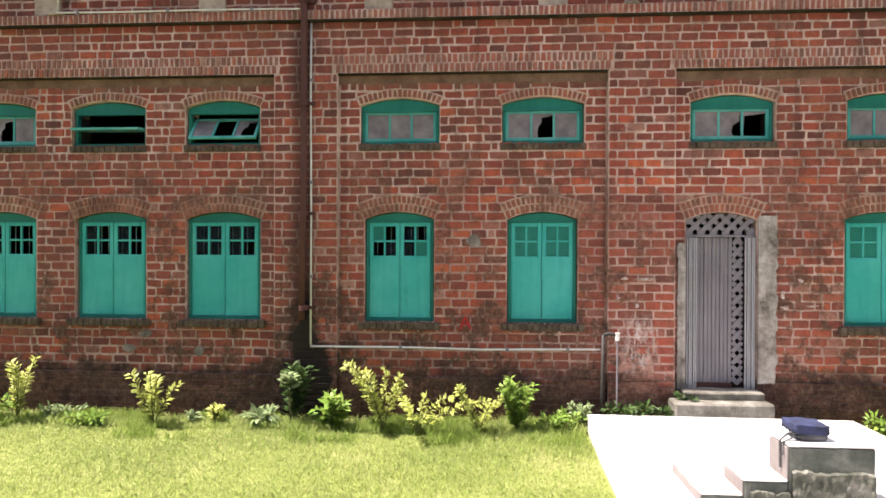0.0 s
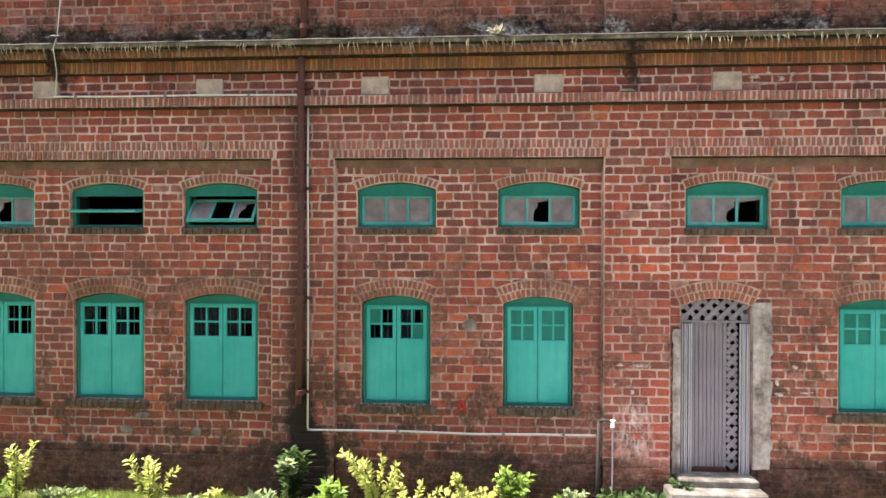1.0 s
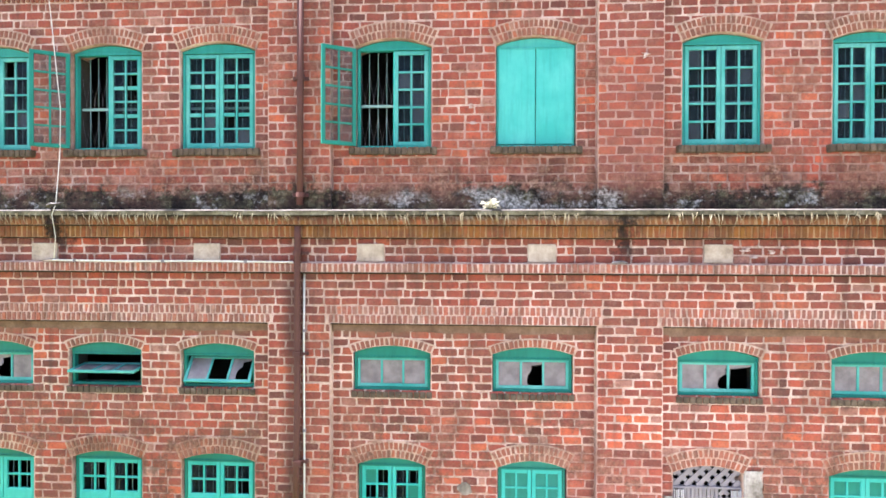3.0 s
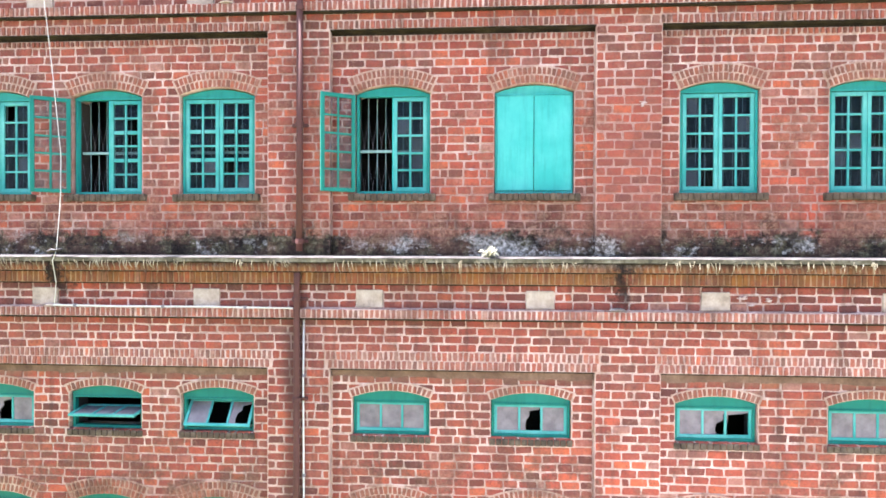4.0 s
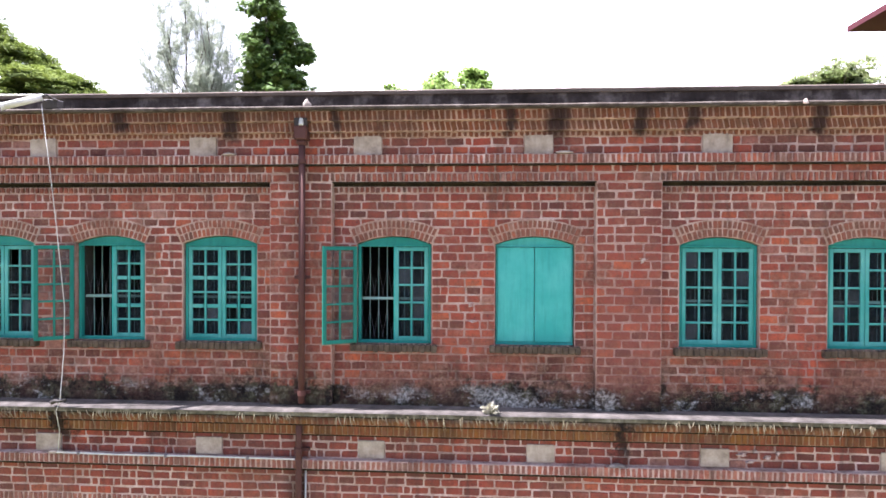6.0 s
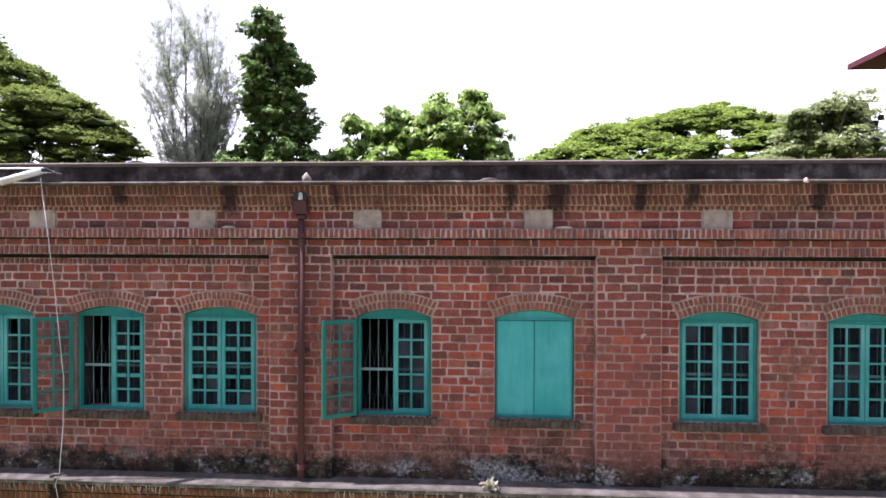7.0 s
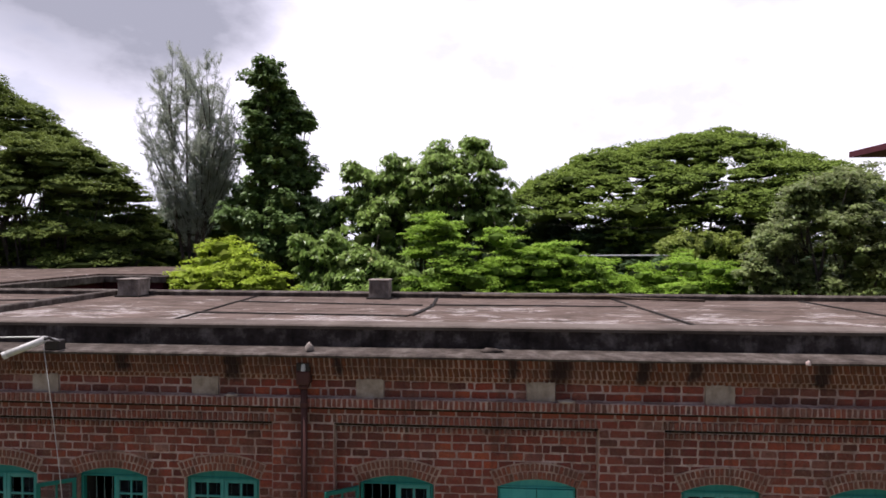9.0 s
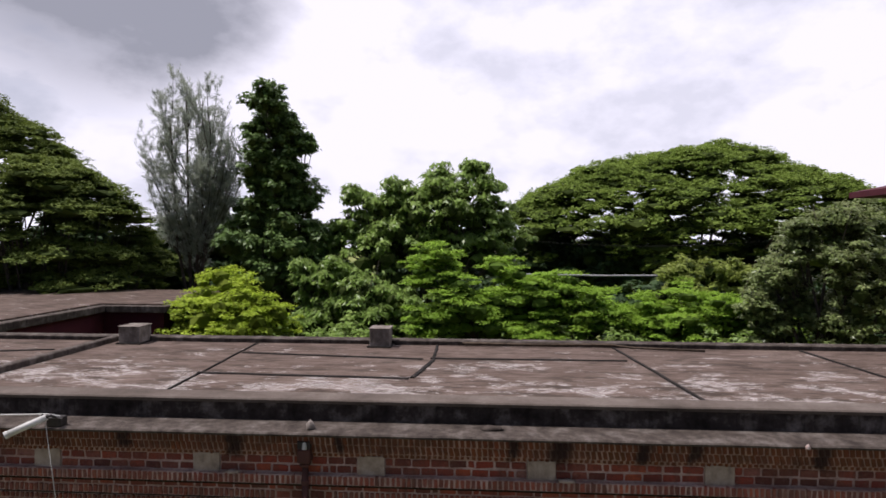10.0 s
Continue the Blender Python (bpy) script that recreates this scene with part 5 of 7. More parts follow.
# ---- pipes and wires ----
def downpipe():
    x = -2.19
    ob = empty("downpipe", x, 7.42, 5.88)
    kids = []
    bm = tube(bmesh.new(), [(x, 7.40, 9.32), (x, 7.40, 7.5), (x - 0.005, 7.40, 5.92)], 0.043, 12)
    kids.append(part("upper_pipe", bm, RUST, smooth=True))
    bm = tube(bmesh.new(), [(x - 0.02, 7.36, 5.78), (x - 0.04, 7.41, 5.45), (x - 0.045, 7.42, 3.2), (x - 0.075, 7.42, 1.25)], 0.043, 12)
    kids.append(part("lower_pipe", bm, RUST, smooth=True))
    bm = bmesh.new()
    box(bm, x - 0.085, x + 0.085, 7.31, 7.49, 9.32, 9.50, 0.015)
    box(bm, x - 0.065, x + 0.065, 7.33, 7.47, 9.26, 9.32, 0.02)
    kids.append(part("hopper", bm, RUST))
    hopper = kids[-1]
    block("outlet", x - 0.085, x + 0.085, 7.325, 7.5, 9.50, 9.60, DARK_IRON, hopper)
    part("spout", tube(bmesh.new(), [(x + 0.01, 7.345, 9.585), (x + 0.01, 7.315, 9.50)], 0.03, 10), PVC, hopper, "white plastic spout")
    for z in (9.05, 7.55, 6.05, 5.3, 4.0, 2.6, 1.4):
        bm = tube(bmesh.new(), [(x - (0 if z > 5.8 else 0.045), 7.405, z - 0.03), (x - (0 if z > 5.8 else 0.045), 7.405, z + 0.03)], 0.056, 12)
        box(bm, x - 0.11, x + 0.09, 7.44, 7.50, z - 0.02, z + 0.02)
        kids.append(part("collar", bm, RUST))
    adopt(ob, *kids)
    tagged(ob, "rusty brown iron downpipe fixed to the brick pier", "downpipe")


downpipe()


def conduit(label, runs, clips, radius):
    ob = empty("conduit", *runs[0][0])
    kids = []
    for k, pts in enumerate(runs):
        kids.append(part("pipe_run", tube(bmesh.new(), pts, radius, 8), PVC, None, "", True))
        if k:
            c = Vector(pts[0])
            kids.append(part("elbow", tube(bmesh.new(), [tuple(c + Vector((0, 0, 0.03))), tuple(c), tuple(c + Vector((0.03, 0, 0)))], radius * 1.4, 8), PVC, None, "", True))
    for x, y, z in clips:
        kids.append(part("clip", box(bmesh.new(), x - 0.02, x + 0.02, y - 0.018, y + 0.02, z - 0.02, z + 0.02, 0.004), GATE))
    adopt(ob, *kids)
    return tagged(ob, label, "pipe")


conduit("thin dirty white plastic pipe on the brick wall", [[(-2.155, 7.47, 5.10), (-2.16, 7.46, 4.2), (-2.152, 7.465, 2.6), (-2.155, 7.46, 0.93)], [(-2.15, 7.46, 0.905), (-0.9, 7.50, 0.90), (0.0, 7.50, 0.885), (0.9, 7.50, 0.90), (1.50, 7.46, 0.915)]],
        [(-2.158, 7.465, 4.3), (-2.153, 7.465, 3.0), (-2.154, 7.465, 1.8), (-1.0, 7.5, 0.90), (0.35, 7.5, 0.892), (1.1, 7.49, 0.905)], 0.013)
conduit("thin white plastic pipe along the string course", [[(-5.50, 7.39, 5.20), (-4.6, 7.385, 5.19), (-3.4, 7.385, 5.195), (-2.28, 7.39, 5.185)]], [(-5.2, 7.39, 5.196), (-4.0, 7.385, 5.192), (-2.9, 7.387, 5.19)], 0.012)
knot = tube(bmesh.new(), [(-5.46, 7.245, 5.90), (-5.40, 7.235, 5.925), (-5.36, 7.235, 5.92), (-5.27, 7.25, 5.94)], 0.028, 8, 0.014)
tagged(part("cable_joint", knot, DARK_IRON, None, "", True), "black taped cable joint lying on the ledge", "cable joint")
cable = tube(bmesh.new(), [(-5.494, 7.40, 5.20), (-5.44, 7.36, 5.5), (-5.40, 7.24, 5.79), (-5.345, 7.24, 5.93), (-5.310, 7.27, 6.6), (-5.31, 7.28, 7.15), (-5.41, 7.27, 8.2), (-5.49, 7.26, 8.94), (-5.58, 7.23, 9.78)], 0.0052, 6)
tagged(part("cable", cable, PVC, None, "", True), "slack pale cable hanging from the roof edge", "cable")


def roof_lamp():
    ob = empty("flood_lamp", -5.50, 7.32, 9.735)
    tube_bm = tube(bmesh.new(), [(-5.56, 7.22, 9.875), (-5.915, 7.0, 9.71)], 0.045, 12)
    barrel = part("barrel", tube_bm, PVC, None, "white plastic tube", True)
    part("end_cap", tube(bmesh.new(), [(-5.905, 7.006, 9.715), (-5.935, 6.985, 9.70)], 0.050, 12), PVC, barrel)
    part("cable_knot", tube(bmesh.new(), [(-5.62, 7.22, 9.90), (-5.55, 7.20, 9.88), (-5.50, 7.22, 9.90), (-5.44, 7.25, 9.86), (-5.38, 7.26, 9.84)], 0.022, 8, 0.012), DARK_IRON, barrel, "black taped wires")
    foot = block("bracket", -5.60, -5.40, 7.26, 7.40, 9.735, 9.86, DARK_IRON, bevel=0.012)
    arm = part("arm", tube(bmesh.new(), [(-5.45, 7.32, 9.86), (-5.56, 7.24, 9.91), (-6.9, 7.14, 9.89)], 0.011, 6), PVC)
    adopt(ob, barrel, foot, arm)
    tagged(ob, "white tube lamp on an iron bracket at the roof edge", "lamp")


roof_lamp()


def stand_tap():
    ob = empty("water_tap", 1.52, 7.44, GROUND)
    riser = part("riser", tube(bmesh.new(), [(1.50, 7.43, GROUND), (1.515, 7.43, 0.5), (1.525, 7.43, 1.10)], 0.020, 8), DARK_IRON, smooth=True)
    arm = part("arm", tube(bmesh.new(), [(1.525, 7.43, 1.10), (1.60, 7.43, 1.12), (1.69, 7.40, 1.10)], 0.020, 8), DARK_IRON, smooth=True)
    bm = tube(bmesh.new(), [(1.69, 7.40, 1.13), (1.69, 7.39, 1.04)], 0.026, 10)
    box(bm, 1.66, 1.72, 7.37, 7.40, 1.12, 1.135, 0.004)
    cock = part("tap", bm, PVC, None, "white plastic tap")
    part("hose", tube(bmesh.new(), [(1.69, 7.39, 1.04), (1.685, 7.38, 0.5), (1.68, 7.37, GROUND)], 0.010, 6), GATE, cock, "thin grey hose")
    adopt(ob, riser, arm, cock)
    tagged(ob, "white tap on a dark iron standpipe against the wall", "tap")


stand_tap()

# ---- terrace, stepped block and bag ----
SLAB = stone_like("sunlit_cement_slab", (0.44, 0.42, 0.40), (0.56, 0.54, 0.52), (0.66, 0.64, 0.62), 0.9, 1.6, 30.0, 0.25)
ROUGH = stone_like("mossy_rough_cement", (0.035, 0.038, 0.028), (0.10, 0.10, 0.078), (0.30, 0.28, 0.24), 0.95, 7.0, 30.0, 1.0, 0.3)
# darkened for the unlit front faces; the greenish tone is the cement's own
BLOCK_MAT = stone_like("shaded_block_cement", (0.036, 0.042, 0.034), (0.085, 0.090, 0.076), (0.18, 0.18, 0.155), 0.92, 5.0, 36.0, 0.4)
bm = bmesh.new()
top = [(1.30, 7.21), (1.08, 1.2), (4.30, 1.2), (4.34, 7.17)]
up = [bm.verts.new((x, y, 0.18)) for x, y in top]
dn = [bm.verts.new((x, y, GROUND - 0.1)) for x, y in top]
bm.faces.new(up)
bm.faces.new(dn[::-1])
for i in range(4):
    bm.faces.new((up[i], dn[i], dn[(i + 1) % 4], up[(i + 1) % 4]))
bmesh.ops.recalc_face_normals(bm, faces=bm.faces)
bmesh.ops.bevel(bm, geom=list(bm.edges), offset=0.015, segments=1, affect="EDGES")
tagged(part("terrace", bm, SLAB), "sunlit pale cement terrace in front of the door", "terrace", kind="structure")



def crumbled_face(x0, x1, y, z0, z_top, seed):
    """Crumbling rough render at the foot of a block, with a ragged upper edge."""
    bm = bmesh.new()
    nx, nz = max(8, int((x1 - x0) / 0.018)), 16
    grid = []
    for i in range(nx + 1):
        x = x0 + (x1 - x0) * i / nx
        top = z_top + 0.05 * noise.noise((x * 5.0, seed, 0.0)) + 0.02 * noise.noise((x * 21.0, seed, 0.0))
        col = []
        for j in range(nz + 1):
            z = z0 + (top - z0) * j / nz
            d = 0.020 + 0.020 * noise.noise((x * 22.0, z * 9.0, seed)) + 0.010 * noise.noise((x * 60.0, z * 25.0, seed))
            col.append(bm.verts.new((x, y - (d if j < nz else -0.01), z)))
        grid.append(col)
    for i in range(nx):
        for j in range(nz):
            bm.faces.new((grid[i][j], grid[i + 1][j], grid[i + 1][j + 1], grid[i][j + 1]))
    bmesh.ops.recalc_face_normals(bm, faces=bm.faces)
    return part("crumbled_render", bm, ROUGH)


# light painted by face: dark block, pale caps for sunlit tops, mid-tone sides
stepped = empty("stepped_block", 2.5, 5.0, 0.18)
adopt(stepped,
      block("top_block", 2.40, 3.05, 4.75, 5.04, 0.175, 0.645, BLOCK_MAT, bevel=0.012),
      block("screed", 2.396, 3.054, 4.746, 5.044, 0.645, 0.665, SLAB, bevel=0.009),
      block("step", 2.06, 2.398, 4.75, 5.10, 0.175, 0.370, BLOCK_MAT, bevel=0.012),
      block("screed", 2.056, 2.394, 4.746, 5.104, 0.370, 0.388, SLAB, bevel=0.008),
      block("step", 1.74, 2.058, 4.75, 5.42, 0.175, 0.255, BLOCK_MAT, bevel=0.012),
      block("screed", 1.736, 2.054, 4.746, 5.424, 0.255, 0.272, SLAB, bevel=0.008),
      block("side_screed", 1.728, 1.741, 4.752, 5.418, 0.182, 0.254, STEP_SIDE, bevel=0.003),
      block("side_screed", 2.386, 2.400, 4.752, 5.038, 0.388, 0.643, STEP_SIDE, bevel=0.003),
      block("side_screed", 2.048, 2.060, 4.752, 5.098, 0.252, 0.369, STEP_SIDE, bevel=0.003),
      crumbled_face(2.42, 3.04, 4.75, 0.18, 0.46, 1.0), crumbled_face(2.10, 2.40, 4.75, 0.18, 0.30, 2.0))
tagged(stepped, "cement block with two steps on the terrace", "steps")


def bag():
    ob = empty("bag", 2.63, 4.93, 0.667)
    m = Mat("navy_cloth", 0.85)
    m.colour(m.ramp(m.noise(9.0, 5.0, 0.6), (0.35, (0.004, 0.006, 0.022)), (0.65, (0.016, 0.022, 0.068))))
    m.bump(m.noise(12.0, 5.0, 0.6), 0.6, 0.02)
    k = Mat("dark_grey_cloth", 0.85)
    k.colour(k.ramp(k.noise(9.0, 4.0, 0.6), (0.3, (0.03, 0.03, 0.034)), (0.7, (0.09, 0.09, 0.095))))
    bm = bmesh.new()
    bmesh.ops.create_uvsphere(bm, u_segments=48, v_segments=28, radius=1)
    for v in bm.verts:
        c = v.co.copy()
        for i in range(3):
            c[i] = math.copysign(abs(c[i]) ** 0.24, c[i])
        c += 0.10 * noise.noise_vector(c * 2.4)
        c.z += 0.30 * noise.noise((c.x * 2.6, c.y * 2.6, 3.0)) * (c.z > 0) - 0.16 * c.x
        v.co = Vector((2.615 + c.x * 0.142, 4.93 + c.y * 0.12, 0.758 + c.z * 0.040))
    body = part("body", bm, m.m, None, "navy blue cloth", True)
    bm = bmesh.new()
    bmesh.ops.create_uvsphere(bm, u_segments=20, v_segments=12, radius=1)
    for v in bm.verts:
        c = [math.copysign(abs(q) ** 0.4, q) for q in v.co]
        v.co = Vector((2.635 + c[0] * 0.115, 4.93 + c[1] * 0.11, 0.697 + c[2] * 0.032))
    base = part("base_pocket", bm, k.m, None, "dark grey base", True)
    strap = bmesh.new()
    tube(strap, [(2.50, 4.86, 0.74), (2.43, 4.84, 0.72), (2.375, 4.84, 0.67), (2.37, 4.83, 0.55), (2.372, 4.83, 0.46)], 0.009, 6)
    tube(strap, [(2.52, 4.86, 0.70), (2.45, 4.82, 0.69), (2.385, 4.80, 0.672), (2.372, 4.79, 0.57)], 0.008, 6)
    adopt(ob, body, base, part("strap", strap, k.m))
    tagged(ob, "navy blue cloth bag lying on the cement block", "bag")


bag()

# ---- small lumps on the cornice and the string courses ----
def lump(name, x, y, z, size, material, label, seed):
    bm = bmesh.new()
    bmesh.ops.create_icosphere(bm, subdivisions=2, radius=1)
    for v in bm.verts:
        k = 1 + 0.35 * noise.noise(v.co * 1.6 + Vector((seed, 0, 0)))
        v.co = Vector((x + v.co.x * size[0] * k, y + v.co.y * size[1] * k, z + max(-0.2, v.co.z) * size[2] * k))
    tagged(part(name, bm, material, None, "", True), label, "lump")


lump("cement_lump", -2.13, 7.42, 9.75, (0.06, 0.06, 0.10), CEMENT, "rough grey cement lump on the cornice", 1.0)
lump("cement_lump", 0.22, 7.55, 9.75, (0.14, 0.08, 0.05), COPING, "low dark cement lump on the cornice", 2.0)
lump("cement_lump", 1.17, 7.43, 9.145, (0.13, 0.05, 0.03), PAD, "pale cement daub on the string course", 3.0)
lump("cement_lump", -3.17, 7.43, 9.145, (0.09, 0.05, 0.03), PAD, "pale cement daub on the string course", 4.0)
lump("cement_lump", -5.53, 7.43, 5.19, (0.12, 0.05, 0.03), PAD, "pale cement daub on the string course", 5.0)
lump("cement_lump", 1.85, 7.43, 5.19, (0.11, 0.05, 0.03), CEMENT, "grey cement daub on the string course", 6.0)
lump("rag", 4.02, 7.245, 9.70, (0.03, 0.02, 0.05), WHITEWASH, "scrap of white cloth caught on the cornice", 7.0)

# ---- ground, grass and weeds ----
m = Mat("lawn", 0.95)
c = m.ramp(m.noise(0.9, 7.0, 0.65), (0.30, (0.095, 0.130, 0.025)), (0.5, (0.175, 0.205, 0.050)), (0.72, (0.31, 0.300, 0.13)))
c = m.mix(m.range(m.noise(18.0, 5.0, 0.7), 0.42, 0.7, 0.0, 0.6), c, (0.17, 0.155, 0.068))
# unseen ground towards the camera, recoloured to tune light bounced onto the wall
yard = m.math("ADD", m.range(m.height()[1], 0.0, 3.0, 1.0, 0.0), m.range(m.noise(0.5, 5.0, 0.6), 0.3, 0.7, -0.3, 0.3))
m.colour(m.mix(m.range(yard, 0.3, 0.6), c, m.ramp(m.noise(1.3, 6.0, 0.65), (0.35, (0.105, 0.098, 0.062)), (0.65, (0.165, 0.150, 0.105)))))
m.bump(m.noise(30.0, 5.0, 0.7), 0.8, 0.03)
bm = bmesh.new()
bmesh.ops.create_grid(bm, x_segments=8, y_segments=8, size=900, matrix=Matrix.Translation((0, 0, GROUND)))
tagged(part("ground", bm, m.m), "sunny lawn at the mill, unseen ground beyond in a bounce-tuning colour", "ground", kind="structure")


def leaf_cloud(name, centres, axes, normals, length, width, material, parent, label="", fold=0.25):
    """Kite-shaped leaves, one island each, from arrays of places and directions."""
    n = len(centres)
    a = axes / np.linalg.norm(axes, axis=1)[:, None]
    s = np.cross(normals, a)
    s /= np.maximum(np.linalg.norm(s, axis=1), 1e-6)[:, None]
    up = np.cross(a, s)
    L, W = length[:, None], width[:, None]
    v = np.stack([centres - a * L / 2, centres + s * W / 2 + up * W * fold, centres + a * L / 2, centres - s * W / 2 + up * W * fold], 1).reshape(-1, 3)
    mesh = bpy.data.meshes.new(name)
    mesh.vertices.add(4 * n)
    mesh.vertices.foreach_set("co", v.astype(np.float32).ravel())
    mesh.loops.add(4 * n)
    mesh.loops.foreach_set("vertex_index", np.arange(4 * n, dtype=np.int32))
    mesh.polygons.add(n)
    mesh.polygons.foreach_set("loop_start", np.arange(0, 4 * n, 4, dtype=np.int32))
    mesh.update(calc_edges=True)
    ob = link_mesh(name, mesh, material, parent)
    if label:
        ob["label"] = label
    return ob


GRASS = leaf_material("grass_blades", (0.120, 0.200, 0.034), (0.295, 0.375, 0.092), (0.66, 0.65, 0.32), 0.75, 0.45)
n = 115000
gx, gy = rng.uniform(-7.6, 1.28, n), 7.42 - 4.2 * rng.uniform(0, 1, n) ** 1.15
keep = gx < 1.27 - (7.2 - gy) * 0.04
gx, gy = gx[keep], gy[keep]
n = len(gx)
tall = rng.uniform(0.03, 0.075, n) * (1 + 0.5 * np.sin(gx * 2.1) * np.cos(gy * 2.7)) + 0.11 * (gy > 7.0) * rng.uniform(0, 1, n) + 0.10 * (gx > -0.2) * (gy > 6.3) * rng.uniform(0, 1, n) ** 2
ax = np.stack([rng.normal(0, 0.7, n), rng.normal(0, 0.7, n), np.ones(n)], 1)
leaf_cloud("grass", np.stack([gx, gy, GROUND + tall * 0.4], 1), ax, rng.normal(0, 1, (n, 3)), tall, rng.uniform(0.005, 0.011, n), GRASS, None)
tagged(bpy.data.objects["grass"], "short sunlit lawn grass, thicker along the wall", "grass", kind="stuff")

TALL_GRASS = leaf_material("tall_grass_blades", (0.110, 0.185, 0.025), (0.215, 0.310, 0.055), (0.46, 0.52, 0.17), 0.7, 0.4)
n = 26000
gx, gy = rng.uniform(-7.4, 1.22, n), 7.40 - 0.8 * rng.uniform(0, 1, n) ** 2.0
thick = np.array([noise.noise((a * 1.6, b * 1.6, 5.0)) for a, b in zip(gx, gy)])
keep = (thick + 0.30 * (gx > -0.6) + 0.30 * (gy > 7.0) > 0.22) & (gx < 1.24 - (7.2 - gy) * 0.04)
gx, gy = gx[keep], gy[keep]
n = len(gx)
tall = rng.uniform(0.07, 0.20, n)
lean = np.stack([rng.normal(0, 0.45, n), rng.normal(0, 0.45, n), np.ones(n)], 1)
leaf_cloud("tall_grass", np.stack([gx, gy, GROUND + tall * 0.42], 1), lean, rng.normal(0, 1, (n, 3)), tall, rng.uniform(0.007, 0.014, n), TALL_GRASS, None)
tagged(bpy.data.objects["tall_grass"], "longer green grass growing along the wall", "grass", kind="stuff")

WEED = leaf_material("weed_leaves", (0.10, 0.19, 0.03), (0.19, 0.30, 0.05), (0.34, 0.42, 0.10), 0.5, 0.35)
YELLOW = leaf_material("yellow_green_leaves", (0.30, 0.36, 0.06), (0.48, 0.51, 0.13), (0.72, 0.70, 0.32), 0.45, 0.35)
DULL = leaf_material("dull_green_leaves", (0.025, 0.052, 0.014), (0.05, 0.09, 0.022), (0.10, 0.15, 0.045), 0.5, 0.2)
PALE = leaf_material("pale_green_leaves", (0.14, 0.20, 0.07), (0.26, 0.33, 0.15), (0.42, 0.47, 0.28), 0.5, 0.3)
STEM = stone_like("green_stems", (0.07, 0.075, 0.025), (0.11, 0.11, 0.04), (0.16, 0.15, 0.06))
BARK = stone_like("tree_bark", (0.045, 0.036, 0.028), (0.085, 0.070, 0.055), (0.15, 0.128, 0.105), 0.95, 3.0, 14.0, 1.0)


def weed(name, x, y, high, spread, stems, leaf, material, label, droop=0.3, seed=1, base=0.25):
    """A leafy plant: stems that fan out and arch, with leaves in pairs along them."""
    r = np.random.default_rng(seed)
    ob = empty(name, x, y, GROUND)
    bm = bmesh.new()
    C, A, N = [], [], []
    for k in range(stems):
        ang = r.uniform(0, 2 * math.pi)
        out = np.array([math.cos(ang), 0.5 * math.sin(ang), 0]) * spread * r.uniform(0.35, 1.0)
        h = high * r.uniform(0.65, 1.0)
        pts = []
        for i in range(9):
            t = i / 8
            pts.append(np.array([x, y, GROUND - 0.01]) + out * t ** 1.3 + np.array([0, 0, h * (t - droop * t ** 3 * 0.5)]))
        tube(bm, [tuple(p) for p in pts], 0.008, 5, 0.003)
        m_ = max(4, int(h / (leaf * 0.33)))
        for i in range(m_):
            t = base + (1 - base) * i / m_
            q = t * 8
            j = min(7, int(q))
            p = pts[j] + (pts[j + 1] - pts[j]) * (q - j)
            d = pts[j + 1] - pts[j]
            d = d / np.linalg.norm(d)
            for s in (-1, 1):
                side = np.cross(d, r.normal(0, 1, 3))
                side /= np.linalg.norm(side)
                a = side * 0.9 + d * 0.55 + np.array([0, 0, -0.15])
                C.append(p + a / np.linalg.norm(a) * leaf * 0.5)
                A.append(a)
                N.append(np.array([0, -0.3, 1.0]) + r.normal(0, 0.35, 3))
    stem = part("stalk", bm, STEM)
    C, A, N = np.array(C), np.array(A), np.array(N)
    size = leaf * r.uniform(0.7, 1.2, len(C))
    crown = leaf_cloud("foliage", C, A, N, size, size * 0.36, material, None)
    adopt(ob, stem, crown)
    return tagged(ob, label, "plant")


weed("shrub", -6.35, 7.08, 0.92, 0.34, 6, 0.085, YELLOW, "yellow-green leafy shrub against the plinth", 0.2, 11)
weed("shrub", -5.78, 7.08, 0.96, 0.26, 6, 0.080, YELLOW, "tall yellow-green shrub with upright stems", 0.15, 12)
weed("shrub", -6.2, 7.05, 0.45, 0.55, 14, 0.12, WEED, "low sprawling green weeds in the grass", 0.5, 13)
weed("shrub", -4.02, 7.08, 0.78, 0.36, 8, 0.10, YELLOW, "bushy yellow-green shrub by the brick wall", 0.2, 14)
weed("fern", -4.82, 7.05, 0.28, 0.36, 22, 0.11, WEED, "low green fern-like plant in the lawn", 0.8, 15, 0.1)
weed("weed", -5.3, 7.2, 0.30, 0.35, 10, 0.10, PALE, "low pale weeds along the wall", 0.5, 16)
weed("weed", -3.58, 7.2, 0.22, 0.12, 6, 0.09, PALE, "small pale green weed by the wall", 0.3, 17)
weed("weed", -3.28, 7.2, 0.30, 0.10, 6, 0.10, YELLOW, "small yellow-leaved weed by the wall", 0.2, 18)
weed("weed", -2.68, 7.15, 0.32, 0.30, 16, 0.15, PALE, "spreading pale-leaved plant in the lawn", 0.7, 19, 0.1)
weed("shrub", -2.30, 7.28, 0.88, 0.20, 7, 0.15, DULL, "tall dark weed below the downpipe", 0.2, 20)
weed("weed", -2.33, 7.18, 0.86, 0.10, 3, 0.15, PALE, "pale-topped tall weed below the downpipe", 0.3, 21, 0.75)
weed("weed", -1.80, 7.15, 0.55, 0.22, 9, 0.18, WEED, "grassy green weed with long leaves", 0.3, 22, 0.1)
weed("shrub", -1.15, 7.05, 1.08, 0.60, 9, 0.085, YELLOW, "yellow-green shrub with long arching stems", 0.35, 23)
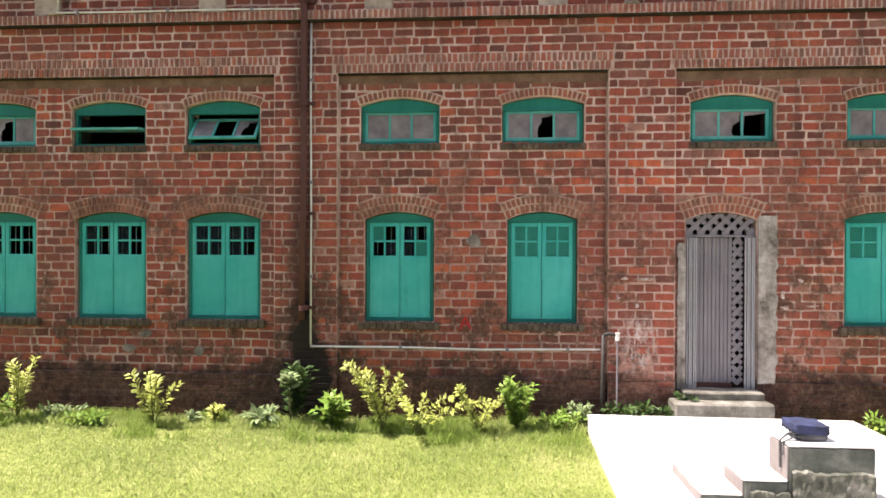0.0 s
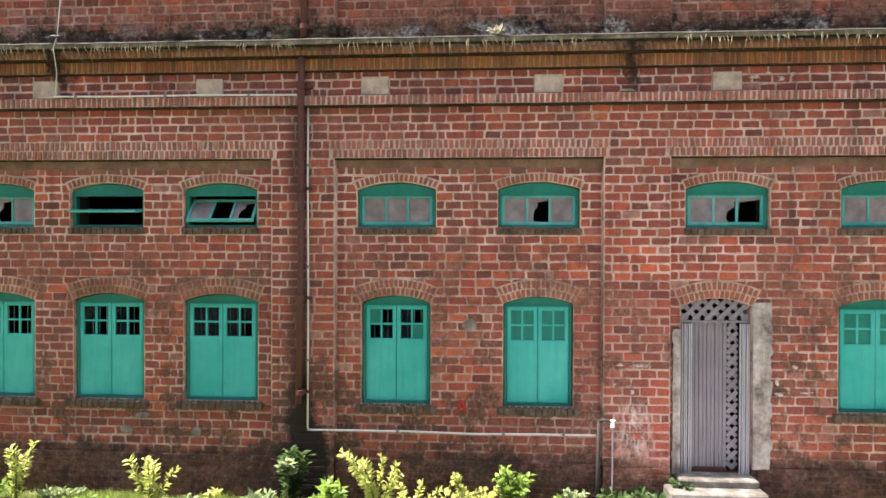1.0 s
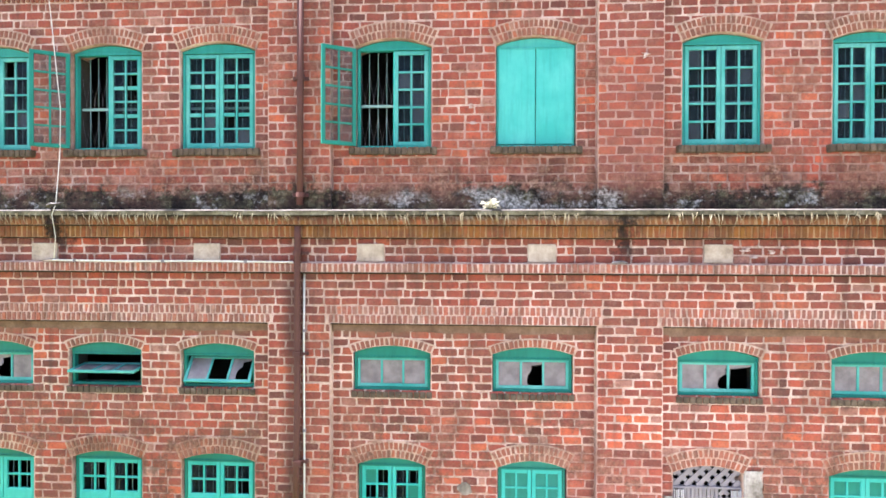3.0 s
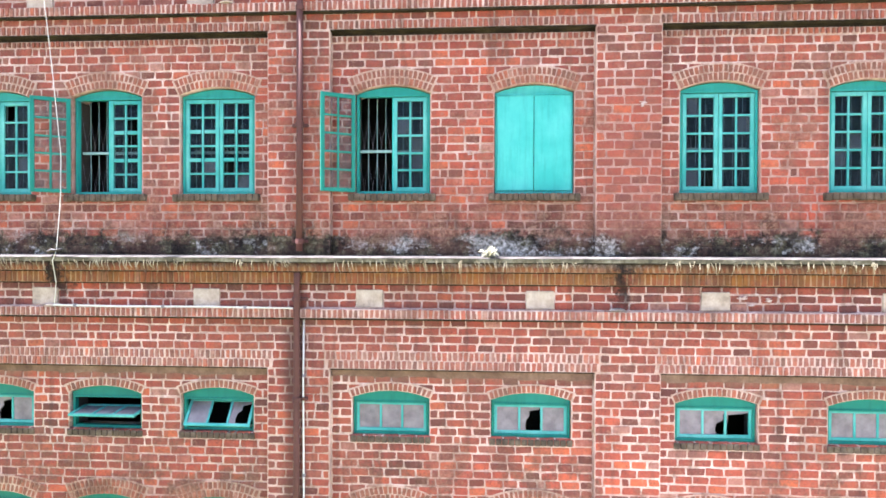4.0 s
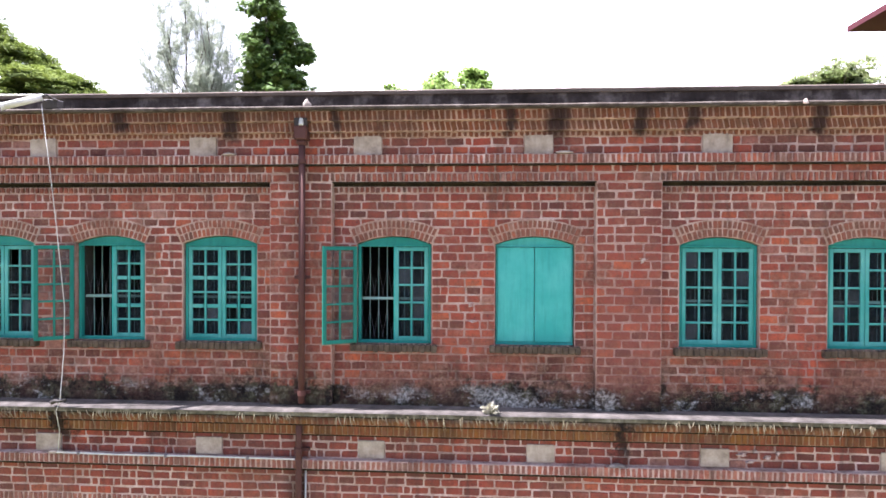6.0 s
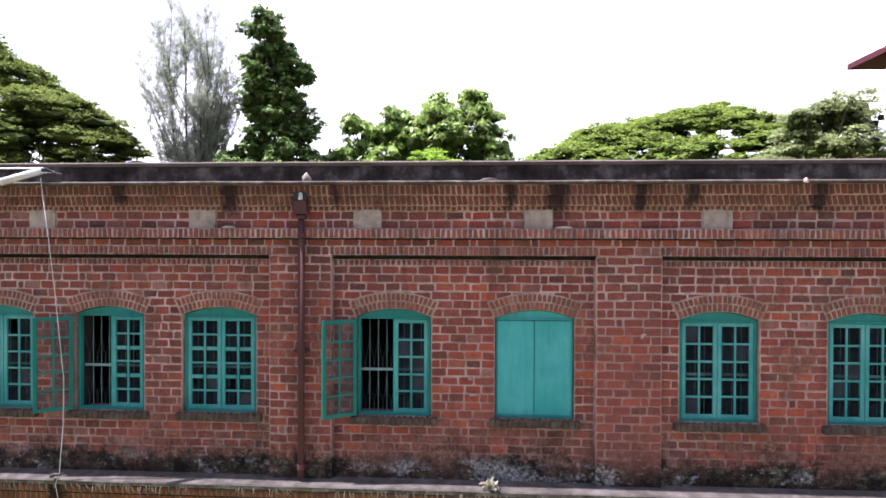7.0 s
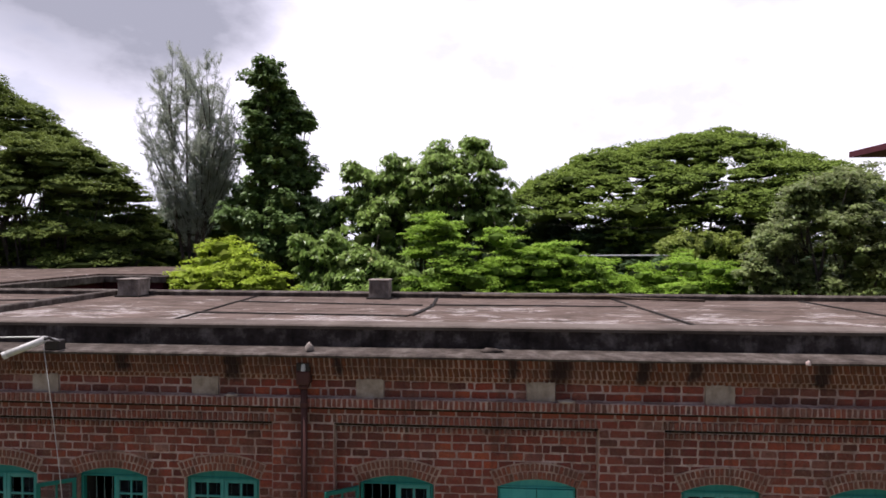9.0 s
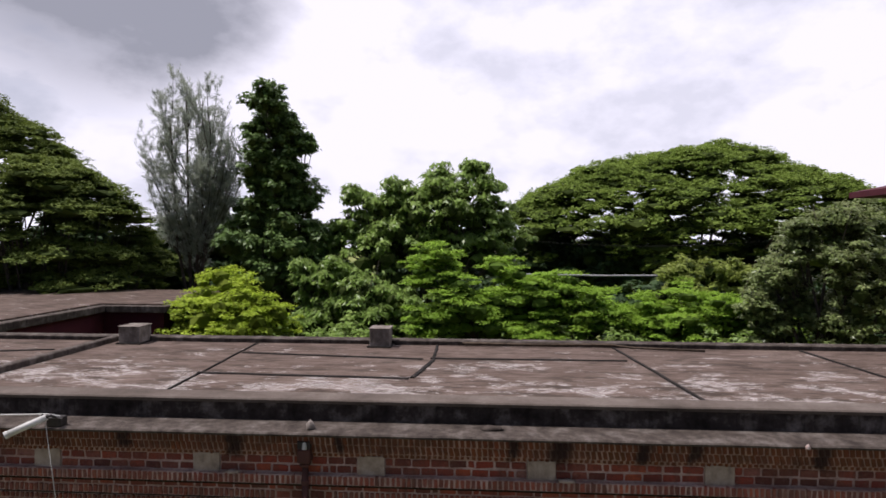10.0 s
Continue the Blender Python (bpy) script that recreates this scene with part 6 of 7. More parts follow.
weed("shrub", -0.75, 7.00, 0.80, 1.0, 6, 0.085, YELLOW, "low arching yellow-green shrub", 0.55, 24)
weed("shrub", 0.0, 7.02, 0.74, 0.55, 6, 0.075, YELLOW, "arching yellow-green shrub near the wall", 0.35, 25)
weed("shrub", 0.45, 7.05, 0.80, 0.26, 16, 0.10, WEED, "dense bright green shrub against the plinth", 0.15, 26)
weed("weed", 0.95, 7.15, 0.36, 0.40, 14, 0.09, WEED, "low green weeds beside the terrace", 0.5, 27)
weed("weed", 1.25, 7.30, 0.46, 0.16, 8, 0.07, PALE, "thin pale weed by the standpipe", 0.3, 28)
weed("weed", 1.85, 7.36, 0.46, 0.36, 16, 0.11, DULL, "dark weeds between terrace and wall", 0.4, 29)
weed("weed", 2.28, 7.34, 0.40, 0.22, 12, 0.10, DULL, "dark weeds beside the door step", 0.4, 30)
weed("weed", 2.52, 7.36, 0.62, 0.12, 5, 0.10, DULL, "weed rooted in the corner of the step", 0.4, 33, 0.5)
weed("weed", 4.75, 7.1, 0.40, 0.35, 14, 0.11, WEED, "green weeds beside the terrace", 0.4, 31)
weed("weed", 5.3, 7.1, 0.45, 0.40, 14, 0.11, WEED, "green weeds beside the terrace", 0.4, 32)
# ---- trees ----
ICO = bmesh.new()
bmesh.ops.create_icosphere(ICO, subdivisions=1, radius=1)
ICO.verts.ensure_lookup_table()
ICO_V = np.array([v.co[:] for v in ICO.verts])
ICO_F = [tuple(v.index for v in f.verts) for f in ICO.faces]
ICO.free()
# dark colour that stands for the shade inside the crowns
SHADE = leaf_material("crown_shade", (0.026, 0.040, 0.008), (0.046, 0.066, 0.012), (0.075, 0.100, 0.020), 1.0, 0.1)


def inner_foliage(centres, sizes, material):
    """Lumpy balls that fill a crown's clumps; the inner shade is painted as dark colour."""
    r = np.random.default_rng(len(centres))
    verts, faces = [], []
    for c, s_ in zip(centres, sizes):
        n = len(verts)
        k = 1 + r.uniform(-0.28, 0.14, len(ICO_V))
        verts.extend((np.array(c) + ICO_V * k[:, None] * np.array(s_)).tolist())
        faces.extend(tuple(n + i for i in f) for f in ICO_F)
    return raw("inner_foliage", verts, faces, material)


def tree(name, y, lobes, leaf, clumps, per, material, label, flat=0.6, trunk=0.25, deep=1.0, shape=0.42, droop=0.0, seed=1, foot=None, spread=1.0, lumps=13, pad=0.9, core=0.68, core_shade=None):
    """A tree: tapered trunk with limbs up to every lobe of the crown; the crown is leaves gathered in clumps on uneven lobes."""
    r = np.random.default_rng(seed)
    cx = sum(l[0] for l in lobes) / len(lobes) if foot is None else foot
    ob = empty(name, cx, y, GROUND)
    bm = bmesh.new()
    low = min(l[1] - l[2] for l in lobes)
    fork = Vector((cx, y, max(GROUND + 1.2, low * 0.75)))
    tube(bm, [(cx, y, GROUND - 0.3), (cx + 0.1, y, fork.z * 0.5), tuple(fork)], trunk, 10, trunk * 0.75)
    Cs, Ns = [], []
    cores, core_size = [], []
    for lx, lz, lr in lobes:
        ly = y + r.uniform(-1, 1) * lr * 0.6 * deep
        end = Vector((lx, ly, lz))
        mid = fork.lerp(end, 0.5) + Vector((r.uniform(-0.3, 0.3), r.uniform(-0.3, 0.3), r.uniform(0.0, 0.5)))
        tube(bm, [tuple(fork), tuple(mid), tuple(end)], trunk * 0.45, 7, trunk * 0.08)
        for _ in range(4):
            tip = end + Vector(r.normal(0, lr * 0.55, 3))
            tube(bm, [tuple(fork.lerp(end, 0.75)), tuple(tip)], trunk * 0.16, 5, trunk * 0.03)
        for _ in range(lumps):
            d = r.normal(0, 1, 3)
            d /= np.linalg.norm(d)
            sr = lr * r.uniform(0.26, 0.50)
            mid = np.array([lx, ly, lz]) + d * np.array([1.0, deep, 0.9]) * lr * r.uniform(0.35, 1.05)
            cores.append(mid - np.array([0, 0, 0.25 * sr]))
            core_size.append((sr * core, sr * core, sr * core * pad))
            k = max(4, int(clumps * lr * lr / lumps))
            d = r.normal(0, 1, (k, 3))
            d /= np.linalg.norm(d, axis=1)[:, None]
            d[:, 2] = np.where(d[:, 2] < -0.25, -d[:, 2], d[:, 2])
            rad = sr * r.uniform(0.6, 1.15, k)
            Cs.append(mid + d * rad[:, None] * np.array([1.15, 1.15, pad]))
            Ns.append(d)
    wood = part("trunk", bm, BARK, None, "", True)
    inner = inner_foliage(cores, core_size, core_shade or SHADE)
    centres, out = np.concatenate(Cs), np.concatenate(Ns)
    # every tuft is a small dome of leaves round a twig's end
    size = r.uniform(0.6, 1.3, len(centres)) * spread
    P = np.repeat(centres, per, 0)
    dome = r.normal(0, 1, (len(P), 3))
    dome[:, 2] = np.abs(dome[:, 2]) - 0.35
    dome /= np.linalg.norm(dome, axis=1)[:, None]
    off = dome * np.repeat(size, per)[:, None] * r.uniform(0.35, 1.15, (len(P), 1)) * np.array([1, 1, flat])
    P = P + off
    O = np.repeat(out, per, 0)
    A = r.normal(0, 0.6, P.shape) * np.array([1, 1, 0.4]) + dome * np.array([1, 1, 0.3]) + np.array([0, 0, -droop])
    N = dome * 0.8 + O * 0.45 + np.array([0, -0.1, 0.55]) + r.normal(0, 0.20, P.shape)
    L = leaf * r.uniform(0.65, 1.3, len(P))
    crown = leaf_cloud("crown", P, A, N, L, L * shape, material, None)
    adopt(ob, wood, inner, crown)
    return tagged(ob, label, "tree")


RAIN = leaf_material("rain_tree_leaves", (0.105, 0.165, 0.028), (0.195, 0.275, 0.045), (0.300, 0.390, 0.082), 0.75, 0.28)
DEEP = leaf_material("dark_leaves", (0.024, 0.050, 0.018), (0.050, 0.092, 0.030), (0.105, 0.160, 0.055), 0.5, 0.2)
MID = leaf_material("mango_leaves", (0.115, 0.200, 0.034), (0.225, 0.335, 0.066), (0.470, 0.580, 0.210), 0.34, 0.28)
LIME = leaf_material("lime_green_leaves", (0.242, 0.352, 0.020), (0.396, 0.517, 0.035), (0.528, 0.616, 0.066), 0.55, 0.25)
FRESH = leaf_material("fresh_green_leaves", (0.150, 0.270, 0.022), (0.255, 0.410, 0.038), (0.360, 0.520, 0.068), 0.6, 0.3)
NEEDLE = leaf_material("casuarina_needles", (0.200, 0.235, 0.175), (0.310, 0.345, 0.270), (0.450, 0.480, 0.385), 0.6, 0.45)
COLUMN = leaf_material("column_tree_leaves", (0.080, 0.140, 0.034), (0.135, 0.215, 0.056), (0.235, 0.330, 0.115), 0.45, 0.2)
# rain tree leaves for the left trees, their shade put in as darker colour
RAIN_SHADED = leaf_material("shaded_rain_tree_leaves", (0.078, 0.118, 0.022), (0.150, 0.200, 0.036), (0.250, 0.305, 0.068), 0.75, 0.22)
# darkened copies of the lime and fresh leaf colours, for inner shade
LIME_SHADE = leaf_material("lime_crown_shade", (0.075, 0.105, 0.008), (0.125, 0.165, 0.014), (0.18, 0.22, 0.03), 1.0, 0.1)
FRESH_SHADE = leaf_material("fresh_crown_shade", (0.040, 0.075, 0.008), (0.070, 0.120, 0.014), (0.10, 0.16, 0.02), 1.0, 0.1)
OLIVE = leaf_material("olive_green_leaves", (0.145, 0.200, 0.030), (0.240, 0.300, 0.055), (0.38, 0.42, 0.12), 0.5, 0.25)
FLOWER = leaf_material("pale_dry_leaves", (0.259, 0.245, 0.173), (0.360, 0.338, 0.259), (0.446, 0.432, 0.346), 0.7, 0.3)
GLOSSY = leaf_material("glossy_small_leaves", (0.070, 0.112, 0.030), (0.205, 0.262, 0.084), (0.540, 0.570, 0.300), 0.30, 0.3)

tuft = weed("weed", 0.23, 7.30, 0.20, 0.14, 9, 0.09, FLOWER, "pale dry tuft growing on the ledge", 0.9, 35, 0.2)
tuft.location.z = LEDGE_Z - 0.02


def casuarina(x, y, label):
    """Feathery needle tree: a few slim leaders, rising branches that fill a tall oval crown, and twigs clothed in thin needles."""
    r = np.random.default_rng(52)
    ob = empty("casuarina_tree", x, y, GROUND)
    bm = bmesh.new()
    tube(bm, [(x, y, GROUND - 0.3), (x + 0.1, y, 4.5), (x, y, 8.5)], 0.22, 10, 0.16)
    leaders = []
    for lx, top in ((-1.1, 17.4), (-0.3, 19.0), (0.5, 18.6), (1.2, 17.0)):
        a, b = np.array([x, y, 8.3]), np.array([x + lx, y + r.uniform(-0.7, 0.7), top])
        leaders.append((a, b))
        tube(bm, [tuple(a), tuple(a + (b - a) * 0.4 + np.array([lx * 0.25, 0, 0])), tuple(b)], 0.10, 7, 0.02)
    C, A = [], []
    for k in range(125):
        # a tip within the oval crown, its foot lower down on the nearest leader
        while True:
            u = r.uniform(-1, 1, 3)
            if 0.50 < np.linalg.norm(u) < 1:
                break
        z = 15.7 + 4.1 * u[2]
        slim = 1.0 - 0.22 * max(0.0, u[2]) ** 2 + 0.30 * min(0.0, u[2])
        tip = np.array([x + 0.05 + 2.5 * u[0] * slim, y + 2.0 * u[1] * slim, z + 0.5 * r.uniform(0, 1)])
        a, b = min(leaders, key=lambda l: abs(l[1][0] - tip[0]))
        rise = 0.9 + 1.3 * abs(tip[0] - x) + r.uniform(0, 0.8)
        f = min(1.0, max(0.02, (tip[2] - rise - a[2]) / (b[2] - a[2])))
        foot = a + (b - a) * f
        bow = np.array([(tip[0] - foot[0]) * 0.3, 0.0, -0.25])
        line = [foot + (tip - foot) * t + bow * 4 * t * (1 - t) * 0.5 for t in (0, 0.33, 0.66, 1.0)]
        tube(bm, [tuple(p) for p in line], 0.026, 5, 0.006)
        ahead = (tip - foot) / np.linalg.norm(tip - foot)
        for t in np.concatenate([r.uniform(0.35, 1.0, 9), [1.0]]):
            p = foot + (tip - foot) * t + bow * 4 * t * (1 - t) * 0.5
            d = ahead * 0.6 + r.normal(0, 0.7, 3) + np.array([0, 0, 0.45])
            d /= np.linalg.norm(d)
            long = r.uniform(0.35, 0.80)
            n = int(66 * long)
            q = r.uniform(0.05, 1.1, (n, 1))
            C.append(p + d * long * q + r.normal(0, 0.055, (n, 3)))
            A.append(d * 0.9 + r.normal(0, 0.40, (n, 3)))
    C, A = np.concatenate(C), np.concatenate(A)
    size = r.uniform(0.14, 0.34, len(C))
    adopt(ob, part("trunk", bm, BARK, None, "", True), leaf_cloud("crown", C, A, r.normal(0, 0.6, C.shape) + np.array([0, -0.5, 0.8]), size, np.full(len(C), 0.024), NEEDLE, None))
    return tagged(ob, label, "tree")


casuarina(-13.2, 26.5, "tall feathery grey-green casuarina tree")
tree("broadleaf_tree", 26, [(-9.3, 18.2, 0.85), (-9.0, 17.6, 0.8), (-9.7, 17.1, 0.85), (-8.7, 16.9, 0.9), (-9.4, 16.1, 1.1), (-8.6, 15.9, 0.9), (-7.7, 16.4, 0.45), (-8.5, 15.1, 1.1), (-9.7, 14.9, 0.9), (-7.7, 14.1, 0.9), (-9.0, 13.8, 1.3), (-10.2, 12.9, 0.9), (-8.0, 12.6, 1.3), (-7.2, 12.2, 0.8), (-9.4, 11.6, 1.6), (-7.6, 10.8, 1.4)], 0.22, 66, 30, COLUMN, "tall narrow dark broadleaf tree", 0.8, 0.25, 1.0, 0.5, 0.5, 53, spread=0.24, lumps=20, core=0.6)
tree("mango_tree", 26, [(-5.5, 14.1, 0.45), (-4.6, 13.7, 0.7), (-3.6, 14.2, 0.7), (-2.6, 13.8, 1.0), (-1.7, 14.7, 0.7), (-0.2, 15.2, 0.5), (0.5, 14.6, 0.6), (-0.7, 13.8, 1.1), (-2.6, 12.7, 1.5), (-4.6, 12.5, 1.4), (0.6, 13.2, 0.9), (-5.9, 12.6, 0.8), (-6.5, 11.7, 0.8), (-0.4, 12.0, 1.5), (-3.6, 11.3, 1.8), (-1.8, 13.6, 1.2), (-3.2, 13.3, 1.1), (-2.0, 12.3, 1.5), (0.9, 11.9, 1.1)], 0.27, 62, 22, MID, "broad leafy green tree with loose top branches", 0.7, 0.28, 1.0, 0.34, 0.8, 54, spread=0.27, lumps=20, core=0.6)
tree("leafy_tree", 23.5, [(-6.7, 9.9, 0.9), (-5.9, 10.7, 0.8), (-7.1, 10.9, 0.4), (-5.2, 9.8, 1.1), (-4.2, 9.6, 1.2), (-3.2, 9.7, 1.0), (-6.3, 9.0, 1.1), (-4.7, 8.8, 1.2), (-2.8, 9.0, 1.0)], 0.26, 62, 22, MID, "low leafy tree with drooping green leaves", 0.7, 0.18, 1.0, 0.34, 0.8, 55, spread=0.27, lumps=20, core=0.6)
tree("lime_bush", 19.5, [(-8.6, 10.0, 1.15), (-9.4, 9.7, 0.95), (-7.8, 9.7, 0.95), (-8.5, 9.1, 1.4), (-9.9, 9.0, 1.0), (-7.1, 9.0, 1.0)], 0.11, 150, 50, LIME, "rounded bright lime-green tree crown", 0.5, 0.16, 1.0, 0.42, 0.3, 56, spread=0.22, lumps=34, pad=0.8, core=0.72, core_shade=LIME_SHADE)
tree("fresh_tree", 20.5, [(-1.5, 11.3, 0.95), (1.2, 10.5, 1.3), (-0.3, 9.8, 1.35), (2.6, 10.2, 1.15), (4.1, 9.7, 1.1), (1.6, 9.2, 1.5), (-1.6, 9.4, 0.9)], 0.12, 95, 62, FRESH, "fresh green feathery tree crown", 0.30, 0.2, 1.0, 0.40, 0.1, 57, spread=0.30, lumps=32, pad=0.55, core=0.7, core_shade=FRESH_SHADE)
tree("fresh_tree", 20.5, [(7.2, 9.8, 1.15), (8.5, 9.7, 0.9), (5.7, 9.6, 0.9), (6.8, 9.0, 1.3), (9.6, 9.3, 0.9)], 0.12, 95, 62, FRESH, "fresh green feathery tree crown", 0.30, 0.2, 1.0, 0.40, 0.1, 58, spread=0.30, lumps=32, pad=0.55, core=0.7, core_shade=FRESH_SHADE)
tree("glossy_tree", 17.8, [(9.5, 12.2, 0.6), (10.3, 12.7, 0.6), (11.2, 12.5, 0.8), (10.6, 11.4, 1.0), (9.2, 11.4, 0.6), (8.6, 11.0, 0.45), (9.5, 10.3, 0.8), (11.4, 10.4, 1.0), (8.3, 10.3, 0.5), (8.9, 9.5, 0.7), (10.4, 9.6, 0.9), (12.2, 11.8, 0.9)], 0.13, 120, 36, GLOSSY, "tree with small glossy grey-green leaves", 0.7, 0.2, 1.0, 0.45, 0.4, 59, spread=0.21, lumps=24, core=0.5)
tree("leafy_tree", 23, [(8.4, 10.8, 0.85), (7.5, 10.9, 0.6), (9.7, 10.7, 0.8), (8.6, 9.8, 1.1)], 0.18, 80, 44, OLIVE, "small yellow-green tree behind the mill", 0.6, 0.15, 1.0, 0.4, 0.3, 60, spread=0.25)


def umbrella_tree(name, cx, y, rx, ry, z_base, z_top, pads, per, leaf, pad_size, label, seed, trunk=0.6, material=None, round_=0.5, hang=0.0, gaps=0.0):
    """A rain tree: a wide dome of flat leafy pads carried by limbs that fan out from a short trunk; each pad is a spray of small domed tufts."""
    r = np.random.default_rng(seed)
    ob = empty(name, cx, y, GROUND)
    rho = np.sqrt(r.uniform(0, 1, pads))
    ang = r.uniform(0, 2 * math.pi, pads)
    px, py = rho * np.cos(ang), rho * np.sin(ang)
    lumpy = np.array([noise.noise((a * 2.6 + seed, b * 2.6, 1.7)) for a, b in zip(px, py)])
    layer = np.where(r.uniform(0, 1, pads) < 0.7, r.uniform(0.9, 1.0, pads), r.uniform(0.1, 0.9, pads))
    pz = z_base + (z_top - z_base) * np.maximum(0, 1 - rho ** (1 / round_)) ** round_ * layer * (1 + 0.22 * lumpy) - np.where(layer < 0.89, hang * r.uniform(0, 1, pads), 0) + r.normal(0, 0.03, pads) * (z_top - z_base)
    C = np.stack([cx + rx * px, y + ry * py, pz], 1)
    if gaps:
        # the crown is open between the limbs
        sift = np.array([noise.noise((c[0] * 0.42 + seed, 7.0, c[2] * 0.62)) for c in C])
        keep = (sift < gaps) | (C[:, 2] > z_top - 1.6)
        C, px, py, ang = C[keep], px[keep], py[keep], ang[keep]
        pads = len(C)
    bm = bmesh.new()
    fork = Vector((cx, y, max(2.0, z_base * 0.45)))
    tube(bm, [(cx, y, GROUND - 0.3), (cx + 0.2, y, fork.z * 0.5), tuple(fork)], trunk, 12, trunk * 0.8)
    for i in range(0, pads, max(1, pads // 40)):
        end = Vector(C[i])
        mid = fork.lerp(end, 0.55) + Vector((0, 0, -0.08 * (end - fork).length))
        tube(bm, [tuple(fork), tuple(mid), tuple(end)], trunk * 0.26, 6, trunk * 0.03)
    size = pad_size * r.uniform(0.55, 1.25, pads)
    tip = np.stack([px * 0.5, py * 0.5, np.ones(pads)], 1)
    tip /= np.linalg.norm(tip, axis=1)[:, None]
    # tufts lie over the pad's gently domed top
    many = 15
    S = np.repeat(size, many)
    q = np.sqrt(r.uniform(0, 1, pads * many))
    w = r.uniform(0, 2 * math.pi, pads * many)
    flat_xy = np.stack([q * np.cos(w), q * np.sin(w)], 1)
    T = np.repeat(C, many, 0)
    lean = np.repeat(tip, many, 0)
    T[:, :2] += flat_xy * S[:, None]
    T[:, 2] += S * (0.26 * (1 - q ** 2) - 0.05) - (flat_xy * lean[:, :2]).sum(1) * S * 0.8 + r.normal(0, 0.05, len(T)) * S
    few = max(8, per // many)
    reach = np.repeat(S * r.uniform(0.20, 0.36, len(S)), few)
    d = r.normal(0, 1, (len(T) * few, 3))
    d[:, 2] = np.abs(d[:, 2]) - 0.25
    d /= np.linalg.norm(d, axis=1)[:, None]
    P = np.repeat(T, few, 0) + d * (reach * r.uniform(0.5, 1.1, len(reach)))[:, None] * np.array([1.0, 1.0, 0.55])
    A = r.normal(0, 0.7, P.shape) * np.array([1, 1, 0.35]) + d * np.array([1, 1, 0.2])
    N = d * 0.75 + np.repeat(lean, few, 0) * 0.7 + r.normal(0, 0.16, P.shape)
    L = leaf * r.uniform(0.6, 1.3, len(P))
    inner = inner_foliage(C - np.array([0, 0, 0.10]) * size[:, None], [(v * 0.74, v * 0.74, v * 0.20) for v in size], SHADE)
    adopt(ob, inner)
    adopt(ob, part("trunk", bm, BARK, None, "", True), leaf_cloud("crown", P, A, N, L, L * 0.55, material or RAIN, None))
    return tagged(ob, label, "tree")


umbrella_tree("rain_tree", 17.7, 50, 16.0, 10, 13.0, 20.3, 760, 290, 0.24, 1.5, "huge dome-shaped rain tree far behind the mill", 61, 0.7, round_=0.72, hang=3.0, gaps=0.30)
umbrella_tree("rain_tree", -27.0, 29, 6.2, 5, 13.4, 19.5, 210, 420, 0.163, 1.1, "spreading dark green rain tree behind the side wing", 51, 0.5, RAIN_SHADED)
umbrella_tree("rain_tree", -19.8, 26, 5.0, 4, 9.0, 15.9, 230, 420, 0.152, 1.0, "low spreading rain tree behind the side wing", 50, 0.4, RAIN_SHADED)


def row_of_trees(name, y, xs, z, swing, wave, lr, leaf, clumps, per, material, label, trunk, seed, spread, lumps=13):
    """Single trees side by side, each with its own stem and a crown of three lobes."""
    for k, x in enumerate(xs):
        top = z + swing * math.sin(x * wave)
        side = 0.45 * lr * (1 if k % 2 else -1)
        tree(name, y + 0.5 * lr * math.sin(k * 2.4), [(x, top, lr), (x + side, top - 0.55 * lr, lr * 0.85), (x - side, top - 0.8 * lr, lr * 0.8)], leaf, clumps, per, material, label, 0.6, trunk, 1.0, 0.48, 0.2, seed + k, spread=spread, lumps=lumps, core=0.75)


# darker woods further back and bushes below the crowns
row_of_trees("dark_tree", 47, (3, 6.5, 10, 13.5, 17, 20.5, 24, 27.5, 31, 34.5), 10.6, 1.0, 1.1, 2.9, 0.42, 9, 45, DEEP, "dark tree below the great rain tree", 0.2, 200, 0.62)
row_of_trees("dark_tree", 38, (-30, -27.5, -25, -22.5, -20, -17.5, -15, -12.5), 12.0, 0.9, 1.7, 2.4, 0.40, 14, 40, DEEP, "dark tree behind the casuarina", 0.3, 220, 0.5)
row_of_trees("dark_tree", 40, (-38, -34, -30, -26, -22, -18, -14, -10, -6, -2), 8.9, 1.2, 1.3, 3.0, 0.5, 8, 40, DEEP, "dark tree at the back of the yard", 0.3, 240, 0.65)
row_of_trees("dark_tree", 62, (-6, 0, 6, 12, 18, 24, 30, 36, 42, 48), 9.0, 1.2, 0.7, 3.5, 0.7, 6, 40, DEEP, "dark tree at the back of the yard", 0.4, 260, 0.85)
row_of_trees("bush", 28, (-13, -10, -7, -4, -1, 2, 5, 8, 11, 14, 17), 7.6, 1.0, 1.9, 2.1, 0.36, 12, 36, DEEP, "dense dark bush behind the mill", 0.15, 280, 0.42)
row_of_trees("bush", 22.3, (-12, -9.5, -7, -4.5, -2, 0.5, 3, 5.5, 8, 10.5, 13), 7.8, 0.7, 2.3, 1.5, 0.24, 26, 26, MID, "leafy green bush behind the mill", 0.12, 300, 0.30)
row_of_trees("bush", 18.6, (-6.9, -5.6, -4.3, -3.0, 2.2, 3.4, 4.8, 6.2, 7.6, 9.0, 10.4), 8.1, 0.4, 2.7, 1.1, 0.17, 60, 30, MID, "leafy bush close behind the mill", 0.10, 320, 0.24)

# ---- neighbouring wing and the eave ----
MAROON = paint_material("maroon_wall_paint", (0.060, 0.010, 0.016), (0.085, 0.016, 0.022), (0.030, 0.008, 0.010), 0.8)
wing = empty("side_wing", -18, 20, GROUND)
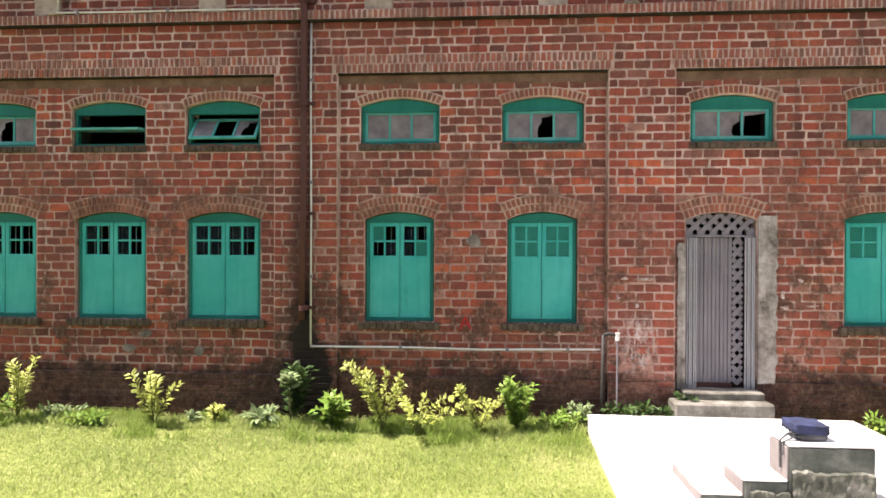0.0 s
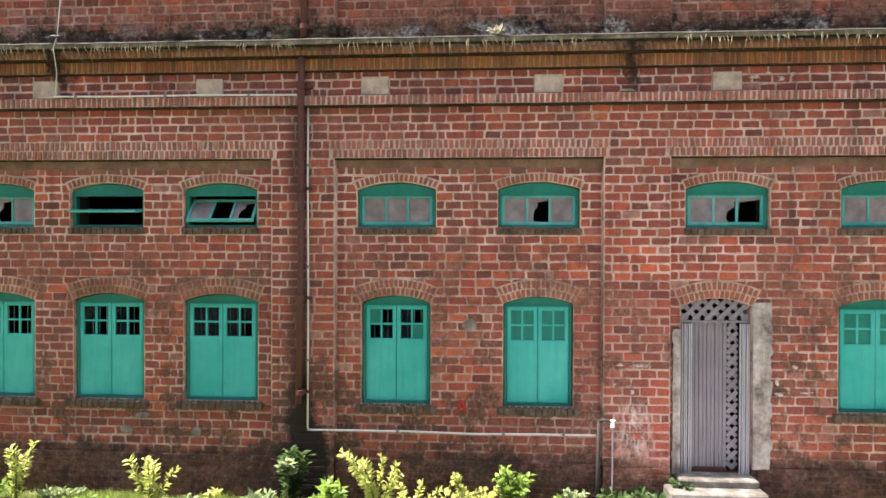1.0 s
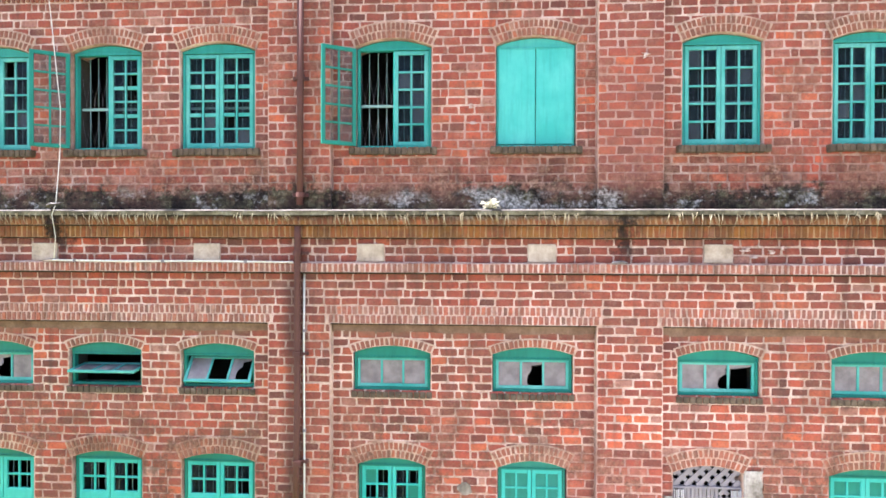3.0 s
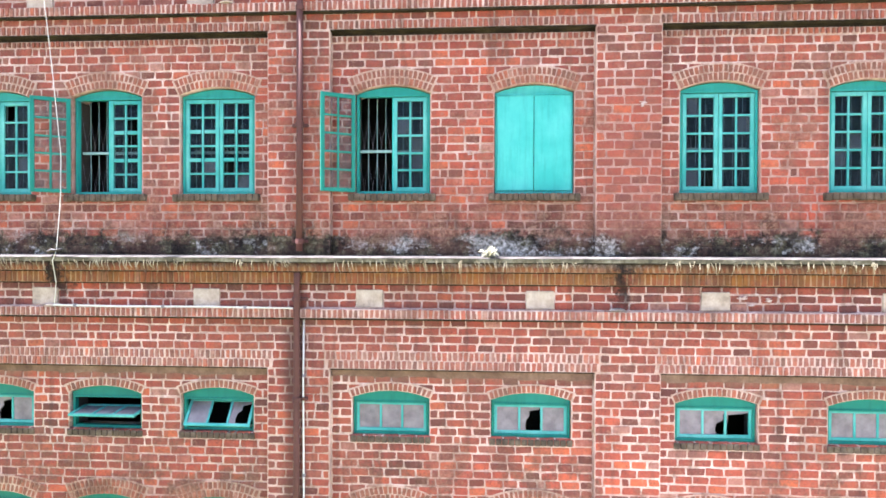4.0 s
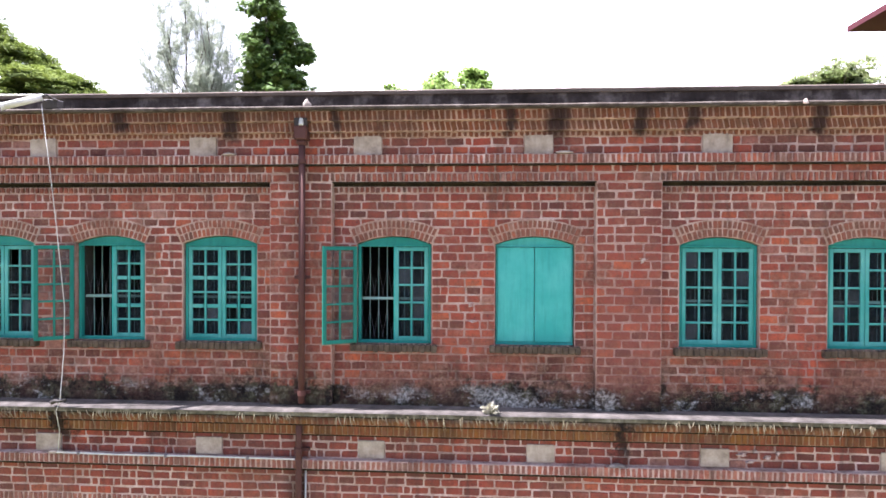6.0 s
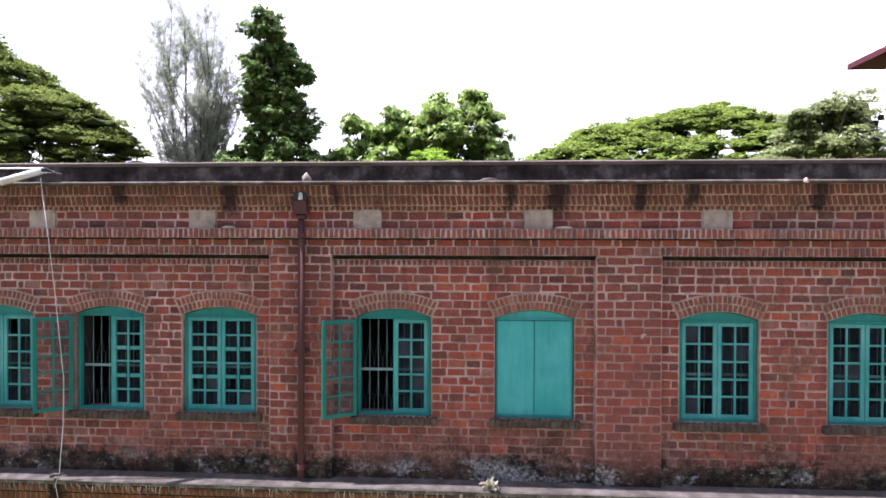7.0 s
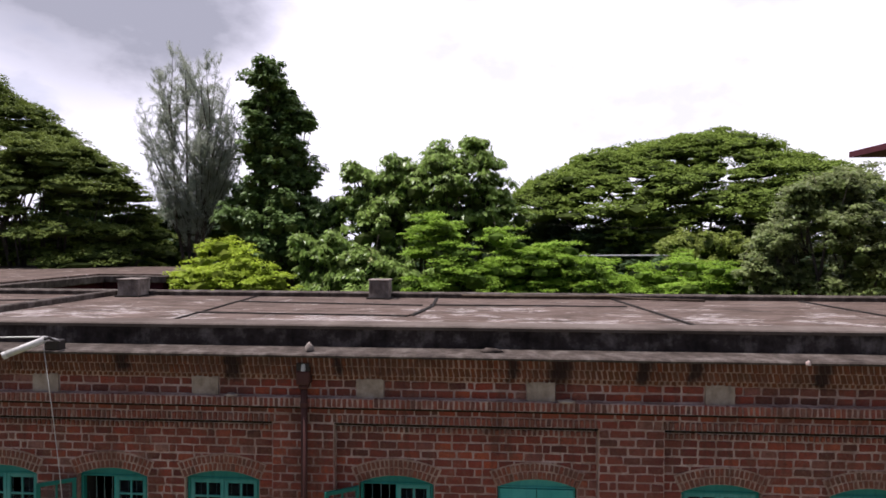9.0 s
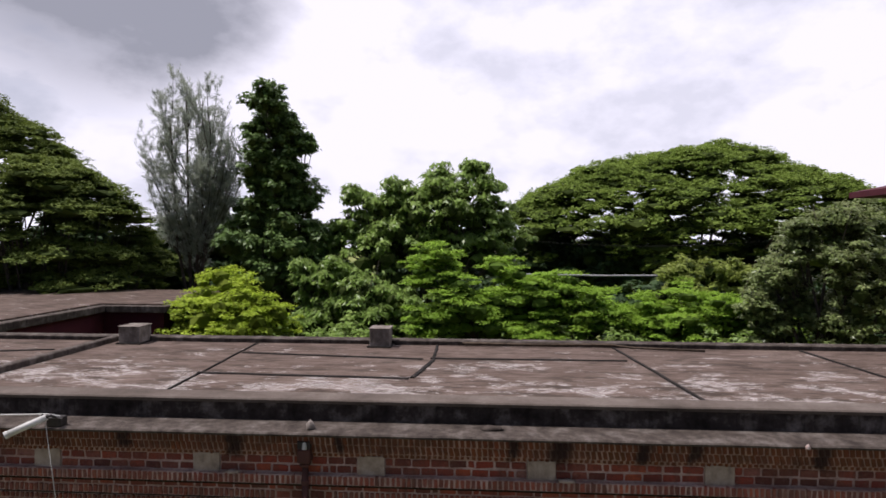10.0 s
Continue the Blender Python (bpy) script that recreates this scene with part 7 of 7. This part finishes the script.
adopt(wing,
      block("wall", -30, -12.6, 14.5, 24.8, GROUND - 0.1, 9.75, MAROON, bevel=0.0),
      block("wall", -12.6, -10.5, 19.1, 24.8, GROUND - 0.1, 9.75, MAROON, bevel=0.0),
      block("fascia", -30.2, -12.42, 14.3, 25.0, 9.75, 9.98, COPING, bevel=0.02),
      block("fascia", -12.42, -10.3, 18.92, 25.0, 9.75, 9.98, COPING, bevel=0.02),
      block("deck", -30.0, -12.75, 14.6, 24.7, 9.98, 10.03, ROOF_TOP, bevel=0.01),
      block("deck", -12.75, -10.6, 19.2, 24.7, 9.98, 10.028, ROOF_TOP, bevel=0.01))
tagged(wing, "flat-roofed side wing with maroon walls behind the mill", "building")

tower = empty("stair_tower", 12, 12.5, GROUND)
bm = bmesh.new()
e = [bm.verts.new(p) for p in ((9.2, 9.6, 13.42), (15.0, 9.6, 13.42), (15.0, 15.2, 13.42), (9.2, 15.2, 13.42))]
q = [bm.verts.new(p) for p in ((9.2, 9.6, 13.28), (15.0, 9.6, 13.28), (15.0, 15.2, 13.28), (9.2, 15.2, 13.28))]
apex = bm.verts.new((12.1, 12.4, 14.1))
for i in range(4):
    bm.faces.new((e[i], e[(i + 1) % 4], apex))
    bm.faces.new((e[(i + 1) % 4], e[i], q[i], q[(i + 1) % 4]))
bm.faces.new(q[::-1])
bmesh.ops.recalc_face_normals(bm, faces=bm.faces)
adopt(tower, part("roof", bm, MAROON, None, "maroon sheet roof with deep eaves"), block("wall", 9.95, 14.3, 12.62, 14.6, GROUND - 0.1, 13.28, MAROON, bevel=0.0))
tagged(tower, "maroon-roofed tower rising beside the mill", "building")
# wire and rail across the yard
line = empty("overhead_wire", 8.7, 33, GROUND)
wire_bm = tube(bmesh.new(), [(2.0, 33.0, 12.25), (5.5, 33.0, 12.02), (9.0, 33.0, 11.93), (12.5, 33.0, 12.02), (16.4, 33.0, 12.28)], 0.008, 6)
poles = [part("pole", tube(bmesh.new(), [(x, 33.0, GROUND - 0.2), (x, 33.0, 12.6)], 0.07, 8, 0.05), GATE) for x in (2.0, 16.4)]
adopt(line, part("wire", wire_bm, DARK_IRON), *poles)
tagged(line, "thin grey wire strung between two poles among trees", "wire")
rail = empty("pipe_rail", 6, 30, GROUND)
kids = [part("bar", tube(bmesh.new(), [(2.0, 30.0, 10.52), (6.0, 30.0, 10.47), (11.5, 30.0, 10.52)], 0.045, 8), GATE_LIGHT)]
for x in (2.0, 11.5):
    kids.append(part("post", tube(bmesh.new(), [(x, 30.0, GROUND - 0.2), (x, 30.0, 10.62)], 0.06, 8), GATE_LIGHT))
adopt(rail, *kids)
tagged(rail, "pale pipe rail on tall posts among the trees", "rail")
